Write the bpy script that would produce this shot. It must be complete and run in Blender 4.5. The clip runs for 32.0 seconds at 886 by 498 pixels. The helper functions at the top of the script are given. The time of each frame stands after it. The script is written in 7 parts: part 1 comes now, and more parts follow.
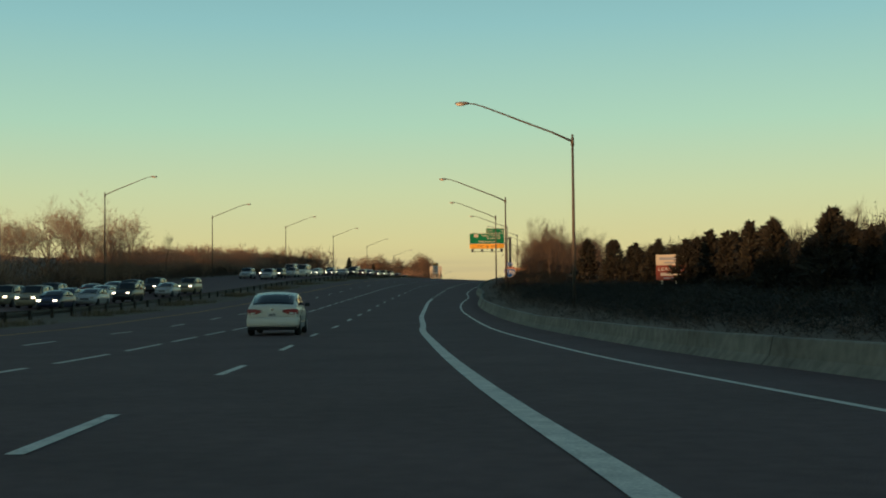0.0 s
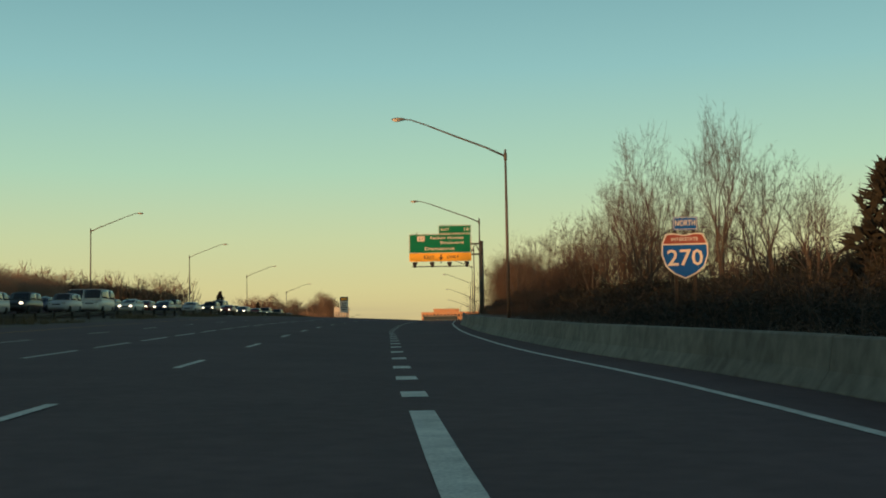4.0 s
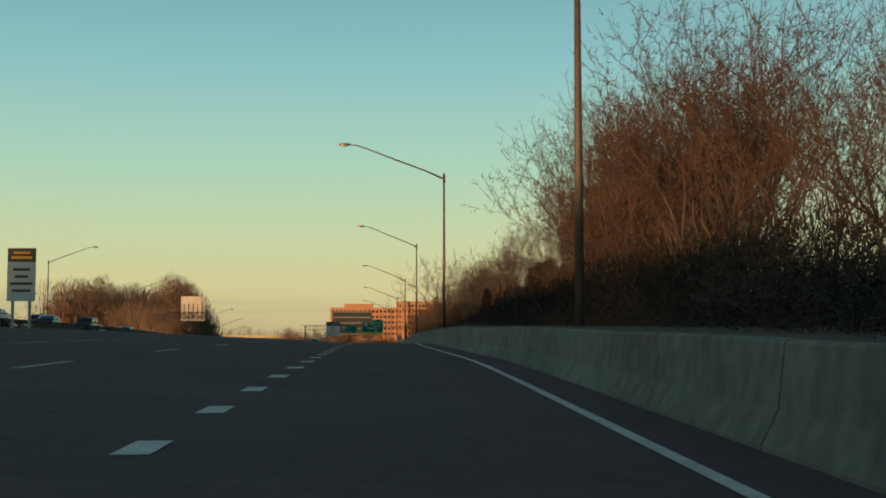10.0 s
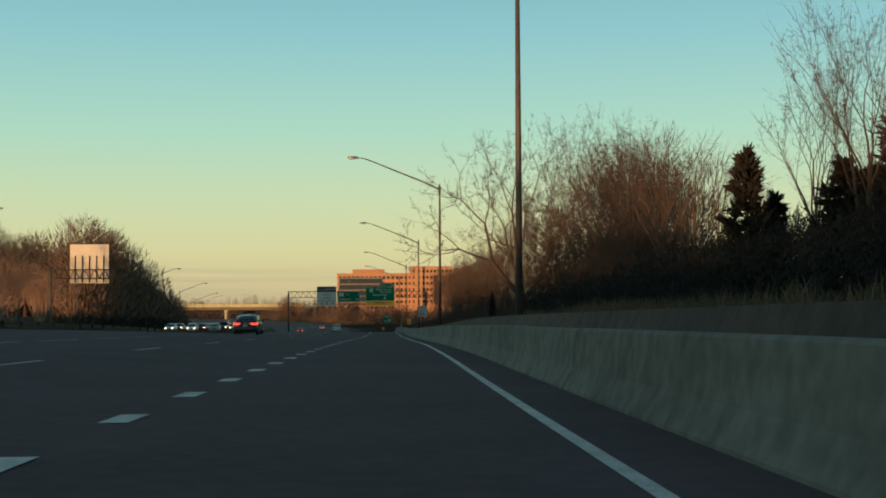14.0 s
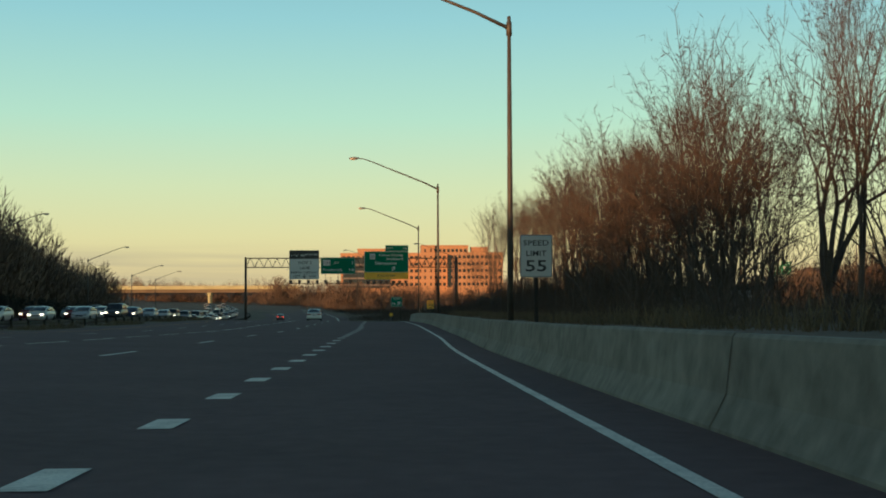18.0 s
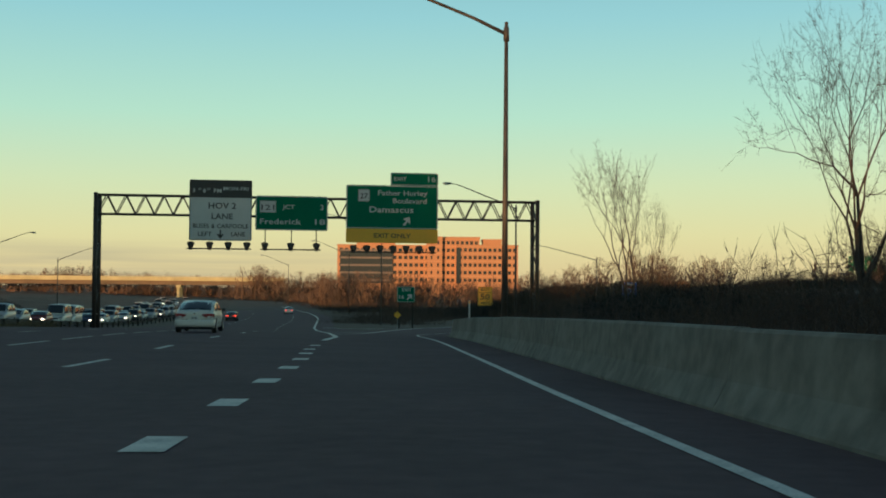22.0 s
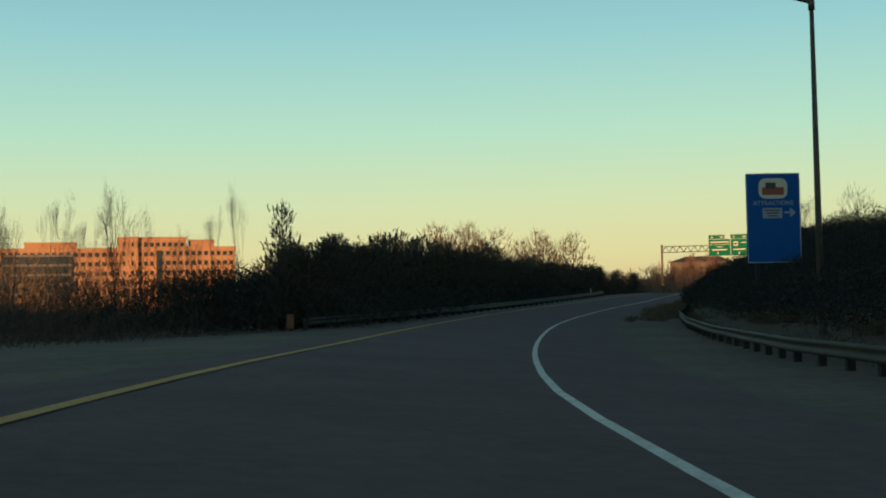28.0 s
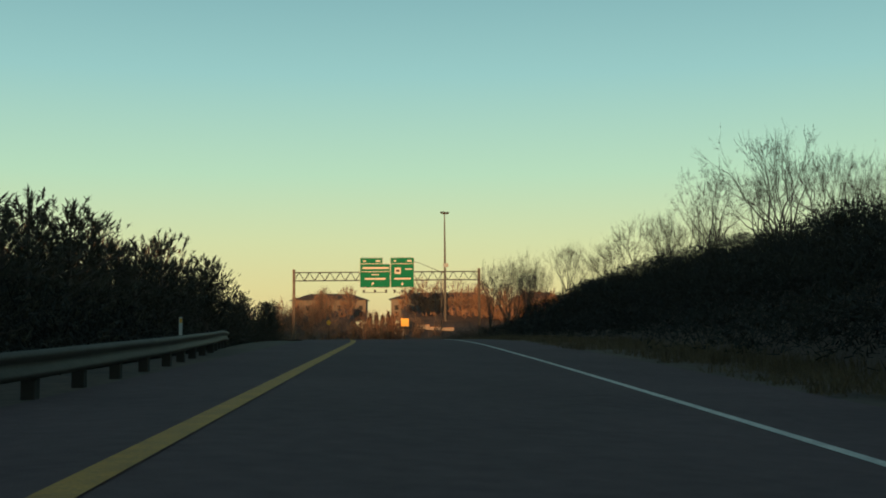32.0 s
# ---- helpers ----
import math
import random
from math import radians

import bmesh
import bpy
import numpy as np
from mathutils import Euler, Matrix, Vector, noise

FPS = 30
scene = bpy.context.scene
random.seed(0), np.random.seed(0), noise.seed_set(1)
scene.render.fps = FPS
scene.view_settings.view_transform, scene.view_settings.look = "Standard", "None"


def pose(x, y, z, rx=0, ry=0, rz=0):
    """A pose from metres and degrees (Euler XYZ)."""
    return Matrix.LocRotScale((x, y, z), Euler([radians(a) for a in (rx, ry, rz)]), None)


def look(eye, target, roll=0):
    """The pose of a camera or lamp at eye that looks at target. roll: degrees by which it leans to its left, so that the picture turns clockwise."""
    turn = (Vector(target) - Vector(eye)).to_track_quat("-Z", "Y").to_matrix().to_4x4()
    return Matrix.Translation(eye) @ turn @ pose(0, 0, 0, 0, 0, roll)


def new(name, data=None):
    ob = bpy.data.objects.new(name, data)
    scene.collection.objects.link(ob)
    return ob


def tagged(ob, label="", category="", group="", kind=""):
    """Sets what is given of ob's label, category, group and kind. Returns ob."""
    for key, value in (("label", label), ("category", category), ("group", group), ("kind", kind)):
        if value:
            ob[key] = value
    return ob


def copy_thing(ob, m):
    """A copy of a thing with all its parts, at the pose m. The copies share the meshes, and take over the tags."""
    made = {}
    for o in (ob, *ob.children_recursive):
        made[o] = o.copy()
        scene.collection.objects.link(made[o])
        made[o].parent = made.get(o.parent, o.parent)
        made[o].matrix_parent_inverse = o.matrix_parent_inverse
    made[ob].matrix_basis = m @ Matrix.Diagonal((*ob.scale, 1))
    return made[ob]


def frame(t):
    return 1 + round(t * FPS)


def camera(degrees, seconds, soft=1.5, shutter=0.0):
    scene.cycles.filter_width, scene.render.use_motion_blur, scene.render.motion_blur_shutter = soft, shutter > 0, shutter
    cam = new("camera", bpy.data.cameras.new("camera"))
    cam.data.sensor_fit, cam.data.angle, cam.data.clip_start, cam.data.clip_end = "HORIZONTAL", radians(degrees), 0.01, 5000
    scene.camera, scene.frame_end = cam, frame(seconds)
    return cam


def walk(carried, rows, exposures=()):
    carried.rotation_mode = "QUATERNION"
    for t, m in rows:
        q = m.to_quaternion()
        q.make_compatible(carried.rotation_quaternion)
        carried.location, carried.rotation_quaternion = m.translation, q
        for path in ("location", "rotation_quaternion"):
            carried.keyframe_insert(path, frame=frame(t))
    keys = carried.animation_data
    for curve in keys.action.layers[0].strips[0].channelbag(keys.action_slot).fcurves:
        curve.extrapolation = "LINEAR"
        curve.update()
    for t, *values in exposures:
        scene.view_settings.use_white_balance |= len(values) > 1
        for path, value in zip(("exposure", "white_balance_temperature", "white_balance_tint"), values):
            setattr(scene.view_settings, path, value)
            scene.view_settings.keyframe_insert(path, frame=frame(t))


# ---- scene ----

# ======== camera and its way ========
# seconds, x, y, z, yaw to the left, pitch up, lean to the left
PATH = [
    (0, 11.46, -3.28, -2.02, 5.27, 2.25, -0.51),
    (0.5, 9.59, 9.65, -2.22, 4.84, 2.18, -0.53),
    (1, 7.84, 22.58, -2.33, 4.41, 2.37, -0.57),
    (1.5, 6.22, 35.50, -2.37, 4.03, 2.83, -0.62),
    (2, 4.73, 48.41, -2.33, 3.64, 2.87, -0.67),
    (2.5, 3.38, 61.31, -2.22, 3.34, 3.40, -0.69),
    (3, 2.15, 74.21, -2.04, 2.63, 3.82, -0.80),
    (3.5, 1.07, 87.11, -1.81, 1.68, 4.15, -0.90),
    (4, 0.13, 100.00, -1.55, 0.65, 4.39, -1.00),
    (4.5, -0.67, 112.90, -1.26, -0.29, 4.52, -1.09),
    (5, -1.32, 125.81, -0.94, -0.98, 4.55, -1.19),
    (5.5, -1.84, 138.73, -0.62, -1.34, 4.55, -1.31),
    (6, -2.22, 151.65, -0.29, -1.70, 4.63, -1.43),
    (6.5, -2.48, 164.60, 0.05, -1.98, 4.72, -1.17),
    (7, -2.63, 177.55, 0.39, -2.16, 4.56, -0.92),
    (7.5, -2.68, 190.52, 0.72, -2.51, 4.53, -0.71),
    (8, -2.63, 203.48, 1.06, -2.97, 4.56, -0.43),
    (8.5, -2.52, 216.44, 1.38, -3.15, 4.75, -0.15),
    (9, -2.35, 229.37, 1.69, -3.23, 4.42, 0.10),
    (9.5, -2.14, 242.27, 1.97, -3.43, 4.42, 0.08),
    (10, -1.91, 255.12, 2.22, -3.44, 4.19, 0.00),
    (10.5, -1.67, 267.91, 2.43, -3.46, 4.00, -0.02),
    (11, -1.45, 280.64, 2.59, -3.49, 3.71, -0.06),
    (11.5, -1.24, 293.31, 2.72, -3.39, 3.54, -0.08),
    (12, -1.06, 305.91, 2.80, -3.25, 3.31, -0.12),
    (12.5, -0.91, 318.45, 2.85, -3.09, 3.32, -0.16),
    (13, -0.79, 330.92, 2.85, -3.06, 3.15, -0.20),
    (13.5, -0.70, 343.32, 2.81, -2.98, 2.94, -0.20),
    (14, -0.64, 355.66, 2.73, -2.88, 2.68, -0.24),
    (14.5, -0.60, 367.93, 2.62, -2.80, 2.42, -0.26),
    (15, -0.58, 380.13, 2.48, -2.75, 2.22, -0.28),
    (15.5, -0.56, 392.28, 2.30, -2.76, 2.10, -0.30),
    (16, -0.54, 404.36, 2.10, -2.84, 2.15, -0.29),
    (16.5, -0.52, 416.38, 1.89, -2.88, 1.96, -0.28),
    (17, -0.50, 428.33, 1.65, -2.65, 1.86, -0.27),
    (17.5, -0.48, 440.21, 1.40, -2.51, 1.97, -0.25),
    (18, -0.46, 452.03, 1.15, -2.49, 1.98, -0.23),
    (18.5, -0.45, 463.78, 0.90, -2.48, 1.76, -0.21),
    (19, -0.44, 475.49, 0.67, -2.60, 1.95, -0.21),
    (19.5, -0.46, 487.17, 0.45, -2.86, 2.16, -0.09),
    (20, -0.51, 498.84, 0.26, -2.88, 2.19, 0.03),
    (20.5, -0.59, 510.54, 0.09, -2.78, 2.06, 0.14),
    (21, -0.71, 522.30, -0.07, -2.51, 2.01, 0.27),
    (21.5, -0.86, 534.16, -0.23, -2.52, 2.19, 0.38),
    (22, -1.03, 546.15, -0.40, -2.41, 1.93, 0.49),
    (22.5, -1.21, 558.30, -0.60, -2.33, 1.89, 0.62),
    (23, -1.34, 570.63, -0.84, -2.33, 1.96, 0.63),
    (23.5, -1.40, 583.15, -1.13, -2.32, 2.07, 0.59),
    (24, -1.33, 595.85, -1.47, -2.63, 1.77, 0.60),
    (24.5, -1.08, 608.72, -1.86, -3.00, 2.02, 0.60),
    (25, -0.58, 621.74, -2.28, -4.36, 2.13, 0.60),
    (25.5, 0.22, 634.88, -2.72, -6.17, 1.74, 0.43),
    (26, 1.36, 648.11, -3.14, -8.05, 1.53, -0.03),
    (26.5, 2.90, 661.37, -3.54, -9.99, 1.52, -0.45),
    (27, 4.86, 674.61, -3.89, -11.98, 1.73, -0.88),
    (27.5, 7.29, 687.80, -4.17, -14.01, 2.17, -1.30),
    (28, 10.19, 700.87, -4.37, -16.05, 2.70, -1.06),
    (28.5, 13.59, 713.80, -4.49, -18.33, 3.00, -0.94),
    (29, 17.51, 726.53, -4.53, -20.96, 3.36, -0.79),
    (29.5, 21.93, 739.06, -4.49, -23.35, 3.57, -0.65),
    (30, 26.86, 751.36, -4.39, -25.86, 4.01, -0.50),
    (30.5, 32.30, 763.42, -4.23, -28.41, 4.08, -0.48),
    (31, 38.24, 775.23, -4.02, -30.85, 4.22, -0.45),
    (31.5, 44.69, 786.80, -3.76, -33.02, 4.35, -0.43),
    (32, 51.63, 798.11, -3.46, -34.66, 4.58, -0.40),
]
cam = camera(40.0, 32.0, soft=1.85)


def eye_row(x, y, z, yaw, pitch, lean):
    a, b = radians(yaw), radians(pitch)
    ahead = Vector((-math.sin(a) * math.cos(b), math.cos(a) * math.cos(b), math.sin(b)))
    return look((x, y, z), Vector((x, y, z)) + ahead * 10, lean)


walk(cam, [(t, eye_row(*row)) for t, *row in PATH], [(0.0, -0.10, 6680, 10), (5.0, -0.12, 6850, 10), (9.0, -0.12, 6620, 10), (13.0, -0.08, 6300, 10), (16.0, 0.12, 6280, 10), (25.0, 0.12, 6280, 10), (28.0, 0.08, 6500, 10), (30.0, 0.06, 6800, 10), (32.0, 0.02, 6950, 10)])

# ======== sky, sun ========
world = bpy.data.worlds.new("world")
scene.world = world
world.use_nodes = True
SUN_AZ, SUN_EL = 38.0, 1.2      # light travels to +y and +x; degrees off +y, degrees up


def sky():
    nt = world.node_tree
    nt.nodes.clear()
    out = nt.nodes.new("ShaderNodeOutputWorld")
    bg = nt.nodes.new("ShaderNodeBackground")
    air = nt.nodes.new("ShaderNodeTexSky")
    air.sky_type, air.sun_disc = "NISHITA", False
    air.sun_elevation = radians(SUN_EL)
    air.sun_rotation = radians(180 + SUN_AZ)
    air.air_density, air.dust_density, air.ozone_density = 1.0, 1.0, 1.0
    co = nt.nodes.new("ShaderNodeTexCoord")
    sep = nt.nodes.new("ShaderNodeSeparateXYZ")
    ramp = nt.nodes.new("ShaderNodeValToRGB")
    els = ramp.color_ramp.elements
    stops = [(0.0, (0.54, 0.44, 0.25)), (0.015, (0.65, 0.55, 0.28)), (0.045, (0.64, 0.63, 0.33)), (0.085, (0.55, 0.66, 0.40)), (0.14, (0.39, 0.65, 0.50)),
             (0.22, (0.25, 0.53, 0.55)), (0.32, (0.14, 0.35, 0.42)), (0.5, (0.06, 0.135, 0.185)), (1.0, (0.025, 0.06, 0.10))]
    while len(els) < len(stops):
        els.new(0.5)
    for e, (p, c) in zip(els, stops):
        e.position, e.color = p, (*c, 1)
    mix = nt.nodes.new("ShaderNodeMix")
    mix.data_type, mix.blend_type = "RGBA", "ADD"
    mix.inputs[0].default_value = 0.04
    nt.links.new(co.outputs["Generated"], sep.inputs[0])
    nt.links.new(sep.outputs["Z"], ramp.inputs[0])
    nt.links.new(ramp.outputs[0], mix.inputs[6])
    nt.links.new(air.outputs[0], mix.inputs[7])
    # long flat bars of grey cloud low over the horizon
    flat = nt.nodes.new("ShaderNodeMapping")
    flat.inputs["Scale"].default_value = (5.0, 5.0, 150.0)
    fog = nt.nodes.new("ShaderNodeTexNoise")
    fog.inputs["Scale"].default_value, fog.inputs["Detail"].default_value = 1.0, 4
    bars = nt.nodes.new("ShaderNodeValToRGB")
    bars.color_ramp.elements[0].position, bars.color_ramp.elements[1].position = 0.30, 0.72
    band = nt.nodes.new("ShaderNodeValToRGB")
    rows = [(0.0, 0.2), (0.012, 0.7), (0.026, 0.7), (0.040, 0.0)]
    while len(band.color_ramp.elements) < len(rows):
        band.color_ramp.elements.new(0.5)
    for e, (p, v) in zip(band.color_ramp.elements, rows):
        e.position, e.color = p, (v, v, v, 1)
    side = nt.nodes.new("ShaderNodeMapRange")
    side.inputs["From Min"].default_value, side.inputs["From Max"].default_value = 0.05, -0.22
    m1 = nt.nodes.new("ShaderNodeMath")
    m2 = nt.nodes.new("ShaderNodeMath")
    m1.operation = m2.operation = "MULTIPLY"
    cloud = nt.nodes.new("ShaderNodeMix")
    cloud.data_type = "RGBA"
    cloud.inputs[7].default_value = (0.40, 0.36, 0.25, 1)
    nt.links.new(co.outputs["Generated"], flat.inputs["Vector"])
    nt.links.new(flat.outputs[0], fog.inputs["Vector"])
    nt.links.new(fog.outputs[0], bars.inputs[0])
    nt.links.new(sep.outputs["Z"], band.inputs[0])
    nt.links.new(sep.outputs["X"], side.inputs["Value"])
    nt.links.new(bars.outputs[0], m1.inputs[0])
    nt.links.new(band.outputs[0], m1.inputs[1])
    nt.links.new(m1.outputs[0], m2.inputs[0])
    nt.links.new(side.outputs[0], m2.inputs[1])
    nt.links.new(m2.outputs[0], cloud.inputs[0])
    nt.links.new(mix.outputs[2], cloud.inputs[6])
    nt.links.new(cloud.outputs[2], bg.inputs[0])
    bg.inputs[1].default_value = 1.0
    nt.links.new(bg.outputs[0], out.inputs[0])


sky()
sun_data = bpy.data.lights.new("sun", "SUN")
sun_data.energy, sun_data.angle, sun_data.color = 5.0, radians(0.6), (1.0, 0.50, 0.20)
sun = new("sun", sun_data)
sa, se = radians(SUN_AZ), radians(SUN_EL)
sun.matrix_world = look((0, 0, 100), Vector((0, 0, 100)) + Vector((math.sin(sa) * math.cos(se), math.cos(sa) * math.cos(se), -math.sin(se))))


# ======== materials ========
MATS = {}


def mat(name, color, rough=0.8, metal=0.0, vary=0.25, scale=2.0, bump=0.0, bump_scale=40.0, stain=None, spec=0.5, emit=0.0, per_object=0.0):
    """A surface with two scales of variation in its base colour, bump and an optional stain colour."""
    if name in MATS:
        return MATS[name]
    m = bpy.data.materials.new(name)
    m.use_nodes = True
    nt = m.node_tree
    b = nt.nodes["Principled BSDF"]
    b.inputs["Roughness"].default_value = rough
    b.inputs["Metallic"].default_value = metal
    b.inputs["Specular IOR Level"].default_value = spec
    co = nt.nodes.new("ShaderNodeTexCoord")
    n1 = nt.nodes.new("ShaderNodeTexNoise")
    n1.inputs["Scale"].default_value, n1.inputs["Detail"].default_value = scale, 6
    n2 = nt.nodes.new("ShaderNodeTexNoise")
    n2.inputs["Scale"].default_value, n2.inputs["Detail"].default_value = scale * 12, 3
    for n in (n1, n2):
        nt.links.new(co.outputs["Object"], n.inputs["Vector"])
    add = nt.nodes.new("ShaderNodeMath")
    add.operation = "ADD"
    nt.links.new(n1.outputs[0], add.inputs[0])
    nt.links.new(n2.outputs[0], add.inputs[1])
    last = add.outputs[0]
    if per_object:
        info = nt.nodes.new("ShaderNodeObjectInfo")
        ma = nt.nodes.new("ShaderNodeMath")
        ma.operation = "MULTIPLY_ADD"
        ma.inputs[1].default_value = per_object
        nt.links.new(info.outputs["Random"], ma.inputs[0])
        nt.links.new(last, ma.inputs[2])
        last = ma.outputs[0]
    ramp = nt.nodes.new("ShaderNodeValToRGB")
    lo = [c * (1 - vary) for c in (stain or color)]
    hi = [min(1, c * (1 + vary)) for c in color]
    ramp.color_ramp.elements[0].position, ramp.color_ramp.elements[1].position = 0.30, 0.68
    ramp.color_ramp.elements[0].color, ramp.color_ramp.elements[1].color = (*lo, 1), (*hi, 1)
    half = nt.nodes.new("ShaderNodeMath")
    half.operation = "MULTIPLY"
    half.inputs[1].default_value = 0.5 / (1 + per_object * 0.5)
    nt.links.new(last, half.inputs[0])
    nt.links.new(half.outputs[0], ramp.inputs[0])
    nt.links.new(ramp.outputs[0], b.inputs["Base Color"])
    if bump:
        n3 = nt.nodes.new("ShaderNodeTexNoise")
        n3.inputs["Scale"].default_value, n3.inputs["Detail"].default_value = bump_scale, 5
        nt.links.new(co.outputs["Object"], n3.inputs["Vector"])
        bp = nt.nodes.new("ShaderNodeBump")
        bp.inputs["Strength"].default_value, bp.inputs["Distance"].default_value = bump, 0.02
        nt.links.new(n3.outputs[0], bp.inputs["Height"])
        nt.links.new(bp.outputs[0], b.inputs["Normal"])
    if emit:
        b.inputs["Emission Color"].default_value = (*color, 1)
        b.inputs["Emission Strength"].default_value = emit
    MATS[name] = m
    return m


ASPHALT = mat("asphalt", (0.145, 0.090, 0.090), 0.95, spec=0.2, vary=0.22, scale=0.35, bump=0.5, bump_scale=60)
PAINT = mat("road paint", (0.80, 0.73, 0.64), 0.7, vary=0.2, scale=3.0, bump=0.3, stain=(0.52, 0.46, 0.40))
YELLOW_PAINT = mat("yellow road paint", (0.62, 0.27, 0.02), 0.7, vary=0.2, scale=3.0, bump=0.3, stain=(0.44, 0.20, 0.03))
CONCRETE = mat("barrier concrete", (0.225, 0.205, 0.17), 0.9, vary=0.22, scale=0.3, bump=0.12, bump_scale=30, stain=(0.125, 0.105, 0.082))
DECK = mat("bridge concrete", (0.52, 0.52, 0.32), 0.9, vary=0.12, scale=0.3, stain=(0.42, 0.41, 0.25))
DRY_GRASS = mat("dry grass ground", (0.125, 0.076, 0.052), 0.95, vary=0.35, scale=0.25, bump=0.8, bump_scale=8, stain=(0.075, 0.050, 0.032))
STRAW = mat("dry grass blades", (0.15, 0.108, 0.06), 0.9, vary=0.35, scale=1.5, stain=(0.085, 0.06, 0.035))
BARK = mat("grey bark", (0.085, 0.066, 0.053), 0.95, vary=0.35, scale=3.0, bump=0.6, bump_scale=20, per_object=0.5)
TWIG = mat("bare twigs", (0.072, 0.051, 0.042), 0.95, vary=0.3, scale=2.0, per_object=0.6)
PALE_BARK = mat("pale brown bark", (0.27, 0.18, 0.13), 0.95, vary=0.3, scale=2.0, per_object=0.4)
TREE_TWIG = mat("brown tree twigs", (0.080, 0.060, 0.048), 0.95, vary=0.3, scale=2.0, per_object=0.6)
BRUSH = mat("reddish brush twigs", (0.088, 0.058, 0.041), 0.95, vary=0.35, scale=1.0, stain=(0.054, 0.038, 0.028))
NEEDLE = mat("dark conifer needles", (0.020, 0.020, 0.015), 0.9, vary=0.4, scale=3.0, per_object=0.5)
PINE = mat("pine needles", (0.058, 0.050, 0.035), 0.85, vary=0.4, scale=3.0, per_object=0.5)
STEEL = mat("weathered pole steel", (0.10, 0.088, 0.075), 0.6, metal=0.2, vary=0.25, scale=2.0, stain=(0.075, 0.06, 0.05))
DARK_STEEL = mat("brown gantry steel", (0.07, 0.055, 0.045), 0.6, metal=0.4, vary=0.25, scale=2.0)
GALV = mat("galvanised steel", (0.30, 0.29, 0.27), 0.5, metal=0.6, vary=0.2, scale=2.0)
RAIL = mat("rusty guard rail", (0.052, 0.040, 0.032), 0.7, metal=0.2, vary=0.35, scale=1.5, stain=(0.045, 0.034, 0.027))
POST_WOOD = mat("guard rail post wood", (0.035, 0.028, 0.022), 0.95, vary=0.3, scale=4)
SIGN_GREEN = mat("green sign sheet", (0.004, 0.15, 0.080), 0.8, spec=0.12, vary=0.08, scale=1.0)
SIGN_WHITE = mat("white sign sheet", (0.58, 0.57, 0.54), 0.7, vary=0.06, scale=1.0)
SIGN_YELLOW = mat("yellow sign sheet", (0.85, 0.42, 0.03), 0.5, vary=0.06, scale=1.0)
SIGN_BLUE = mat("blue sign sheet", (0.01, 0.09, 0.33), 0.8, spec=0.12, vary=0.08, scale=1.0)
SIGN_RED = mat("red sign sheet", (0.24, 0.045, 0.03), 0.5, vary=0.08, scale=1.0)
SIGN_DARK = mat("dark sign sheet", (0.035, 0.03, 0.03), 0.5, vary=0.1, scale=1.0)
# blue-grey print, used in places instead of the white sheet
SIGN_GREY = mat("blue-grey sign print", (0.26, 0.30, 0.38), 0.7, vary=0.1, scale=2.0)
SIGN_BACK = mat("bare aluminium sign back", (0.50, 0.48, 0.42), 0.5, metal=0.3, vary=0.12, scale=0.8)


# ======== meshes ========
def mesh_object(name, verts, faces, material, parent=None, label="", smooth=False):
    me = bpy.data.meshes.new(name)
    me.from_pydata(verts, [], faces)
    me.materials.append(material)
    if smooth:
        me.polygons.foreach_set("use_smooth", [True] * len(me.polygons))
    me.update()
    ob = new(name, me)
    if parent is not None:
        ob.parent = parent
    if label:
        ob["label"] = label
    return ob


def part(name, bm, material, parent=None, label="", smooth=False):
    me = bpy.data.meshes.new(name)
    bm.normal_update()
    bm.to_mesh(me)
    bm.free()
    me.materials.append(material)
    if smooth:
        me.polygons.foreach_set("use_smooth", [True] * len(me.polygons))
    ob = new(name, me)
    if parent is not None:
        ob.parent = parent
    if label:
        ob["label"] = label
    return ob


def add_box(bm, size, m=Matrix(), bevel=0.0):
    r = bmesh.ops.create_cube(bm, size=1.0, matrix=m @ Matrix.Diagonal((*size, 1)))
    if bevel:
        edges = {e for v in r["verts"] for e in v.link_edges}
        bmesh.ops.bevel(bm, geom=list(edges), offset=bevel, segments=2, affect="EDGES", profile=0.6)
    return bm


def box(size, at=(0, 0, 0), bevel=0.0, turn=(0, 0, 0)):
    return add_box(bmesh.new(), size, pose(*at, *turn), bevel)


def add_tube(bm, pts, radii, sides=8, caps=True):
    """A tube through points with a radius at each."""
    pts = [Vector(p) for p in pts]
    rings = []
    for i, p in enumerate(pts):
        d = (pts[min(i + 1, len(pts) - 1)] - pts[max(i - 1, 0)]).normalized()
        a = d.orthogonal().normalized() if abs(d.z) > 0.9 else d.cross(Vector((0, 0, 1))).normalized()
        b = d.cross(a)
        r = radii[i] if isinstance(radii, (list, tuple)) else radii
        rings.append([bm.verts.new(p + (a * math.cos(2 * math.pi * k / sides) + b * math.sin(2 * math.pi * k / sides)) * r) for k in range(sides)])
    for u, v in zip(rings, rings[1:]):
        for k in range(sides):
            bm.faces.new((u[k], u[(k + 1) % sides], v[(k + 1) % sides], v[k]))
    if caps:
        bm.faces.new(rings[0][::-1])
        bm.faces.new(rings[-1])
    bmesh.ops.recalc_face_normals(bm, faces=bm.faces)
    return bm


def tube(pts, radii, sides=8):
    return add_tube(bmesh.new(), pts, radii, sides)


def thing(name, at, label, category, group="", turn=0.0, kind=""):
    """An Empty at a thing's base."""
    e = new(name)
    e.empty_display_size = 0.3
    e.matrix_basis = pose(*at, 0, 0, turn)
    return tagged(e, label, category, group, kind)


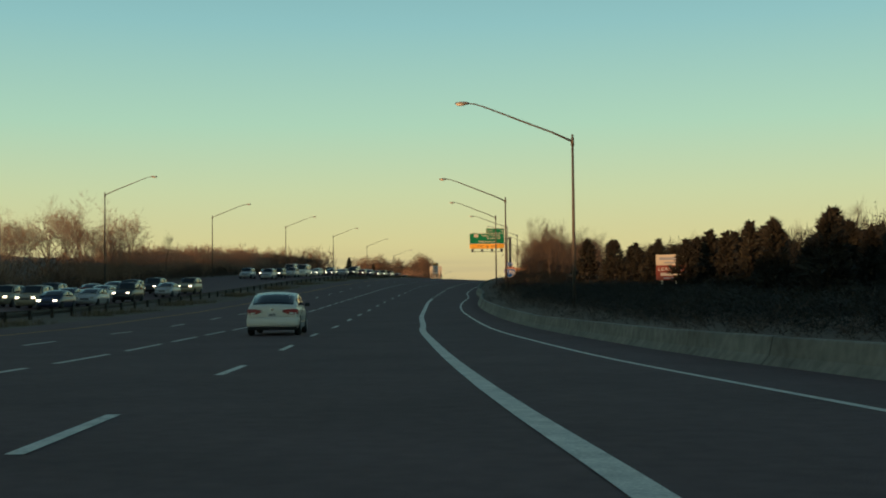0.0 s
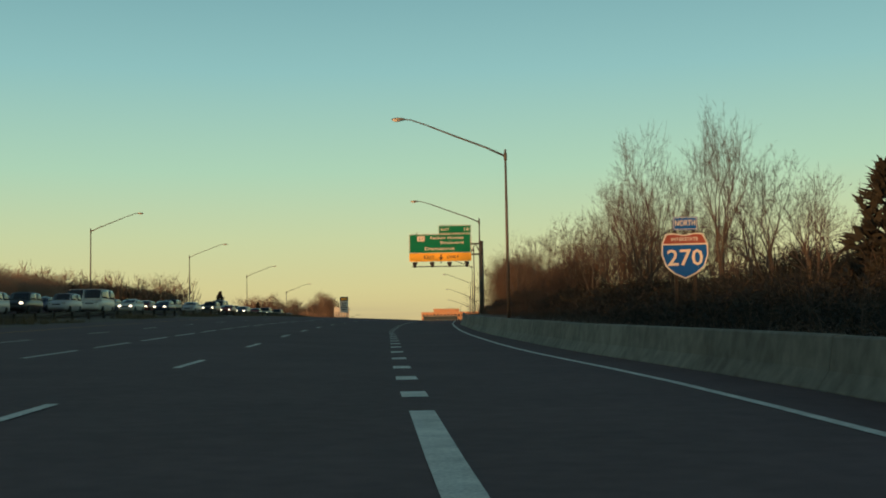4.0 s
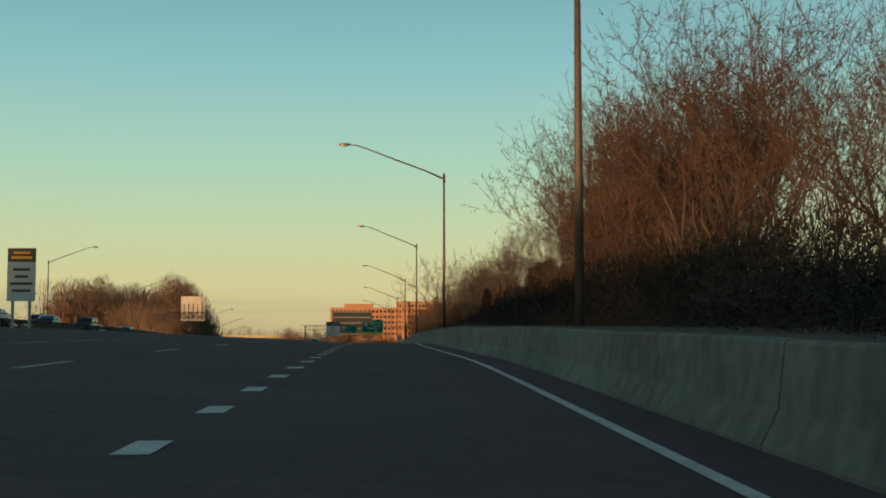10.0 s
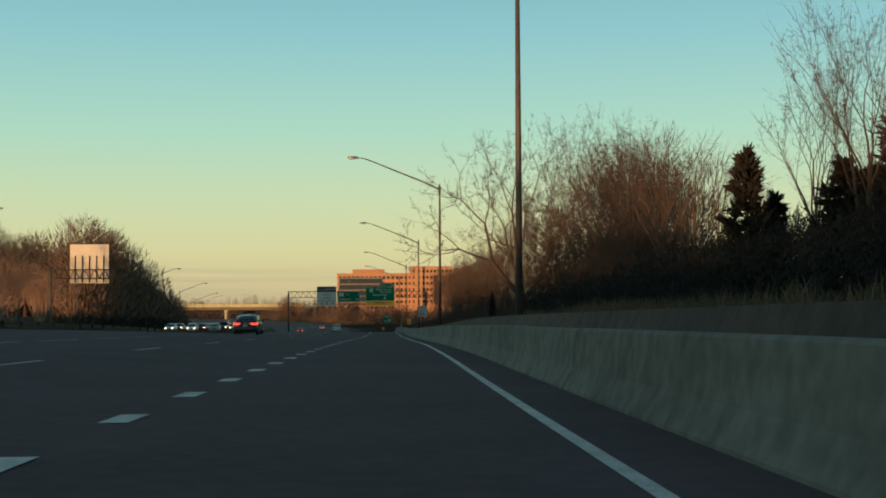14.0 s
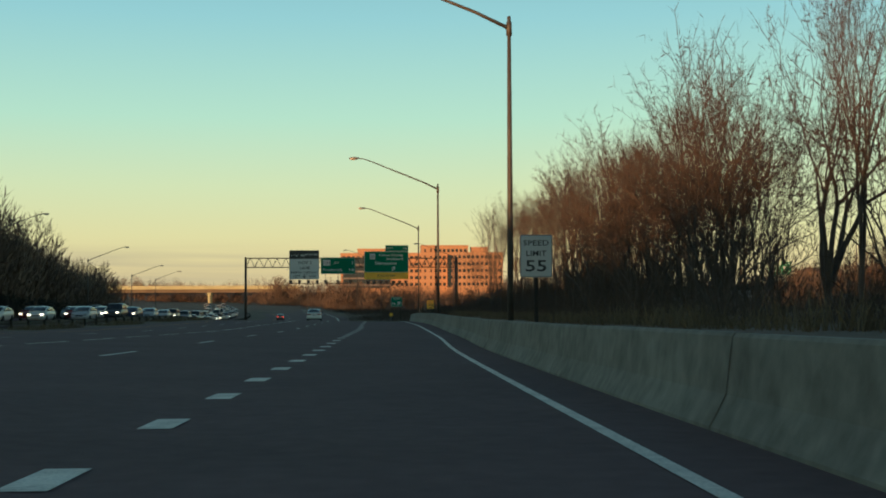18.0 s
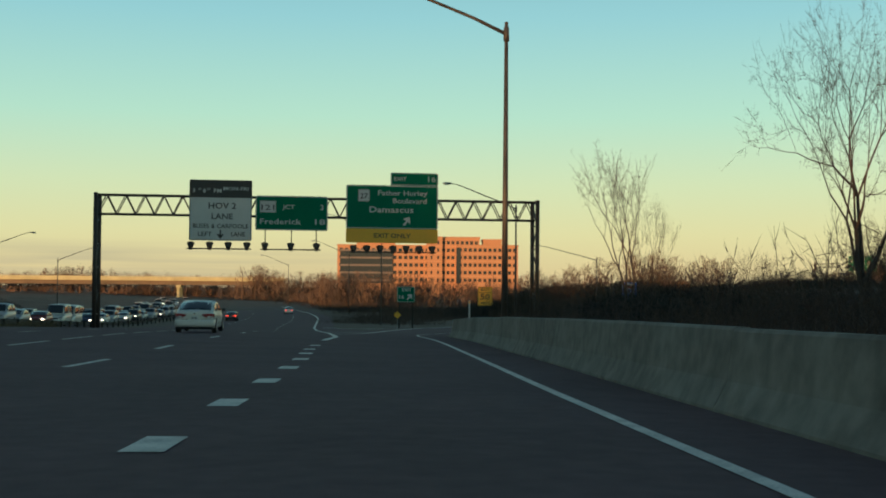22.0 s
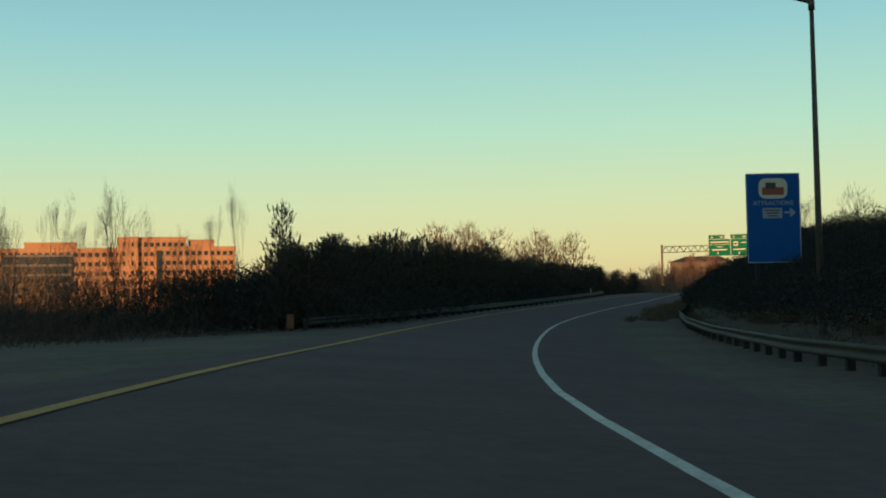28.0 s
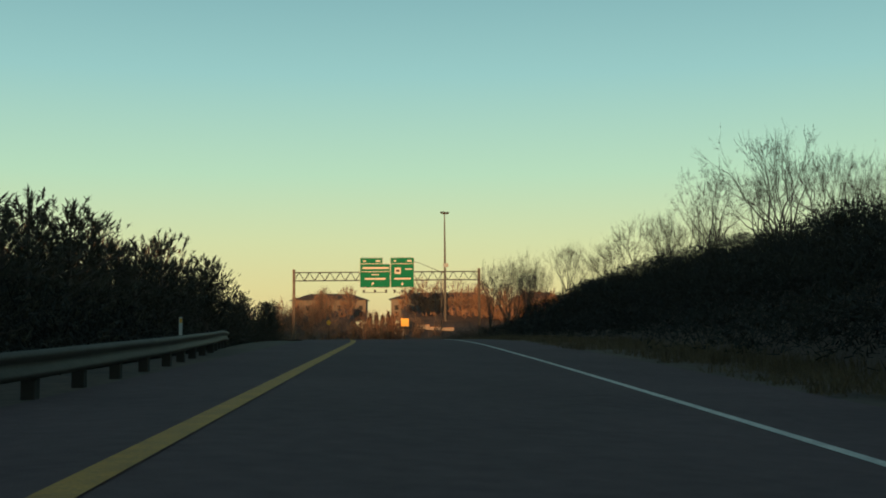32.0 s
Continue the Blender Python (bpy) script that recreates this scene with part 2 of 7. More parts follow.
def interp(table, v):
    if v <= table[0][0]:
        a, b = table[0], table[1]
    elif v >= table[-1][0]:
        a, b = table[-2], table[-1]
    else:
        k = next(i for i in range(1, len(table)) if table[i][0] >= v)
        a, b = table[k - 1], table[k]
    f = (v - a[0]) / (b[0] - a[0])
    return a[1] + (b[1] - a[1]) * f


def bent(table, v):
    """A value from a table along a smooth curve through its points."""
    if v <= table[0][0] or v >= table[-1][0]:
        return interp(table, v)
    k = next(i for i in range(1, len(table)) if table[i][0] >= v)
    (ya, xa), (yb, xb) = table[k - 1], table[k]
    h = yb - ya

    def slope(i):
        p, q = table[max(0, i - 1)], table[min(len(table) - 1, i + 1)]
        return (q[1] - p[1]) / (q[0] - p[0])

    t = (v - ya) / h
    return (2 * t ** 3 - 3 * t ** 2 + 1) * xa + (t ** 3 - 2 * t ** 2 + t) * h * slope(k - 1) + (3 * t ** 2 - 2 * t ** 3) * xb + (t ** 3 - t ** 2) * h * slope(k)


def smoothed(table, step=3.0, width=14.0, curved=False):
    """A table made smooth by a moving average, past its ends straight on."""
    lo, hi = table[0][0], table[-1][0]
    read = bent if curved else interp
    out = []
    v = lo
    while v <= hi + 1e-6:
        ws = [(read(table, v + d), math.exp(-(d / width) ** 2)) for d in np.linspace(-2 * width, 2 * width, 13)]
        out.append((v, sum(a * b for a, b in ws) / sum(b for _, b in ws)))
        v += step
    return out


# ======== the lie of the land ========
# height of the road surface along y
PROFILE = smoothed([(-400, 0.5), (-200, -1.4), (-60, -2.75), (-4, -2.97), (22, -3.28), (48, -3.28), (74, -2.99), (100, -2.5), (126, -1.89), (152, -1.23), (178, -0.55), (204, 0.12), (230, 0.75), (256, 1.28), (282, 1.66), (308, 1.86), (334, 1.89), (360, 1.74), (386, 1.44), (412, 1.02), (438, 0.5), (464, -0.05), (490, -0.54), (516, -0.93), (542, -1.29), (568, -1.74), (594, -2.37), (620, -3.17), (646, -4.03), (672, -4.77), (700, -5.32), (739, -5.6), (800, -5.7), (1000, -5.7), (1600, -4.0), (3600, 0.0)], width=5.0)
# how far the ramp lies above that profile
LIFT = smoothed([(692, 0.0), (704, -0.0), (716, -0.01), (728, 0.05), (740, 0.16), (752, 0.29), (764, 0.47), (776, 0.71), (788, 1.0), (798, 1.28), (820, 1.95), (832, 2.27), (845, 2.52), (860, 2.68), (890, 2.83), (930, 2.95), (1000, 3.05), (1300, 3.1), (1301, 3.1)], width=4.0)
# the dotted line between the through lanes and the exit lane, x over y
DOTTED = smoothed([(-400, 105.0), (-200, 47.0), (-60, 20.8), (2, 12.13), (10, 10.86), (42, 6.45), (50, 5.68), (58, 4.68), (66, 3.81), (98, 0.79), (106, 0.16), (122, -0.91), (154, -2.77), (162, -3.31), (186, -4.09), (202, -4.29), (210, -4.22), (218, -4.34), (226, -4.32), (234, -4.0), (282, -3.37), (330, -3.08), (346, -3.2), (362, -3.19), (426, -2.61), (482, -2.4), (498, -2.42), (522, -2.18), (554, -2.71), (562, -2.68), (570, -2.76), (578, -3.17), (586, -3.39), (594, -3.51), (602, -3.5), (618, -4.46), (622, -4.72), (645, -6.05), (661, -7.45), (677, -9.0), (698, -10.57), (716, -11.5), (740, -12.7), (760, -13.8), (780, -15.4), (813, -19.0), (920, -36.0), (1060, -69.0), (1400, -160.0)], width=3.0)
# the right-hand edge line, which runs on along the ramp
EDGE_ROAD = [(-400, 128.0), (-200, 62.0), (-60, 26.5), (4, 15.24), (36, 10.07), (44, 8.99), (68, 6.21), (84, 4.64), (100, 3.6), (116, 2.95), (132, 1.6), (156, 0.45), (180, -0.11), (196, -0.29), (252, 0.03), (284, 0.57), (308, 0.5), (332, 0.97), (364, 0.86), (404, 1.19), (428, 1.09), (452, 1.29), (484, 1.26), (500, 1.5), (540, 1.39), (564, 0.86), (588, 0.75)]
EDGE_RAMP = [(600, 0.62), (610, 0.42), (620, 0.62), (632, 1.15), (644, 2.3), (656, 3.7), (668, 5.4), (680, 7.3), (692, 9.95), (704, 12.87), (716, 16.08), (728, 20.2), (740, 24.84), (752, 29.9), (764, 35.59), (776, 42.05), (788, 48.95), (800, 56.78), (812, 64.33), (824, 71.79), (836, 79.36), (848, 86.85), (900, 120.0), (1000, 184.0), (1400, 430.0)]
EDGE = smoothed(EDGE_ROAD + EDGE_RAMP, width=2.0, curved=True)
# the left-hand line of the ramp
RAMP_LEFT = smoothed([(590, -3.3), (606, -3.95), (616, -4.4), (622, -4.68), (627, -4.72), (634, -4.0), (646, -3.1), (658, -2.15), (670, -0.85), (682, 1.4), (694, 5.0), (706, 8.25), (718, 11.55), (730, 15.79), (742, 20.38), (754, 25.56), (766, 31.3), (778, 37.75), (790, 44.75), (802, 52.27), (814, 59.9), (826, 67.51), (838, 75.01), (848, 80.9), (856, 85.0), (864, 88.4), (874, 93.0), (900, 108.0), (1000, 171.0), (1400, 421.0)], width=2.0, curved=True)
# how much the first through lane rises to the left, and what lies beyond it
CROWN = smoothed([(0, 0.0), (60, 0.0), (110, 0.02), (150, 0.06), (200, 0.068), (255, 0.065), (310, 0.05), (355, 0.068), (400, 0.06), (480, 0.05), (525, -0.015), (560, -0.01), (580, 0.015), (600, 0.045), (640, 0.045), (700, 0.02), (760, 0.0)])
CROSS = smoothed([(-4, 0.0), (100, 0.0), (150, 0.02), (200, 0.04), (340, 0.048), (400, 0.042), (460, 0.03), (510, 0.005), (550, 0.0), (600, 0.012), (650, 0.012), (700, 0.0)])
# how much the ramp leans into its bend
BANK = smoothed([(640, 0.0), (650, 0.0), (692, 0.06), (755, 0.06), (800, 0.03), (830, 0.0), (840, 0.0)])
# an added bank beyond the opposite carriageway, raised to keep low sun off the road
SHADE_RIDGE = [(-400, 5.6), (0, 5.6), (50, 6.5), (110, 6.6), (122, 5.6), (140, 5.5), (180, 5.3), (205, 4.5), (235, 3.4), (270, 2.8), (300, 2.7), (1000, 2.8)]


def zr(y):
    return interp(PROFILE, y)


def lift(y):
    return interp(LIFT, y) if y > 692 else 0.0


def gx(y):
    return interp(EDGE, y)


def dx(y):
    return interp(DOTTED, y)


def lx(y):
    return interp(RAMP_LEFT, y)


def main_z(x, y):
    """Height of the through lanes and of what lies to their left."""
    d = max(0.0, min(46.0, dx(y) - x))
    c = interp(CROSS, y) if 0 < y < 700 else 0.0
    n = interp(CROWN, y) if 0 < y < 760 else 0.0
    return zr(y) + n * min(d, 4.5) + c * max(0.0, d - 4.5)


def ramp_z(y, x=None):
    """Height of the ramp; across it the road leans down to the right."""
    z = zr(y) + lift(y)
    if x is None or not 632 < y < 840:
        return z
    e, l = gx(y), lx(y)
    b = interp(BANK, y)
    return z + b * (e - 1.6 - max(l, min(e + 3.4, x))) - b * 0.9 * max(0.0, min(5.0, l - x))


def barrier_gap(y):
    return interp([(-60, 2.1), (15, 2.05), (40, 1.8), (60, 1.45), (72, 1.45), (137, 1.0), (162, 0.75), (188, 0.55), (213, 0.68), (239, 0.68), (289, 0.8), (340, 0.95), (413, 0.78), (461, 0.88), (508, 0.86), (557, 1.15), (583, 1.2), (606, 1.42), (612, 1.66)], y)


def right_z(y, o):
    """Ground height o metres right of the edge line."""
    base = ramp_z(y, gx(y) + o)
    bank = interp([(-50, 0.35), (60, 0.38), (120, 0.25), (170, 0.5), (250, 0.75), (310, 0.9), (345, 1.05), (400, 1.05), (430, 0.8), (560, 0.6), (590, 0.5), (625, 0.1), (700, 0.0), (900, 0.0)], y)
    rise = interp([(-50, 0.3), (250, 0.4), (330, 1.0), (400, 0.9), (440, 0.3), (600, 0.1), (660, 0.6), (700, 1.8), (760, 4.2), (800, 4.7), (880, 3.6), (960, 1.4), (1000, 1.0)], y)
    foot = barrier_gap(y) + 0.2 if y < 612 else 1.9
    if o < foot:
        return base - 0.05
    if o < 3.2:
        return base - 0.05 + (bank + 0.05) * min(1, (o - foot) / 0.4)
    return base + bank + rise * min(1.0, max(0.0, o - 8.0) / 11.0)


def knoll(x, y):
    """The low hill with the houses beyond the end of the ramp."""
    return 12.0 * max(0.0, 1 - ((x - 262) / 130) ** 2 - ((y - 1128) / 85) ** 2)


def ground_z(x, y):
    e = gx(y)
    o = x - e
    if o >= 0:
        return right_z(y, o) + knoll(x, y)
    low = knoll(x, y) + main_z(x, y) - 0.05 + interp(SHADE_RIDGE, y) * max(0.0, min(1.0, (dx(y) - interp([(-400, 76), (200, 74), (262, 47), (900, 45)], y) - x) / 9.0))
    if y < 690:
        return low
    inner = lx(y) - 4.5
    if x >= inner:
        return ramp_z(y, x) - 0.05
    return low + (lift(y) + interp(BANK, y) * 1.0 if y < 840 else lift(y)) * max(0.0, 1 - (inner - x) / 14.0)


def sheet(name, ys, cols, height, material):
    """A surface from rows at ys; cols(y) gives the x of each column, height(x, y) its z."""
    verts, faces = [], []
    n = None
    for j, y in enumerate(ys):
        xs = cols(y)
        n = len(xs)
        verts += [(x, y, height(x, y)) for x in xs]
        if j:
            for i in range(n - 1):
                a = (j - 1) * n + i
                faces.append((a, a + 1, a + n + 1, a + n))
    return mesh_object(name, verts, faces, material, smooth=True)


GROUND_OFFSETS = [-3500, -1500, -700, -400, -250, -160, -120, -90, -75, -62, -52, -46, -40, -34, -28, -24, -22, -20, -18, -16, -12.5, -10, -8, -6.5, -5, -3.5, -2, -0.5, 0.4, 0.7, 1.0, 1.25,
                  1.5, 1.8, 2.1, 2.4, 2.75, 3.2, 5, 7, 10, 13, 17.2, 22, 28, 36, 48, 65, 90, 130, 200, 350, 700, 1500, 3500]
YS = [-400, -304, -202, -148] + [-118 + 6 * i for i in range(190)] + [1030, 1042, 1054, 1066, 1080, 1094, 1108, 1124, 1140, 1160, 1185, 1215, 1250, 1400, 1700, 2200, 3500]


def rough_ground(x, y):
    o = x - gx(y)
    wave = 0.0
    if o > 6 or o < -62:
        wave = 0.35 * noise.noise((x * 0.07, y * 0.07, 0.0)) * min(1.0, abs(o - 6) / 6)
    return ground_z(x, y) + wave


tagged(sheet("ground", YS, lambda y: [gx(y) + o for o in GROUND_OFFSETS], rough_ground, DRY_GRASS), "dry winter grass and bare earth beside the roads", "ground", kind="structure")

RY = [y for y in YS if -400 <= y <= 1400]


def main_right(y):
    if y < 600:
        return gx(y) + barrier_gap(y) + 0.12
    return max(dx(y) + 2.5, min(gx(y) + 1.5, dx(y) + 2.5 + (700 - y) * 0.12)) if y < 700 else dx(y) + 2.5


def main_cols(y):
    d, b = dx(y), main_right(y)
    return [d - 18.3, d - 14, d - 9, d - 4, d] + [d + (b - d) * i / 3 for i in range(1, 4)]


tagged(sheet("road_main", RY, main_cols, main_z, ASPHALT), "dark asphalt carriageway with worn lanes", "road", kind="structure")
tagged(sheet("road_opposite", RY, lambda y: [dx(y) - 41.0 + 3.2 * i for i in range(6)], lambda x, y: main_z(x, y) + 0.05, ASPHALT), "dark asphalt carriageway with oncoming traffic", "road", kind="structure")


def ramp_cols(y):
    a = max(lx(y) - 2.6, dx(y) + 0.3)
    e = gx(y) + 3.0
    return [a, max(a + 0.1, lx(y))] + [lx(y) + (e - lx(y)) * i / 5 for i in range(1, 6)]


RAMP_YS = [y for y in YS if 612 <= y <= 1080]
tagged(sheet("road_ramp", RAMP_YS, ramp_cols, lambda x, y: ramp_z(y, x) + 0.012 * min(1.0, max(0.05, (y - 611) / 14)), ASPHALT), "dark asphalt exit ramp with gravelly shoulders", "road", kind="structure")


def stripe(name, y0, y1, x_of, width, z_of, material, label, step=4.0):
    """A painted line along the road, laid just over the asphalt."""
    n = max(1, int((y1 - y0) / step + 0.5))
    verts, faces = [], []
    for i in range(n + 1):
        y = y0 + (y1 - y0) * i / n
        slope = (x_of(y + 0.5) - x_of(y - 0.5))
        w = width / 2 * math.sqrt(1 + slope * slope)
        x, z = x_of(y), z_of(y)
        verts += [(x - w, y, z), (x + w, y, z)]
        if i:
            k = 2 * i
            faces.append((k - 2, k - 1, k + 1, k))
    ob = mesh_object(name, verts, faces, material)
    return tagged(ob, label, "road marking", kind="structure")


def over(y, x=None):
    return (zr(y) if x is None else main_z(x, y)) + 0.008


def over_ramp(y):
    return ramp_z(y, lx(y)) + 0.02


def on_lane(k):
    """The line k metres left of the dotted line, and its height."""
    def x_of(y):
        near = interp([(0, 1.01), (60, 0.95), (110, 0.96), (150, 1.02), (255, 0.96), (480, 0.96), (530, 1.0), (572, 0.92), (592, 1.02), (605, 1.12), (700, 1.1), (1300, 1.05)], y)
        return dx(y) - (3.9 * near + (k - 3.9) if k < 12 else k)

    return x_of, (lambda y: main_z(x_of(y), y) + 0.008)


stripe("edge_line", -300, 1080, gx, 0.125, lambda y: ramp_z(y, gx(y)) + (0.008 if y < 604 else 0.02), PAINT, "worn white edge line on asphalt")
stripe("gore_line", -60, 112, dx, 0.25, over, PAINT, "broad white line between two lanes")
stripe("gore_line", 590.5, 900, dx, 0.26, lambda y: zr(y) + 0.026, PAINT, "broad white line along the through lanes")
stripe("ramp_line", 623, 709.4, lx, 0.29, over_ramp, PAINT, "broad white line along the ramp")
stripe("ramp_yellow_line", 709.4, 1080, lx, 0.22, over_ramp, YELLOW_PAINT, "worn yellow line along the ramp")
stripe("left_edge_line", -300, 1200, *((lambda f: (f[0], 0.15, f[1]))(on_lane(15.3))), YELLOW_PAINT, "yellow line along the left shoulder")
# short dots of the exit lane
ANCHORS = [114.5, 121.9, 134.9, 161.2, 184.5, 210.8, 237.3, 287.6, 340.9, 413.4, 459.3, 507.5, 554.9, 578.4, 587.6]
for ya, yb in zip(ANCHORS, ANCHORS[1:]):
    n = max(1, round((yb - ya) / 3.82))
    for i in range(n):
        y = ya + (yb - ya) * i / n
        tagged(stripe("lane_dot", y - 0.5, y + 0.5, dx, 0.31, over, PAINT, "short white dash between two lanes", 0.5), group="short dashes of the exit lane")
# long dashes of the through lanes
FIRST = [6.35, 37.5, 58.3, 77.6, 144.2, 175.9, 197.9, 252.9, 309.3, 353.9, 478.0, 527.6, 568.0, 577.8, 590.8, 603.7, 900.0]
dash_at = []
for ya, yb in zip(FIRST, FIRST[1:]):
    n = max(1, round((yb - ya) / 11.1))
    dash_at += [ya + (yb - ya) * i / n for i in range(n)]
for k, half, ys in ((3.9, 1.6, dash_at), (7.75, 2.2, [3.0 + 6.2 * i for i in range(104)]), (11.6, 1.6, [y + 4.0 for y in dash_at])):
    fx, fz = on_lane(k)
    for y in ys:
        tagged(stripe("lane_dash", y - half, y + half, fx, 0.14, fz, PAINT, "long white dash between two lanes", 1.5), group="long dashes of the through lanes")
# thin lines across the gore


def cross_bar(points, width):
    verts, faces = [], []
    for i, (x, y) in enumerate(points):
        for w in (-width / 2, width / 2):
            verts.append((x, y + w, max(main_z(x, y + w), ramp_z(y + w, x) if x > max(lx(y + w) - 2.6, dx(y + w)) else -9.0) + 0.03))
        if i:
            faces.append((2 * i - 2, 2 * i, 2 * i + 1, 2 * i - 1))
    tagged(mesh_object("gore_bar", verts, faces, PAINT), "thin white line across the gore", "road marking", kind="structure")


cross_bar([(-7.4, 659.9), (-6.0, 656.6), (-4.9, 655.4), (-3.5, 656.0)], 1.1)
cross_bar([(-9.5, 700.0), (-7.0, 694.0), (-5.0, 691.5), (-2.0, 697.0)], 0.9)

BAR = 0.82


# ======== barrier, poles, gantries ========
def bar_height(y):
    return interp([(-60, 0.5), (45, 0.48), (65, 0.55), (90, 0.58), (137, 0.68), (165, 0.73), (188, 0.76), (213, 0.83), (290, 0.81), (340, 0.84), (412, 0.80), (460, 0.80), (508, 0.80), (557, 0.82), (583, 0.90), (606, 0.92)], y)


def build_barrier():
    prof = [(0.0, 0.0), (0.0, 0.08), (0.05, 0.16), (0.14, 0.33), (0.20, BAR - 0.03), (0.225, BAR), (0.37, BAR), (0.39, BAR - 0.03), (0.50, 0.0)]
    root = thing("concrete_barrier", (0, 0, 0), "stained grey concrete safety barrier along the shoulder", "barrier", kind="structure")
    y = -84.0
    k = 0
    while y < 610:
        y1 = min(y + 6.0, 610.4)
        verts, faces = [], []
        n = len(prof)
        for j in range(3):
            yy = y + 0.01 + (y1 - y - 0.02) * j / 2
            xx, z = gx(yy) + barrier_gap(yy), zr(yy) - 0.05
            dz = 0.006 * math.sin(k * 2.3)
            verts += [(xx + a + 0.004 * math.sin(k * 1.7), yy, z + b * (bar_height(yy) + 0.05 + dz) / BAR) for a, b in prof]
            if j:
                for i in range(n - 1):
                    p = (j - 1) * n + i
                    faces.append((p, p + n, p + n + 1, p + 1))
        faces.append(tuple(range(n)))
        faces.append(tuple(range(2 * n, 3 * n))[::-1])
        mesh_object("segment", verts, faces, CONCRETE, root)
        y, k = y1, k + 1
    return root


build_barrier()


def lamp_post(at, height=10.4, arm=6.2, rise=2.0, turn=180.0, group="lamp posts along the road", label="tall weathered steel lamp post with a long sloping arm"):
    """A tapered post with an upswept arm that ends in a flat lamp head; the arm runs along local +x."""
    root = thing("street_lamp", at, label, "lamp post", group, turn)
    part("base", add_box(box((0.36, 0.36, 0.06), (0, 0, 0.03), 0.01), (0.25, 0.25, 0.50), pose(0, 0, 0.30), 0.04), STEEL, root)
    part("post", tube([(0, 0, 0.5), (0, 0, height * 0.5), (0, 0, height + 0.25)], [0.11, 0.09, 0.06], 10), STEEL, root, smooth=True)
    pts = [(0, 0, height - 0.15), (arm * 0.18, 0, height + rise * 0.18), (arm * 0.5, 0, height + rise * 0.55), (arm * 0.76, 0, height + rise * 0.86),
           (arm * 0.88, 0, height + rise * 0.985), (arm * 0.95, 0, height + rise)]
    part("arm", tube(pts, [0.065, 0.055, 0.05, 0.042, 0.036, 0.034], 8), STEEL, root, smooth=True)
    part("collar", tube([(0, 0, height - 0.38), (0, 0, height + 0.06)], [0.10, 0.09], 10), STEEL, root, smooth=True)
    bm = bmesh.new()
    bmesh.ops.create_uvsphere(bm, u_segments=14, v_segments=8, radius=1.0, matrix=pose(arm * 0.995, 0, height + rise + 0.02) @ Matrix.Diagonal((0.44, 0.17, 0.10, 1)))
    head = part("lamp_head", bm, GALV, root, smooth=True)
    bm = bmesh.new()
    bmesh.ops.create_uvsphere(bm, u_segments=12, v_segments=6, radius=1.0, matrix=pose(arm * 1.01, 0, height + rise - 0.03) @ Matrix.Diagonal((0.27, 0.14, 0.10, 1)))
    part("lens", bm, SIGN_WHITE, head, smooth=True)
    return root


RIGHT_POSTS = [(18.5, 12.0, 9.9), (12.5, 65.0, 9.9), (6.6, 117.1, 9.7), (3.05, 170.1, 10.12), (2.5, 225.9, 10.4), (2.65, 281.4, 10.6), (3.05, 336.5, 11.25), (3.25, 390.0, 11.15), (3.5, 442.4, 10.85),
               (3.45, 491.5, 10.5), (3.05, 542.0, 10.2), (2.3, 585.6, 10.35)]
for px, py, ph in RIGHT_POSTS:
    px = max(px, gx(py) + barrier_gap(py) + 0.66)
    lamp_post((px, py, zr(py) - 0.05), ph, 6.2 if py < 200 or py > 350 else 6.7, 2.12, turn=180.0)
lamp_post((9.95, 653.6, ground_z(9.95, 653.6)), 11.2, turn=186.0)
lamp_post((30.4, 731.7, ground_z(30.4, 731.7)), 10.4 - 0.4, 10.0, 2.2, turn=158.0, label="tall dark lamp post with its long arm over the ramp")
lamp_post((-2.5, 720.8, ground_z(-2.5, 720.8)), 13.05, 7.9, 2.7, turn=180.0)
lamp_post((-9.9, 800.0, ground_z(-9.9, 800.0)), 12.6, 7.5, 2.7, turn=184.0)
lamp_post((-30.0, 890.0, ground_z(-30.0, 890.0)), 12.0, 7.5, 2.7, turn=190.0)
LEFT_POSTS = [(-41.0, 87.0), (-43.3, 140.8), (-45.6, 195.6), (-45.4, 250.4), (-45.8, 308.0), (-46.0, 366.0), (-45.3, 422.3), (-45.0, 479.0), (-45.0, 536.0), (-46.0, 593.0), (-49.0, 650.0), (-54.0, 707.0), (-60.0, 764.0)]
for px, py in LEFT_POSTS:
    lamp_post((px, py, ground_z(px, py) - 0.05), interp([(90, 12.1), (141, 11.7), (195, 10.2), (800, 10.0)], py), 6.2, 2.0, turn=0.0, group="lamp posts beyond the opposite carriageway")


def letters(text, size, at, material, parent, width=None, depth=0.006, align="CENTER"):
    """Raised lettering on a sign face in the x-z plane that looks towards -y."""
    cu = bpy.data.curves.new("lettering", "FONT")
    cu.body, cu.size, cu.align_x, cu.align_y, cu.extrude = text, size, align, "CENTER", depth
    cu.offset = size * 0.012
    cu.resolution_u = 2
    ob = bpy.data.objects.new("lettering", cu)
    scene.collection.objects.link(ob)
    dg = bpy.context.evaluated_depsgraph_get()
    me = bpy.data.meshes.new_from_object(ob.evaluated_get(dg))
    bpy.data.objects.remove(ob)
    me.materials.clear()
    me.materials.append(material)
    xs = [v.co.x for v in me.vertices]
    k = 1.0
    if width and xs:
        k = width / (max(xs) - min(xs))
    me.transform(pose(*at, 90, 0, 0) @ Matrix.Diagonal((k, 1, 1, 1)))
    out = new("lettering", me)
    out.parent = parent
    return out


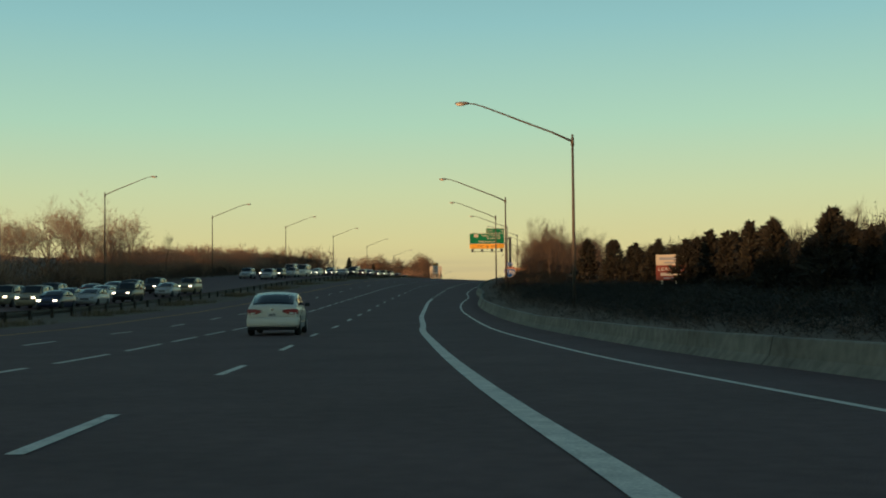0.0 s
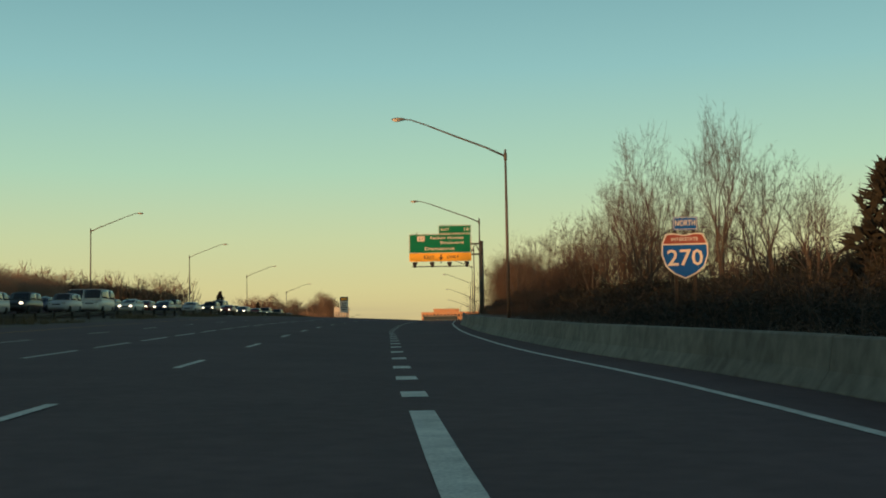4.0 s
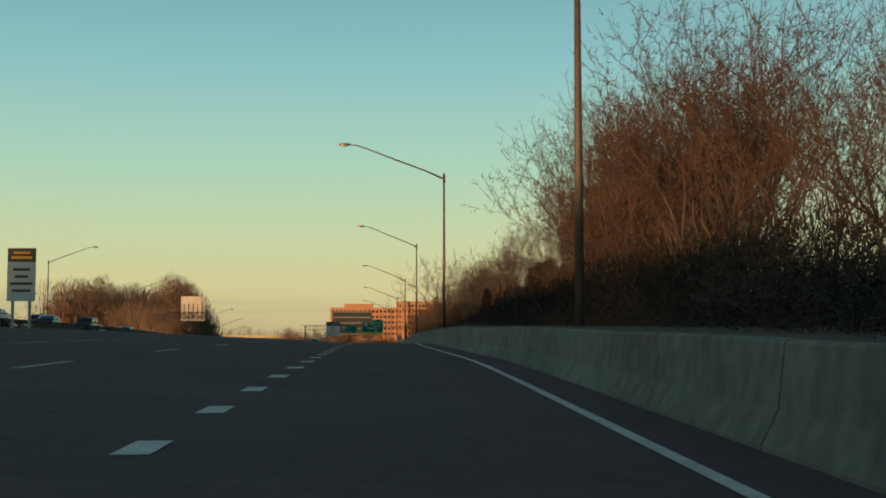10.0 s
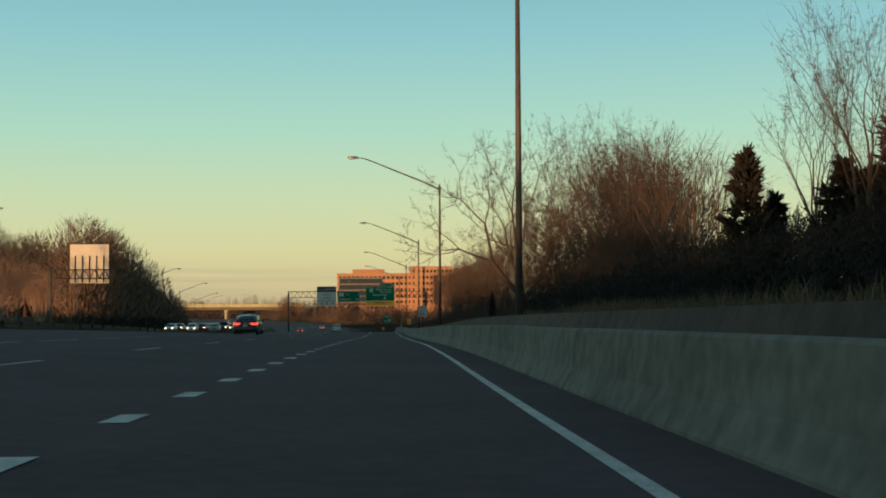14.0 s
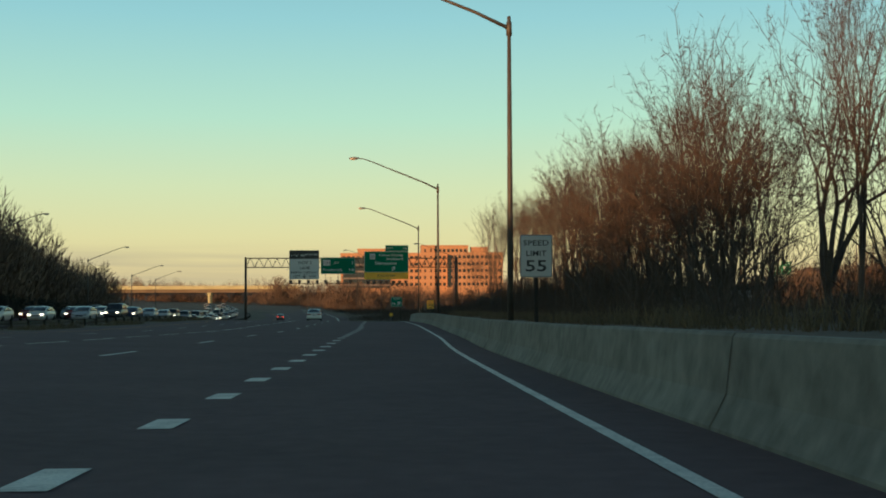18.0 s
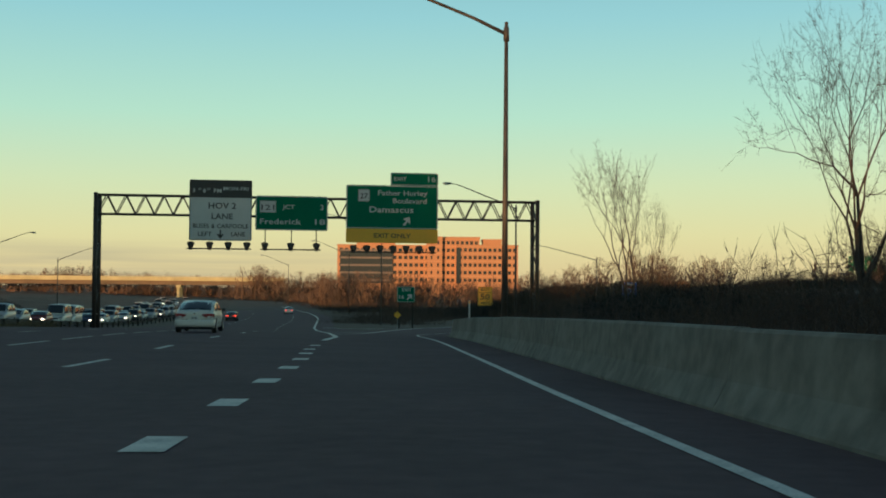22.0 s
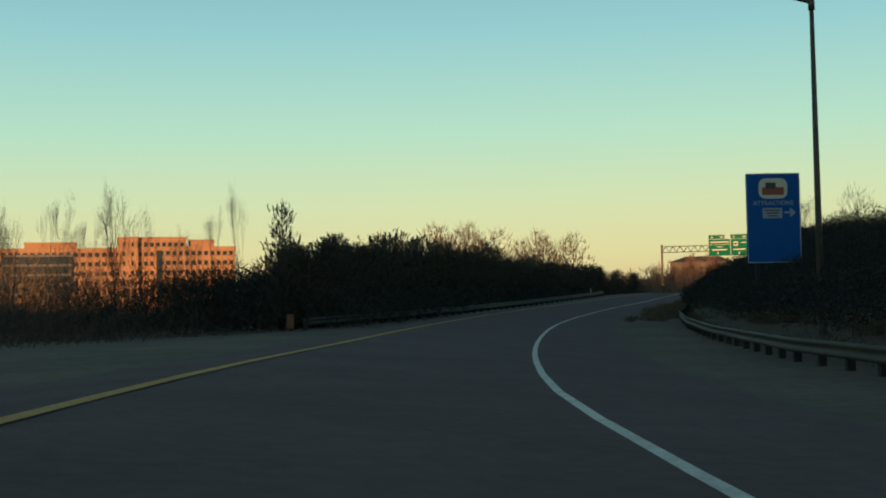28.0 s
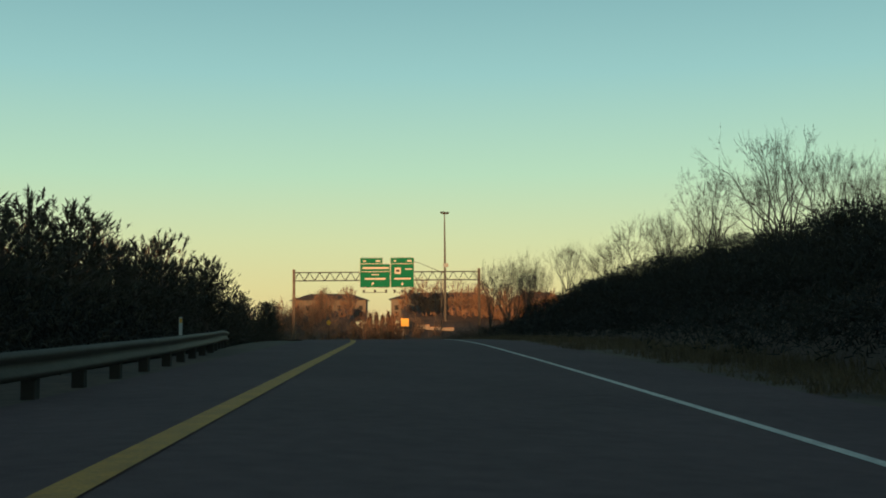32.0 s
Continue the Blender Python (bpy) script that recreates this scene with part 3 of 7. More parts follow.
def plate(name, w, h, at, material, parent, thick=0.05, radius=0.0, border=None, bw=0.05, inset=0.03):
    """A sign plate centred at `at` in the x-z plane, its face to -y, with rounded corners and a raised border line."""
    def outline(w, h, r, n=4):
        pts = []
        for cx, cz, a0 in ((w / 2 - r, h / 2 - r, 0), (-w / 2 + r, h / 2 - r, 90), (-w / 2 + r, -h / 2 + r, 180), (w / 2 - r, -h / 2 + r, 270)):
            for i in range(n + 1):
                a = radians(a0 + 90 * i / n)
                pts.append((cx + r * math.cos(a), cz + r * math.sin(a)))
        return pts
    r = radius or min(w, h) * 0.05
    bm = bmesh.new()
    pts = outline(w, h, r)
    f = [bm.verts.new((at[0] + x, at[1] - thick / 2, at[2] + z)) for x, z in pts]
    g = [bm.verts.new((at[0] + x, at[1] + thick / 2, at[2] + z)) for x, z in pts]
    bm.faces.new(f)
    bm.faces.new(g[::-1])
    for i in range(len(f)):
        j = (i + 1) % len(f)
        bm.faces.new((f[i], g[i], g[j], f[j]))
    bmesh.ops.recalc_face_normals(bm, faces=bm.faces)
    ob = part(name, bm, material, parent)
    if border:
        bm = bmesh.new()
        a, b = outline(w - 2 * inset, h - 2 * inset, max(0.01, r - inset)), outline(w - 2 * inset - 2 * bw, h - 2 * inset - 2 * bw, max(0.008, r - inset - bw))
        y = at[1] - thick / 2 - 0.006
        va = [bm.verts.new((at[0] + x, y, at[2] + z)) for x, z in a]
        vb = [bm.verts.new((at[0] + x, y, at[2] + z)) for x, z in b]
        for i in range(len(va)):
            j = (i + 1) % len(va)
            bm.faces.new((va[i], va[j], vb[j], vb[i]))
        part("border", bm, border, ob)
    return ob


def arrow(at, size, angle, material, parent, y):
    """A flat arrow; angle 0 points up, turning clockwise."""
    s = size
    shape = [(-0.09, -0.5), (0.09, -0.5), (0.09, 0.05), (0.36, -0.08), (0.36, 0.10), (0.0, 0.5), (-0.36, 0.10), (-0.36, -0.08), (-0.09, 0.05)]
    a = radians(-angle)
    bm = bmesh.new()
    f = [bm.verts.new((at[0] + s * (x * math.cos(a) - z * math.sin(a)), y, at[1] + s * (x * math.sin(a) + z * math.cos(a)))) for x, z in shape]
    g = [bm.verts.new((v.co.x, y + 0.006, v.co.z)) for v in f]
    bm.faces.new(f)
    for i in range(len(f)):
        j = (i + 1) % len(f)
        bm.faces.new((f[i], g[i], g[j], f[j]))
    bmesh.ops.recalc_face_normals(bm, faces=bm.faces)
    return part("arrow", bm, material, parent)


def sign_lights(parent, x0, x1, n, z, reach=1.1):
    """A row of lamps on arms under a sign."""
    part("light_rail", box((x1 - x0 + 0.6, 0.09, 0.09), ((x0 + x1) / 2, -reach, z - 0.35)), DARK_STEEL, parent)
    for i in range(n):
        x = x0 + (x1 - x0) * i / max(1, n - 1)
        arm = part("light_arm", tube([(x, 0.0, z + 0.1), (x, -reach * 0.5, z - 0.3), (x, -reach, z - 0.35)], 0.035, 6), DARK_STEEL, parent)
        bm = bmesh.new()
        bmesh.ops.create_cone(bm, cap_ends=True, segments=12, radius1=0.16, radius2=0.27, depth=0.34, matrix=pose(x, -reach, z - 0.12, -25, 0, 0))
        add_box(bm, (0.24, 0.28, 0.16), pose(x, -reach, z - 0.36), 0.02)
        part("floodlight", bm, DARK_STEEL, arm)


def truss(bm, p, q, depth, width, bays, r=0.06):
    """A box truss from p to q: four chords, posts and diagonals."""
    p, q = Vector(p), Vector(q)
    up, side = Vector((0, 0, depth)), Vector((-(q - p).y, (q - p).x, 0)).normalized() * width
    for s in (Vector(), side):
        for u in (Vector(), up):
            add_tube(bm, [p + s + u, q + s + u], r, 6)
        for i in range(bays):
            a, b = p + (q - p) * (i / bays), p + (q - p) * ((i + 1) / bays)
            m = (a + b) / 2
            add_tube(bm, [a + s, m + s + up], r * 0.55, 5, False)
            add_tube(bm, [m + s + up, b + s], r * 0.55, 5, False)
    for i in range(bays + 1):
        a = p + (q - p) * (i / bays)
        for u in (Vector(), up):
            add_tube(bm, [a + u, a + side + u], r * 0.5, 5, False)
    return bm


def route_shield(parent, x, z, text, y, w=0.85, h=0.95):
    s = plate("route_marker", w, h, (x, y, z), SIGN_WHITE, parent, 0.02, 0.06, SIGN_DARK, 0.02, 0.015)
    letters(text, h * 0.62, (x, y - 0.02, z - h * 0.08), SIGN_DARK, s, w * (0.66 if len(text) < 3 else 0.8))


def exit_sign(parent, x0, x1, top, bottom, face, arrow_kind):
    """The green guide sign with its yellow foot and exit tab; x runs along the sign, z up."""
    w, xc = x1 - x0, (x0 + x1) / 2
    foot = 0.30 * (top - bottom) if arrow_kind == "down" else 0.245 * (top - bottom)
    g = plate("green_panel", w, top - bottom - foot, (xc, face, (top + bottom + foot) / 2), SIGN_GREEN, parent, 0.06, 0.12, SIGN_WHITE, 0.05)
    f = face - 0.04
    yb = plate("yellow_panel", w, foot, (xc, face - 0.002, bottom + foot / 2), SIGN_YELLOW, parent, 0.06, 0.12)
    tw = w * 0.52
    tab = plate("exit_tab", tw, 0.92, (x1 - tw / 2, face, top + 0.47), SIGN_GREEN, parent, 0.06, 0.1, SIGN_WHITE, 0.04)
    letters("EXIT", 0.36, (x1 - tw * 0.80, f, top + 0.47), SIGN_WHITE, tab, tw * 0.26)
    letters("16", 0.52, (x1 - tw * 0.15, f, top + 0.47), SIGN_WHITE, tab, tw * 0.16)
    h = top - bottom - foot
    sizes = (0.21, 0.21, 0.24, 0.21, 0.46, 0.77) if arrow_kind == "down" else (0.165, 0.165, 0.195, 0.18, 0.36, 0.565)
    letters("Father Hurley", h * sizes[0], (x0 + w * 0.61, f, top - h * sizes[3]), SIGN_WHITE, g, w * 0.54)
    letters("Boulevard", h * sizes[1], (x0 + w * 0.69, f, top - h * sizes[4]), SIGN_WHITE, g, w * 0.37)
    letters("Damascus", h * sizes[2], (x0 + w * 0.49, f, top - h * sizes[5]), SIGN_WHITE, g, w * 0.48)
    route_shield(g, x0 + w * 0.19, top - h * 0.24, "27", f, w * 0.125, h * 0.28)
    zf = bottom + foot / 2
    if arrow_kind == "down":
        letters("EXIT", foot * 0.50, (x0 + w * 0.32, f - 0.004, zf), SIGN_DARK, yb, w * 0.17)
        letters("ONLY", foot * 0.50, (x0 + w * 0.70, f - 0.004, zf), SIGN_DARK, yb, w * 0.20)
        arrow((x0 + w * 0.51, zf), foot * 0.72, 180, SIGN_DARK, yb, f - 0.004)
    else:
        letters("EXIT ONLY", foot * 0.44, (xc, f - 0.004, zf), SIGN_DARK, yb, w * 0.40)
        arrow((x0 + w * 0.66, top - h * 0.82), h * 0.24, 35, SIGN_WHITE, g, f)
    return g


def first_gantry():
    y, zb = 231.6, zr(231.6) - 0.05
    root = thing("sign_gantry", (0, y, 0), "cantilever sign gantry on one rusty round post behind the barrier", "gantry")
    part("post", tube([(2.77, 0.55, zb), (2.77, 0.55, 9.35)], [0.27, 0.25], 14), STEEL, root, smooth=True)
    part("post_cap", tube([(2.77, 0.55, 9.35), (2.77, 0.55, 9.43)], [0.29, 0.10], 14), STEEL, root)
    part("base_plate", box((0.9, 0.9, 0.12), (2.77, 0.55, zb + BAR * 0.2), 0.01), STEEL, root)
    bm = truss(bmesh.new(), (-4.6, 0.12, 7.95), (2.77, 0.12, 7.95), 1.15, 0.6, 6, 0.07)
    part("arm_truss", bm, DARK_STEEL, root)
    for x in (-4.2, -1.6, 1.0):
        part("bracket", box((0.09, 0.26, 3.4), (x, 0.11, 8.7)), DARK_STEEL, root)
    sign = thing("exit_sign", (0, y, 0), "green exit guide sign with white lettering and a yellow foot", "road sign")
    exit_sign(sign, -5.02, 1.70, 10.19, 7.22, -0.05, "down")
    sign_lights(sign, -4.4, 1.2, 4, 6.95)


first_gantry()


def second_gantry():
    """Gantry across the carriageway, turned a little to the road. Local x runs along it from its left-hand foot."""
    turn = 5.1
    root = thing("sign_gantry", (-21.7, 632.2, 0), "long brown steel truss gantry across the carriageway", "gantry", turn=turn)
    L = 31.35
    c = math.cos(radians(turn))
    for x in (0.0, L):
        z0 = zr(632) - 0.4
        for dy in (-0.5, 1.3):
            part("post", tube([(x, dy, z0), (x, dy, 6.2)], [0.16, 0.15], 12), DARK_STEEL, root, smooth=True)
        bm = bmesh.new()
        n = 6
        for i in range(n):
            a, b = z0 + (6.0 - z0) * i / n, z0 + (6.0 - z0) * (i + 1) / n
            add_tube(bm, [(x, -0.5 if i % 2 else 1.3, a), (x, 1.3 if i % 2 else -0.5, b)], 0.05, 6, False)
            add_tube(bm, [(x, -0.5, b), (x, 1.3, b)], 0.05, 6, False)
        part("post_bracing", bm, DARK_STEEL, root)
        part("footing", box((0.9, 2.6, 0.7), (x, 0.4, z0 + 0.2), 0.03), CONCRETE, root)
    part("truss", truss(bmesh.new(), (0, 0.0, 4.75), (L, 0.0, 4.75), 1.35, 0.8, 24, 0.075), DARK_STEEL, root)

    def at(x):
        return (x + 21.7) / c

    group = "signs on the long gantry"
    m = thing("lane_sign", (-21.7, 632.2, 0), "white carpool lane sign with a dark head panel on the gantry", "road sign", group, turn)
    a, b = at(-15.35), at(-11.0)
    w, xc = b - a, (a + b) / 2
    top, bot = 7.25, 2.95
    p = plate("white_panel", w, top - bot, (xc, -0.25, (top + bot) / 2), SIGN_WHITE, m, 0.06, 0.12, SIGN_DARK, 0.04)
    d = plate("dark_panel", w, 1.25, (xc, -0.256, top - 0.63), SIGN_DARK, m, 0.06, 0.12)
    f = -0.30
    letters("3    6    PM", 0.42, (xc - w * 0.22, f, top - 0.78), SIGN_WHITE, d, w * 0.46)
    letters("30", 0.20, (xc - w * 0.34, f, top - 0.66), SIGN_WHITE, d)
    letters("30", 0.20, (xc - w * 0.20, f, top - 0.66), SIGN_WHITE, d)
    letters("MON-FRI", 0.36, (xc + w * 0.24, f, top - 0.62), SIGN_WHITE, d, w * 0.40)
    letters("HOV 2", 0.62, (xc + 0.1, f, top - 1.85), SIGN_DARK, p, w * 0.44)
    letters("LANE", 0.58, (xc + 0.1, f, top - 2.60), SIGN_DARK, p, w * 0.34)
    letters("BUSES & CARPOOLS", 0.44, (xc, f, top - 3.28), SIGN_DARK, p, w * 0.88)
    letters("LEFT", 0.42, (xc - w * 0.25, f, top - 3.85), SIGN_DARK, p, w * 0.22)
    letters("LANE", 0.42, (xc + w * 0.28, f, top - 3.85), SIGN_DARK, p, w * 0.22)
    arrow((xc, top - 3.85), 0.62, 180, SIGN_DARK, p, f)
    sign_lights(m, a + 0.2, b - 0.3, 4, 2.7)
    m = thing("distance_sign", (-21.7, 632.2, 0), "green distance sign with white lettering on the gantry", "road sign", group, turn)
    a, b = at(-10.75), at(-5.66)
    w, xc = b - a, (a + b) / 2
    top, bot = 6.2, 3.75
    p = plate("green_panel", w, top - bot, (xc, -0.25, (top + bot) / 2), SIGN_GREEN, m, 0.06, 0.12, SIGN_WHITE, 0.045)
    route_shield(p, xc - w * 0.33, top - 0.78, "121", f, 1.15, 0.85)
    letters("JCT", 0.42, (xc - w * 0.04, f, top - 0.80), SIGN_WHITE, p, w * 0.17)
    letters("3", 0.55, (xc + w * 0.42, f, top - 0.80), SIGN_WHITE, p)
    letters("Frederick", 0.56, (xc - w * 0.16, f, top - 1.85), SIGN_WHITE, p, w * 0.57)
    letters("18", 0.55, (xc + w * 0.38, f, top - 1.85), SIGN_WHITE, p, w * 0.14)
    sign_lights(m, a + 0.7, b - 0.8, 3, 2.7)
    for x in (a + 0.7, xc, b - 0.8):
        part("hanger", box((0.07, 0.07, 1.3), (x, -0.15, 3.2)), DARK_STEEL, m)
    m = thing("exit_sign", (-21.7, 632.2, 0), "green exit guide sign with slanting arrow and yellow foot", "road sign", group, turn)
    exit_sign(m, at(-4.35), at(2.25), 7.10, 2.95, -0.25, "slant")
    sign_lights(m, at(-4.35) + 0.5, at(2.25) - 0.5, 7, 2.6)


second_gantry()


def posts(root, xs, top, z0, material=GALV, w=0.09):
    for x in xs:
        part("post", box((w, w, top - z0), (x, 0.08, (top + z0) / 2), 0.008), material, root)


def roadside_signs():
    # speed limit
    x, y = 3.75, 487.0
    g = right_z(y, x - gx(y))
    m = thing("speed_limit_sign", (x, y, g), "weathered white speed limit sign on a wooden post", "road sign", turn=-4)
    zc = 2.15 - g
    p = plate("panel", 0.93, 1.23, (0, 0, zc), SIGN_WHITE, m, 0.02, 0.05, SIGN_DARK, 0.015, 0.015)
    letters("SPEED", 0.22, (0, -0.02, zc + 0.37), SIGN_DARK, p, 0.74)
    letters("LIMIT", 0.22, (0, -0.02, zc + 0.07), SIGN_DARK, p, 0.58)
    letters("55", 0.46, (0, -0.02, zc - 0.30), SIGN_DARK, p, 0.60)
    posts(m, (0,), zc + 0.5, -0.2, POST_WOOD, 0.11)
    # interstate shield
    x, y = 6.35, 133.2
    g = right_z(y, x - gx(y))
    m = thing("route_sign", (x, y, g), "blue and red highway shield with a small plate above", "road sign", turn=-6)
    zc = 0.72 - g
    bm = bmesh.new()
    sh = [(-0.50, 0.58), (-0.30, 0.60), (0.0, 0.54), (0.30, 0.60), (0.50, 0.58), (0.62, 0.30), (0.63, 0.0), (0.52, -0.32), (0.30, -0.52), (0.0, -0.66), (-0.30, -0.52), (-0.52, -0.32), (-0.63, 0.0), (-0.62, 0.30)]

    def shield_face(k, yy, mt, name, lo=-9.0, hi=9.0, parent=m):
        bm = bmesh.new()
        f = [bm.verts.new((a * k, yy, zc + min(max(b * k, lo), hi))) for a, b in sh]
        h = [bm.verts.new((v.co.x, yy + 0.015, v.co.z)) for v in f]
        bm.faces.new(f)
        for i in range(len(f)):
            j = (i + 1) % len(f)
            bm.faces.new((f[i], h[i], h[j], f[j]))
        return part(name, bm, mt, parent)

    s = shield_face(1.0, 0.0, SIGN_WHITE, "shield")
    shield_face(0.94, -0.008, SIGN_BLUE, "blue_field", hi=0.27, parent=s)
    shield_face(0.94, -0.012, SIGN_RED, "red_field", lo=0.31, parent=s)
    letters("270", 0.62, (0, -0.03, zc - 0.10), SIGN_WHITE, s, 0.96)
    letters("INTERSTATE", 0.13, (0, -0.03, zc + 0.42), SIGN_WHITE, s, 0.72)
    p = plate("direction_plate", 0.66, 0.36, (0.03, 0, zc + 0.86), SIGN_BLUE, m, 0.02, 0.03, SIGN_WHITE, 0.015, 0.015)
    letters("NORTH", 0.22, (0.03, -0.02, zc + 0.86), SIGN_WHITE, p, 0.54)
    posts(m, (-0.25, 0.25), zc + 0.95, -0.2, POST_WOOD, 0.10)
    # exit gore sign
    x, y = 0.82, 701.3
    g = ground_z(x, y)
    m = thing("gore_sign", (x, y, g), "green exit sign with a slanting arrow on two posts", "road sign", turn=-8)
    zc = -1.0 - g
    p = plate("panel", 2.3, 2.0, (0, 0, zc), SIGN_GREEN, m, 0.04, 0.14, SIGN_WHITE, 0.05, 0.04)
    letters("EXIT", 0.52, (0.1, -0.03, zc + 0.55), SIGN_WHITE, p, 1.2)
    letters("16", 0.66, (-0.6, -0.03, zc - 0.36), SIGN_WHITE, p, 0.62)
    arrow((0.48, zc - 0.32), 1.0, 42, SIGN_WHITE, p, -0.03)
    posts(m, (-0.85, 0.85), zc - 0.6, -0.2, POST_WOOD, 0.14)
    # small yellow diamond
    x, y = -0.3, 690.0
    g = ground_z(x, y)
    m = thing("warning_sign", (x, y, g), "small yellow diamond marker on a post in the gore", "road sign", turn=-8)
    bm = box((0.62, 0.03, 0.62), (0, 0, -3.4 - g), 0.008, (0, 45, 0))
    part("panel", bm, SIGN_YELLOW, m)
    posts(m, (0,), -3.4 - g, -0.2, GALV, 0.06)
    # advisory speed
    x, y = 5.35, 629.0
    g = ground_z(x, y)
    m = thing("advisory_sign", (x, y, g), "yellow exit speed sign with black lettering on two posts", "road sign", turn=-10)
    zc = -0.8 - g
    p = plate("panel", 1.0, 1.27, (0, 0, zc), SIGN_YELLOW, m, 0.03, 0.07, SIGN_DARK, 0.02, 0.03)
    letters("EXIT", 0.22, (0, -0.02, zc + 0.44), SIGN_DARK, p, 0.58)
    part("rule", box((0.92, 0.006, 0.025), (0, -0.019, zc + 0.25)), SIGN_DARK, p)
    letters("50", 0.54, (0, -0.02, zc - 0.06), SIGN_DARK, p, 0.64)
    letters("MPH", 0.21, (0, -0.02, zc - 0.47), SIGN_DARK, p, 0.50)
    posts(m, (-0.3, 0.3), zc + 0.4, -0.2, POST_WOOD, 0.10)
    # blue attractions sign
    x, y = 38.6, 747.6
    g = ground_z(x, y)
    m = thing("attraction_sign", (x, y, g), "tall blue information sign with one picture plate on two posts", "road sign", turn=-16)
    zc, h = -0.8 - g, 3.9
    p = plate("panel", 2.35, h, (0, 0, zc), SIGN_BLUE, m, 0.04, 0.06, SIGN_WHITE, 0.02, 0.02)
    a = plate("picture_plate", 1.25, 0.88, (0.0, -0.03, zc + h * 0.33), SIGN_BACK, p, 0.02, 0.30)
    part("picture", box((0.95, 0.008, 0.34), (0, -0.044, zc + h * 0.30), 0.0), SIGN_RED, a)
    part("picture", box((0.45, 0.012, 0.28), (-0.1, -0.044, zc + h * 0.36), 0.0), SIGN_DARK, a)
    letters("ATTRACTIONS", 0.26, (0, -0.03, zc + h * 0.165), SIGN_GREY, p, 1.75)
    b = plate("text_plate", 0.85, 0.44, (-0.05, -0.03, zc + h * 0.055), SIGN_GREY, p, 0.02, 0.04)
    for i in range(3):
        part("text_bar", box((0.65 - 0.1 * i, 0.008, 0.05), (-0.05, -0.044, zc + h * 0.055 + 0.12 - 0.12 * i)), SIGN_DARK, b)
    arrow((0.72, zc + h * 0.06), 0.5, 90, SIGN_GREY, p, -0.03)
    posts(m, (-0.75, 0.70), zc - h * 0.4, -0.3, POST_WOOD, 0.17)
    # carpool sign in the median
    x, y = -20.6, 321.7
    g = ground_z(x, y)
    m = thing("median_sign", (x, y, g), "tall white carpool sign with a dark head panel", "road sign")
    zt = 7.05 - g
    part("head_panel", box((1.5, 0.04, 0.75), (0, 0, zt - 0.37), 0.01), SIGN_DARK, m)
    p = part("panel", box((1.5, 0.04, 2.1), (0, 0, zt - 1.80), 0.01), SIGN_WHITE, m)
    for i, wdt in enumerate((0.9, 0.7, 1.2, 1.0)):
        part("text_bar", box((wdt, 0.012, 0.14), (0, -0.02, zt - 1.15 - 0.38 * i)), SIGN_DARK, p)
    for wdt, zz in ((0.9, 0.25), (1.1, 0.5)):
        part("text_bar", box((wdt, 0.012, 0.12), (0, -0.02, zt - zz)), SIGN_YELLOW, p)
    posts(m, (-0.45, 0.45), zt - 1.0, -0.2, GALV, 0.14)
    # back of a sign over the opposite carriageway
    x, y = -45.5, 522.6
    g = ground_z(x, y)
    m = thing("sign_gantry", (x, y, g), "cantilever gantry that holds a large sign seen from behind", "gantry")
    part("post", box((0.5, 0.5, 9.2), (0, 0, 4.5), 0.03), DARK_STEEL, m)
    part("arm_truss", truss(bmesh.new(), (0, -0.3, 7.6), (8.0, -0.3, 7.6), 1.2, 0.6, 6, 0.07), DARK_STEEL, m)
    s = thing("road_sign", (x, y, g), "bare metal back of a large road sign with upright ribs", "road sign")
    part("panel", box((5.2, 0.06, 5.3), (5.2, 0.5, 9.6), 0.01), SIGN_BACK, s)
    for i in range(5):
        part("rib", box((0.12, 0.14, 3.6), (3.3 + 0.95 * i, 0.4, 8.9), 0.01), DARK_STEEL, s)

    # notice board on the bank
    x, y = 21.6, 106.0
    g = rough_ground(x, y)
    m = thing("notice_board", (x, y, g), "weathered white and red leasing notice board on two posts", "board", turn=-6)
    zt, w = 1.55 - g, 2.5
    p = part("head_panel", box((w, 0.06, 0.95), (0, 0, zt - 0.475), 0.01), SIGN_BACK, m)
    part("text_bar", box((1.9, 0.012, 0.24), (0.0, -0.035, zt - 0.36)), SIGN_GREY, p)
    part("text_bar", box((1.2, 0.012, 0.14), (0.1, -0.035, zt - 0.72)), SIGN_GREY, p)
    p = part("red_panel", box((w, 0.06, 1.30), (0, 0, zt - 1.61), 0.01), SIGN_RED, m)
    letters("LEASING", 0.40, (0.0, -0.036, zt - 1.30), SIGN_WHITE, p, 2.1)
    part("text_bar", box((1.7, 0.012, 0.26), (0.0, -0.035, zt - 1.75)), SIGN_WHITE, p)
    part("text_bar", box((1.2, 0.012, 0.12), (0.0, -0.035, zt - 2.08)), SIGN_GREY, p)
    posts(m, (-0.75, 0.55), zt - 2.2, -0.9, SIGN_BACK, 0.2)


roadside_signs()


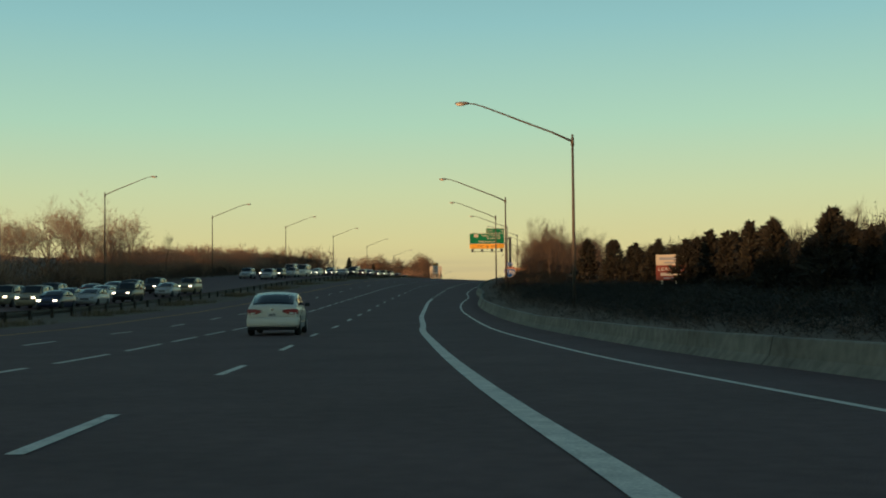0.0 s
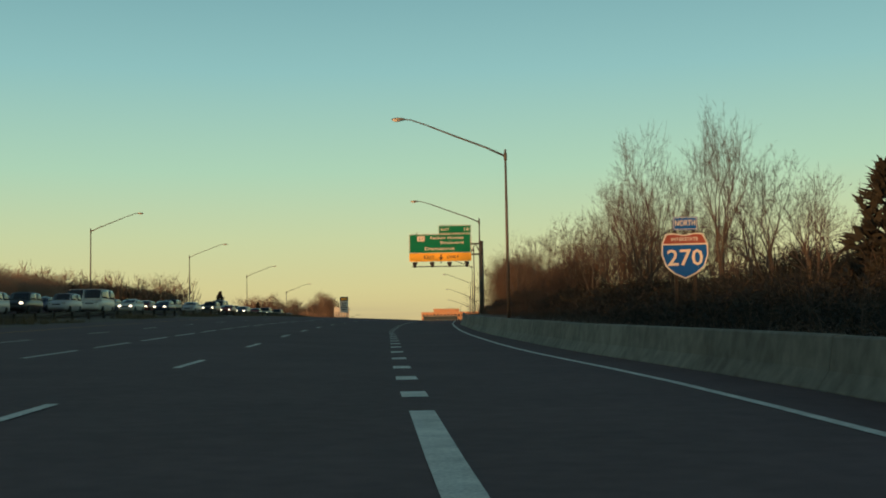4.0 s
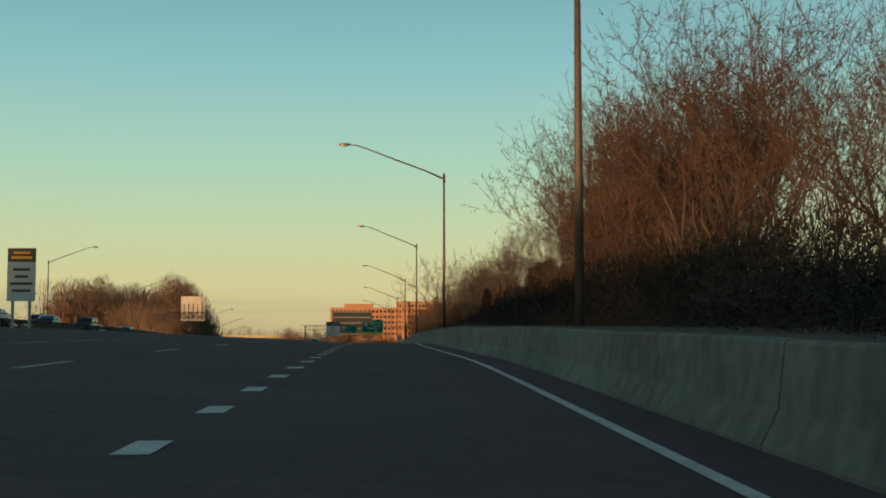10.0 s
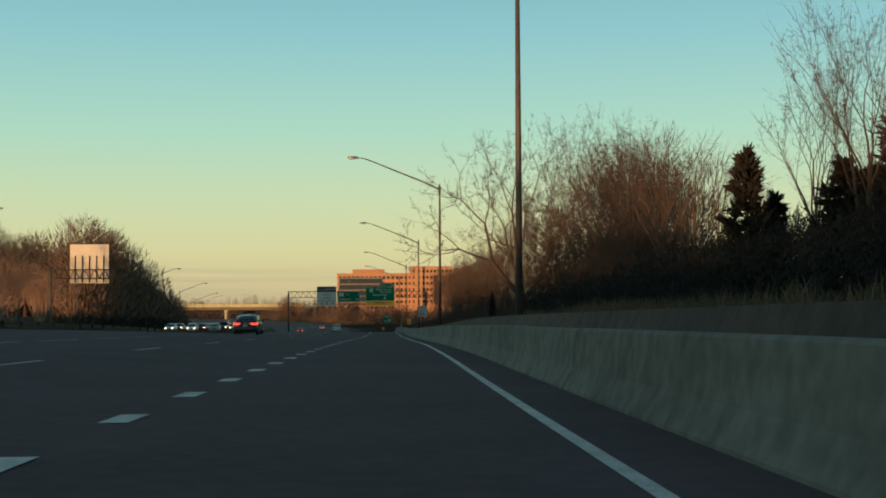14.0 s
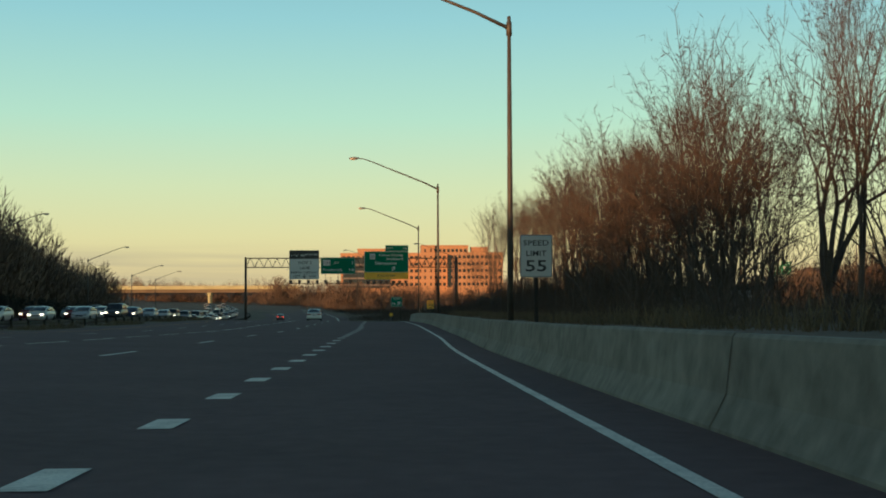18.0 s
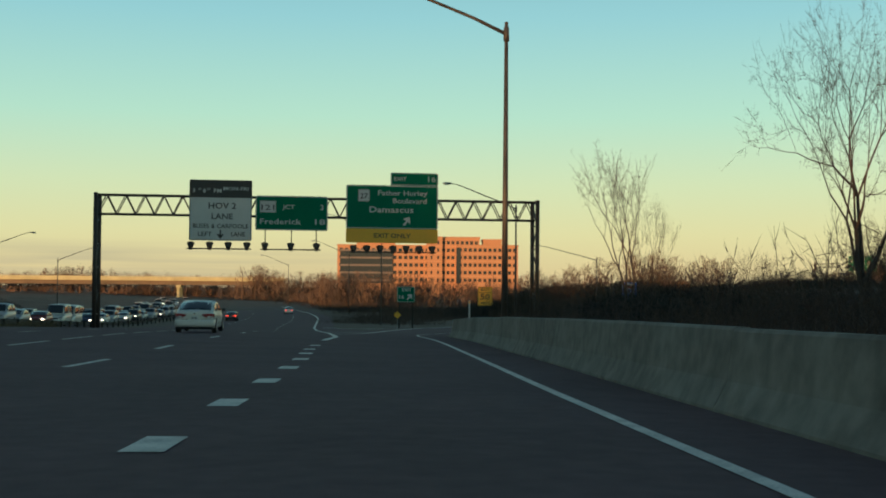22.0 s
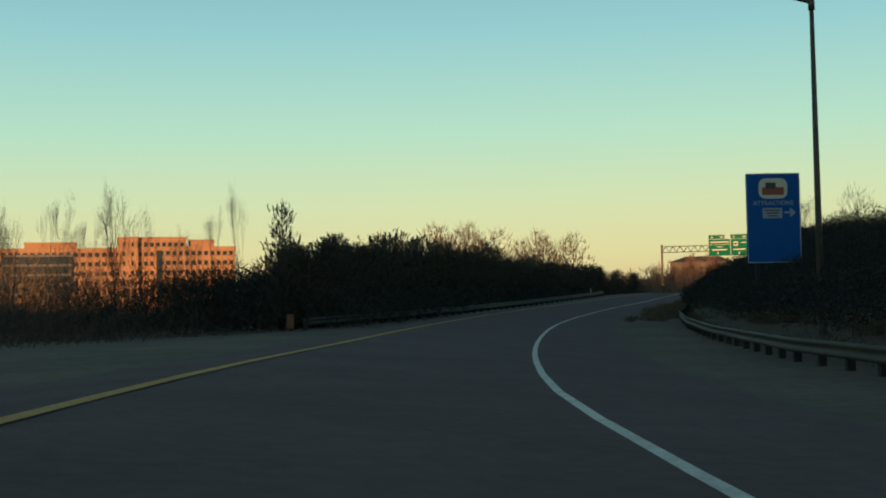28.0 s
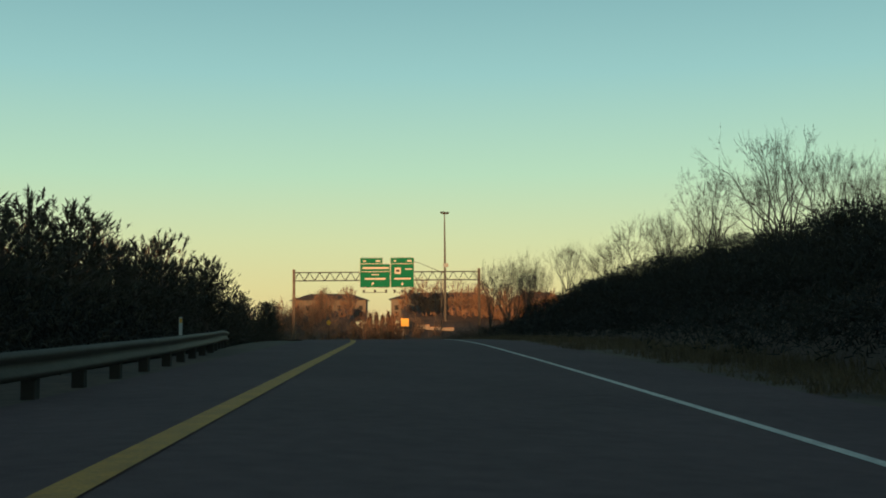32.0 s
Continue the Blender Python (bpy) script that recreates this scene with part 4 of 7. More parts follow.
# ======== trees and brush ========
def grow(rng, height, radius, stems, first, levels, angle, up, twigs, trunk_r):
    """Vertices and faces of a bare tree that forks again and again: trunk and limbs in one list, fine shoots in another."""
    limbs, shoots = [], []

    def unit(v):
        return v / (np.linalg.norm(v) + 1e-9)

    def arm(p, d, length, r, level):
        n = 4 if level < 2 else 3
        pts, rs, q = [p], [r], p
        for i in range(n):
            d = unit(d + rng.normal(0, 0.13, 3) + np.array((0, 0, up)))
            q = q + d * length / n
            pts.append(q)
            rs.append(max(0.006, r * (1 - 0.38 * (i + 1) / n)))
        limbs.append((pts, rs, level))
        for k in range(2 if level < 3 else 3):
            f = rng.uniform(0.2, 1.0) * n
            i = min(n - 1, int(f))
            s = pts[i] + (pts[i + 1] - pts[i]) * (f - i)
            if level >= 2 or rng.random() < 0.4:
                shoots.append((s, unit(d * 0.6 + rng.normal(0, 0.6, 3) + np.array((0, 0, up))), length * rng.uniform(0.3, 0.6)))
        if level >= levels:
            shoots.append((q, d, length * 0.7))
            return
        turn = rng.uniform(0, 2 * math.pi)
        kids = 2 if rng.random() < 0.55 else 3
        a = unit(np.cross(d, (0.31, 0.77, 0.55)))
        b = np.cross(d, a)
        for k in range(kids):
            t = turn + 2 * math.pi * k / kids + rng.uniform(-0.5, 0.5)
            open_by = radians(angle * rng.uniform(0.55, 1.35)) * (0.6 if k == 0 else 1.1)
            nd = d * math.cos(open_by) + (a * math.cos(t) + b * math.sin(t)) * math.sin(open_by)
            arm(q, unit(nd), length * rng.uniform(0.66, 0.88), rs[-1] * (0.9 if k == 0 else 0.72), level + 1)

    base = np.array((0.0, 0.0, -0.3))
    foot = base
    if first > 0.05:
        lean = rng.normal(0, 0.05, 2)
        foot = np.array((lean[0] * height * first, lean[1] * height * first, height * first))
        limbs.append(([base, base + (foot - base) * 0.5 + (*rng.normal(0, 0.03, 2), 0), foot], [trunk_r * 1.3, trunk_r * 1.02, trunk_r * 0.9], 0))
    for k in range(stems):
        az = 2 * math.pi * (k + rng.uniform(-0.3, 0.3)) / stems
        tilt = radians(angle) * rng.uniform(0.5, 1.25) * (0.25 if k == 0 and stems > 2 else 1.0)
        d = np.array((math.cos(az) * math.sin(tilt), math.sin(az) * math.sin(tilt), math.cos(tilt)))
        arm(foot, d, height * 0.30 * rng.uniform(0.8, 1.15), trunk_r * rng.uniform(0.6, 0.9), 1)

    wood, fine = ([], []), ([], [])

    def tubes(store, pts, rs, sides):
        verts, faces = store
        k0 = len(verts)
        for i, p in enumerate(pts):
            d = unit(pts[min(i + 1, len(pts) - 1)] - pts[max(i - 1, 0)])
            a = unit(np.cross(d, (0.31, 0.77, 0.55)))
            b = np.cross(d, a)
            for k in range(sides):
                t = 2 * math.pi * k / sides
                verts.append(p + rs[i] * (a * math.cos(t) + b * math.sin(t)))
        for i in range(len(pts) - 1):
            for k in range(sides):
                u, v = k0 + i * sides + k, k0 + i * sides + (k + 1) % sides
                faces.append((u, v, v + sides, u + sides))

    for pts, rs, level in limbs:
        tubes(wood if level <= 2 else fine, pts, rs, 6 if level == 0 else 5 if level <= 2 else 3)
    # each shoot: a hair-thin axis with short twigs along both its sides
    p = np.array([s[0] for s in shoots])
    d = np.array([s[1] for s in shoots])
    ln = np.array([s[2] for s in shoots])
    m = len(shoots)
    f = rng.uniform(0.05, 0.95, (m, twigs))
    f[:, 0] = 0.0
    at = p[:, None] + d[:, None] * (ln[:, None] * f)[:, :, None]
    way = d[:, None] * 0.6 + rng.normal(0, 0.5, (m, twigs, 3)) + (0, 0, up)
    way[:, 0] = d
    way /= np.linalg.norm(way, axis=2)[:, :, None]
    size = ln[:, None] * rng.uniform(0.25, 0.6, (m, twigs))
    size[:, 0] = ln
    w = np.cross(way, rng.normal(0, 1, (m, twigs, 3)))
    w *= (rng.uniform(0.006, 0.012, (m, twigs)) / np.linalg.norm(w, axis=2))[:, :, None]
    tri = np.stack((at - w, at + w, at + way * size[:, :, None]), 2).reshape(-1, 3)
    k0 = len(fine[0])
    fine[0].extend(tri)
    fine[1].extend((np.arange(len(tri)).reshape(-1, 3) + k0).tolist())
    tips = np.array(fine[0])
    kz = height / np.percentile(tips[:, 2], 99.7)
    kr = radius / np.percentile(np.hypot(tips[:, 0], tips[:, 1]), 96)
    return [([(v[0] * kr, v[1] * kr, v[2] * kz if v[2] > 0 else v[2]) for v in vs], fs) for vs, fs in (wood, fine)]


def tree_kind(seed, label, height, radius, stems=3, first=0.22, levels=5, angle=28.0, up=0.08, twigs=7, trunk_r=0.16, twig_mat=None, name="bare_tree", wood_mat=None):
    rng = np.random.default_rng(seed)
    wood, fine = grow(rng, height, radius, stems, first, levels, angle, up, twigs, trunk_r)
    root = thing(name, (0, 0, -500), label, "tree" if name == "bare_tree" else "shrub", name.replace("_", " ") + "s beside the road")
    mesh_object("trunk" if name == "bare_tree" else "stem_clump", wood[0], wood[1], wood_mat or BARK, root)
    mesh_object("crown", fine[0], fine[1], twig_mat or TREE_TWIG, root)
    return root


def conifer_kind(seed, label, height, radius, material, needles=520, name="cedar_tree"):
    """A dense narrow conifer: a trunk and a crown of many small sprays with gaps and an uneven outline."""
    rng = np.random.default_rng(seed)
    root = thing(name, (0, 0, -500), label, "tree", "conifers beside the road")
    verts, faces = [], []
    for k in range(needles):
        f = rng.uniform(0.02, 1.0) ** 1.1
        rr = radius * max(0.06, (1 - f) ** 0.65) * rng.uniform(0.3, 1.1) * (0.85 + 0.2 * math.sin(f * 23 + seed))
        az = rng.uniform(0, 2 * math.pi)
        c = np.array((math.cos(az) * rr, math.sin(az) * rr, height * f))
        out = np.array((math.cos(az) * 0.7, math.sin(az) * 0.7, rng.uniform(0.1, 1.2)))
        s = rng.uniform(0.28, 0.62)
        for j in range(3):
            d = out + rng.normal(0, 0.45, 3)
            d /= np.linalg.norm(d)
            w = np.cross(d, rng.normal(0, 1, 3))
            w /= np.linalg.norm(w) + 1e-9
            b = len(verts)
            verts += [tuple(c - w * s * 0.2), tuple(c + w * s * 0.2), tuple(c + d * s * 0.6 + w * s * 0.14), tuple(c + d * s * 1.2), tuple(c + d * s * 0.6 - w * s * 0.14)]
            faces += [(b, b + 1, b + 2, b + 3, b + 4)]
    part("trunk", tube([(0, 0, -0.3), (0, 0, height * 0.5), (0, 0, height * 0.97)], [height * 0.022, height * 0.014, 0.015], 7), BARK, root)
    mesh_object("crown", verts, faces, material, root)
    return root


def pine_kind(seed, label, height, radius, material, tiers=11):
    """A young pine: whorls of limbs whose outer halves carry upright tufts of needles."""
    rng = np.random.default_rng(seed)
    root = thing("pine_tree", (0, 0, -500), label, "tree", "young pines beside the ramp")
    verts, faces = [], []
    bm = bmesh.new()
    add_tube(bm, [(0, 0, -0.3), (0, 0, height * 0.5), (0, 0, height)], [height * 0.020, height * 0.013, 0.012], 7)

    def tuft(c, d, n, s):
        """Needles round a short shoot that bends upwards."""
        up = d * 0.6 + np.array((0, 0, 0.75))
        up /= np.linalg.norm(up)
        for j in range(n):
            f = j / n
            q = up * 0.9 + rng.normal(0, 0.42, 3)
            q /= np.linalg.norm(q)
            w = np.cross(q, rng.normal(0, 1, 3))
            w *= s * 0.065 / (np.linalg.norm(w) + 1e-9)
            b = len(verts)
            p = c + up * s * 0.9 * f
            verts.extend([tuple(p - w), tuple(p + w), tuple(p + q * s * 0.62)])
            faces.append((b, b + 1, b + 2))

    for t in range(tiers):
        f = 0.05 + 0.90 * (t + rng.uniform(0, 0.6)) / tiers
        n = 7 if f < 0.7 else 4
        for k in range(n):
            az = 2 * math.pi * (k + rng.uniform(-0.35, 0.35)) / n + t
            L = radius * (1.0 - 0.78 * f ** 1.3) * rng.uniform(0.6, 1.15)
            d = np.array((math.cos(az), math.sin(az), 0.25 + 0.75 * f))
            d /= np.linalg.norm(d)
            o = np.array((0, 0, height * f))
            add_tube(bm, [o, o + d * L], [0.03, 0.01], 4, False)
            for u in (0.3, 0.5, 0.66, 0.8, 0.92, 1.04):
                side = rng.normal(0, 0.16, 3) * (0.4 + u)
                tuft(o + d * L * u + side, d, 11, rng.uniform(0.20, 0.42))
    for k in range(3):
        tuft(np.array((*rng.normal(0, 0.08, 2), height * (0.90 + 0.04 * k))), np.array((0, 0, 1.0)), 12, 0.42)
    part("trunk", bm, BARK, root)
    mesh_object("crown", verts, faces, material, root)
    return root


def brush_kind(seed, length, depth, height, stems, material, label, name="brush"):
    """A tangle of thin leafless stems, one joined mass."""
    rng = np.random.default_rng(seed)
    verts, faces = [], []
    for k in range(stems):
        x, y = rng.uniform(-depth / 2, depth / 2), rng.uniform(-length / 2, length / 2)
        h = height * rng.uniform(0.35, 1.0) * (0.75 + 0.25 * math.sin(y * 0.9 + seed)) * (1 - 0.3 * (2 * abs(x) / depth) ** 2)
        p = np.array((x, y, -0.2))
        d = np.array((rng.normal(0, 0.35), rng.normal(0, 0.35), 1.0))
        r = rng.uniform(0.007, 0.015)
        for j in range(3):
            q = p + d / np.linalg.norm(d) * h / 3
            a = np.cross(d, rng.normal(0, 1, 3))
            a /= np.linalg.norm(a) + 1e-9
            c = np.cross(d, a) / np.linalg.norm(d)
            b = len(verts)
            if j < 1:
                for o in (a, -0.5 * a + 0.87 * c, -0.5 * a - 0.87 * c):
                    verts += [tuple(p + o * r), tuple(q + o * r * 0.7)]
                faces += [(b, b + 2, b + 3, b + 1), (b + 2, b + 4, b + 5, b + 3), (b + 4, b, b + 1, b + 5)]
            else:
                verts += [tuple(p - a * r), tuple(p + a * r), tuple(q + a * r * 0.5), tuple(q - a * r * 0.5)]
                faces += [(b, b + 1, b + 2, b + 3)]
            for _ in range(5):
                s = q + (p - q) * rng.uniform(0, 0.9)
                e = s + (d * 0.5 + rng.normal(0, 0.6, 3)) * h * 0.15
                w = rng.normal(0, 1, 3) * 0.006
                b = len(verts)
                verts += [tuple(s - w), tuple(s + w), tuple(e)]
                faces += [(b, b + 1, b + 2)]
            p, d, r = q, d + rng.normal(0, 0.28, 3), r * 0.7
    ob = mesh_object(name, verts, faces, material)
    ob.location = (0, 0, -500)
    return tagged(ob, label, "brush", kind="stuff")


def grass_kind(seed, length, depth, height, blades, label):
    """Tall dry grass: bent blades in tussocks, one joined mass."""
    rng = np.random.default_rng(seed)
    verts, faces = [], []
    tufts = [(rng.uniform(-depth / 2, depth / 2), rng.uniform(-length / 2, length / 2), rng.uniform(0.5, 1.0)) for _ in range(blades // 14)]
    for x, y, h0 in tufts:
        for k in range(14):
            h = height * h0 * rng.uniform(0.5, 1.0)
            p = np.array((x + rng.normal(0, 0.14), y + rng.normal(0, 0.14), -0.1))
            lean = rng.normal(0, 0.28, 2)
            w = np.array((*rng.normal(0, 1, 2), 0.0))
            w *= 0.012 / (np.linalg.norm(w) + 1e-9)
            m = p + np.array((lean[0] * 0.35, lean[1] * 0.35, 0.6)) * h
            e = p + np.array((lean[0], lean[1], 1.0)) * h
            b = len(verts)
            verts += [tuple(p - w), tuple(p + w), tuple(m + w * 0.8), tuple(m - w * 0.8), tuple(e)]
            faces += [(b, b + 1, b + 2, b + 3), (b + 3, b + 2, b + 4)]
    ob = mesh_object("dry_grass", verts, faces, STRAW)
    ob.location = (0, 0, -500)
    return tagged(ob, label, "grass", kind="stuff")


SPREADING = "spreading leafless tree with a fine rounded crown of brown twigs"
SLENDER = "tall slender leafless tree with upright grey-brown branches"
REDDISH = "dense reddish-brown leafless thicket tree"
ROUND = [tree_kind(11, SPREADING, 9.0, 3.8, 4, 0.14, 5, 30, 0.06, 6, 0.18), tree_kind(12, SPREADING, 9.0, 3.4, 3, 0.18, 5, 29, 0.08, 7, 0.18), tree_kind(13, SPREADING, 9.0, 4.2, 5, 0.10, 5, 32, 0.05, 5, 0.17)]
TALL = [tree_kind(21, SLENDER, 12.0, 2.8, 3, 0.22, 5, 21, 0.14, 5, 0.17), tree_kind(22, SLENDER, 12.0, 2.3, 2, 0.28, 5, 20, 0.16, 6, 0.16), tree_kind(23, SLENDER, 12.0, 3.0, 3, 0.16, 5, 22, 0.13, 5, 0.18)]
BIG = [tree_kind(31, "large old leafless tree with wide dark limbs", 12.0, 6.2, 5, 0.15, 5, 38, 0.05, 12, 0.25), tree_kind(32, "large old leafless tree with wide dark limbs", 12.0, 5.6, 4, 0.18, 6, 34, 0.06, 5, 0.25)]
RED = [tree_kind(41, REDDISH, 7.0, 3.4, 7, 0.0, 5, 27, 0.07, 6, 0.085, BRUSH, "bare_shrub"), tree_kind(42, REDDISH, 7.0, 3.7, 8, 0.0, 5, 29, 0.06, 5, 0.08, BRUSH, "bare_shrub")]
LIGHT = [tree_kind(45, "brown leafless tree in the row beyond the traffic", 9.0, 4.0, 4, 0.12, 5, 30, 0.06, 9, 0.16, PALE_BARK, "bare_tree", PALE_BARK), tree_kind(46, "reddish leafless tree in the row beyond the traffic", 8.0, 3.7, 5, 0.08, 5, 32, 0.05, 9, 0.14, PALE_BARK, "bare_tree", PALE_BARK)]
LOW_RED = [tree_kind(47, "reddish leafless shrub in the thicket beyond the traffic", 5.0, 3.4, 7, 0.0, 5, 30, 0.05, 7, 0.07, PALE_BARK, "bare_shrub", PALE_BARK)]
CEDAR = [conifer_kind(51, "dark narrow cedar tree", 7.0, 1.5, NEEDLE, 620), conifer_kind(52, "dark narrow cedar tree", 7.0, 1.2, NEEDLE, 560), conifer_kind(53, "dark bushy cedar tree", 7.0, 1.9, NEEDLE, 760)]
PINES = [pine_kind(61, "dark green young pine with upright tufts", 6.0, 2.2, PINE), pine_kind(62, "dark green young pine with upright tufts", 6.0, 2.5, PINE, 12), pine_kind(63, "dark green young pine with upright tufts", 6.0, 2.0, PINE)]
THICKET = [brush_kind(71, 14, 6, 3.0, 270, BRUSH, "tangled leafless brush behind the barrier"), brush_kind(72, 14, 6, 2.6, 270, BRUSH, "tangled leafless brush behind the barrier"),
           brush_kind(73, 14, 5, 2.2, 250, TWIG, "tangled grey leafless brush beside the road")]
GRASS = [grass_kind(81, 12, 2.4, 0.75, 1300, "tall dry straw-coloured grass on the verge"), grass_kind(82, 12, 2.4, 0.65, 1300, "tall dry straw-coloured grass on the verge")]


def twiggy_kind(seed, length, depth, height, n, label):
    """A dark thicket: a deep mass of short fine twigs, thinner towards an uneven top, one joined mass."""
    rng = np.random.default_rng(seed)
    xs, ys = rng.uniform(-depth / 2, depth / 2, n), rng.uniform(-length / 2, length / 2, n)
    swell = np.array([0.5 + 0.5 * noise.noise((x * 0.5, y * 0.5, seed)) + 0.25 * noise.noise((x * 1.7, y * 1.7, seed)) for x, y in zip(xs, ys)])
    tops = height * (0.5 + 0.5 * swell) * (1 - 0.45 * (2 * abs(xs) / depth) ** 2)
    zs = tops * rng.uniform(0.0, 1.0, n) ** 0.6
    k = 3
    c = np.repeat(np.stack((xs, ys, zs), 1), k, 0) + rng.normal(0, 0.10, (n * k, 3))
    d = rng.normal(0, 0.55, (n * k, 3)) + (0, 0, 0.55)
    d /= np.linalg.norm(d, axis=1)[:, None]
    w = np.cross(d, rng.normal(0, 1, (n * k, 3)))
    w /= np.linalg.norm(w, axis=1)[:, None]
    s = rng.uniform(0.15, 0.50, n * k)[:, None]
    r = rng.uniform(0.009, 0.028, n * k)[:, None]
    verts = np.stack((c - w * r, c + w * r, c + d * s), 1).reshape(-1, 3)
    faces = np.arange(len(verts)).reshape(-1, 3)
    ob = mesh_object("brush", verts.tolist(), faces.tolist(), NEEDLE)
    ob.location = (0, 0, -500)
    return tagged(ob, label, "brush", kind="stuff")


DARKBRUSH = [twiggy_kind(91, 14, 6, 3.2, 2400, "dark tangled brush on the bank"), twiggy_kind(92, 14, 7, 2.8, 2400, "dark tangled brush on the bank")]

plant_rng = random.Random(5)


def plant(kinds, x, y, scale=1.0, wide=None, turn=None):
    src = plant_rng.choice(kinds)
    k = wide or scale
    m = pose(x, y, rough_ground(x, y) - 0.05, 0, 0, plant_rng.uniform(0, 360) if turn is None else turn)
    ob = copy_thing(src, m)
    ob.matrix_basis = m @ Matrix.Diagonal((k, k, scale, 1))
    return ob


def row(kinds, y0, y1, o0, o1, n, s0, s1, wide=1.0, side=1):
    """Plants n of a kind between y0 and y1, o0 to o1 metres out from the right-hand edge line, or from the left-hand poles."""
    for i in range(n):
        y = y0 + (y1 - y0) * (i + plant_rng.uniform(0.1, 0.9)) / n
        o = plant_rng.uniform(o0, o1)
        x = gx(y) + o if side > 0 else dx(y) - 42.5 - o
        s = plant_rng.uniform(s0, s1)
        plant(kinds, x, y, s, s * wide)


def brush_row(kinds, y0, y1, o, s0, s1, step=12.5, side=1, wide=1.0):
    y = y0
    while y < y1:
        x = gx(y) + o if side > 0 else dx(y) - 42.5 - o
        slope = math.degrees(math.atan((gx(y + 2) - gx(y - 2)) / 4)) if side > 0 else 0
        plant(kinds, x + plant_rng.uniform(-0.6, 0.6), y, plant_rng.uniform(s0, s1), wide, turn=-slope + plant_rng.choice((0, 180)))
        y += step


def tall(kinds, y, o, h, wide=1.0):
    """Plants one tree of h metres, o metres out from the right-hand edge line."""
    src = plant_rng.choice(kinds)
    x = gx(y) + o
    z = rough_ground(x, y) - 0.05
    k = (ramp_z(y) + h - z) / TOPS[src.name]
    m = pose(x, y, z, 0, 0, plant_rng.uniform(0, 360))
    copy_thing(src, m).matrix_basis = m @ Matrix.Diagonal((k * wide, k * wide, k, 1))


TOPS = {}
for kinds, top in ((ROUND, 9.0), (TALL, 12.0), (BIG, 12.0), (RED, 7.0), (CEDAR, 7.4), (PINES, 6.5)):
    TOPS.update({b.name: top for b in kinds})


def stand(kinds, y0, y1, o0, o1, n, h0, h1, wide=1.0):
    """A stand of n trees with tops h0 to h1 metres over the road."""
    for i in range(n):
        y = y0 + (y1 - y0) * (i + plant_rng.uniform(0.1, 0.9)) / n
        tall(kinds, y, plant_rng.uniform(o0, o1), plant_rng.uniform(h0, h1), wide)


# right-hand side, from the start of the way
brush_row(THICKET, 20, 120, 5.5, 0.35, 0.5)
brush_row(THICKET, 120, 200, 6.0, 0.6, 0.85)
brush_row(DARKBRUSH, 120, 190, 8.0, 0.5, 0.7)
tall(CEDAR, 86, 16.4, 4.8, 1.4)
tall(CEDAR, 83, 18.6, 5.2, 1.4)
brush_row(DARKBRUSH, 14, 150, 8.5, 0.35, 0.5)
brush_row(DARKBRUSH, 150, 190, 9.5, 0.6, 0.9)
brush_row(DARKBRUSH, 30, 140, 14, 0.40, 0.55)
brush_row(DARKBRUSH, 20, 190, 26, 1.6, 2.1, 13, wide=1.2)
stand(CEDAR, 40, 58, 11, 20, 10, 3.2, 4.8, 1.35)
stand(CEDAR, 60, 100, 18, 27, 18, 4.0, 6.0, 1.4)
stand(CEDAR, 112, 150, 13, 24, 14, 4.4, 6.2, 1.35)
stand(CEDAR, 70, 150, 24, 32, 14, 4.6, 6.6, 1.4)
stand(TALL, 60, 150, 28, 36, 10, 6.0, 8.0, 1.2)
stand(RED, 164, 200, 7.0, 9, 6, 4.0, 5.2)
stand(ROUND, 163, 198, 7.2, 9.5, 7, 5.4, 7.4, 1.1)
stand(TALL, 158, 185, 9, 13, 4, 6.5, 8.5)
tall(BIG, 157, 8.8, 9.4, 0.8)
stand(ROUND, 150, 210, 10, 18, 16, 6.0, 8.2, 1.2)
stand(RED, 150, 215, 7.5, 11, 12, 3.6, 5.0, 1.2)
stand(TALL, 160, 180, 8.5, 12, 5, 7.2, 8.8, 1.2)
tall(ROUND, 154.5, 8.0, 6.6, 1.0)
tall(TALL, 153, 11.0, 9.0, 1.0)
tall(TALL, 149, 10.0, 9.0, 1.0)
tall(BIG, 208, 12.5, 8.4, 0.7)
brush_row(THICKET, 196, 262, 6.0, 0.45, 0.6)
brush_row(THICKET, 262, 330, 6.0, 0.7, 1.0)
brush_row(THICKET, 206, 258, 10.0, 0.55, 0.75)
brush_row(THICKET[:2], 196, 262, 8.0, 0.5, 0.7, 9)
brush_row(THICKET, 266, 345, 10.0, 0.9, 1.3)
brush_row(DARKBRUSH, 285, 345, 8.5, 1.0, 1.3)
stand(RED, 270, 284, 7.2, 9.0, 4, 4.6, 6.4, 1.1)
stand(RED, 282, 322, 7.0, 10.0, 13, 7.5, 10.2, 1.1)
stand(ROUND, 286, 322, 8.5, 12, 11, 10.0, 12.8, 1.1)
stand(RED, 296, 324, 10, 15, 5, 6.0, 9.0, 1.2)
stand(RED, 324, 345, 8, 12, 4, 4.0, 5.5, 1.1)
tall(BIG[:1], 258, 8.4, 11.0, 0.72)
stand(ROUND, 264, 284, 9.5, 13, 6, 5.5, 7.5, 1.1)
stand(RED, 238, 268, 6.5, 11, 9, 3.2, 4.6, 1.2)
brush_row(DARKBRUSH, 240, 285, 7.0, 0.45, 0.6, 9)
tall(ROUND, 258, 8.0, 8.8, 1.0)
tall(TALL, 260, 10.0, 9.0, 1.0)
brush_row(DARKBRUSH, 325, 440, 10.5, 0.9, 1.2)
brush_row(DARKBRUSH, 335, 425, 15, 1.3, 1.6)
brush_row(THICKET, 330, 470, 8.5, 0.6, 0.9)
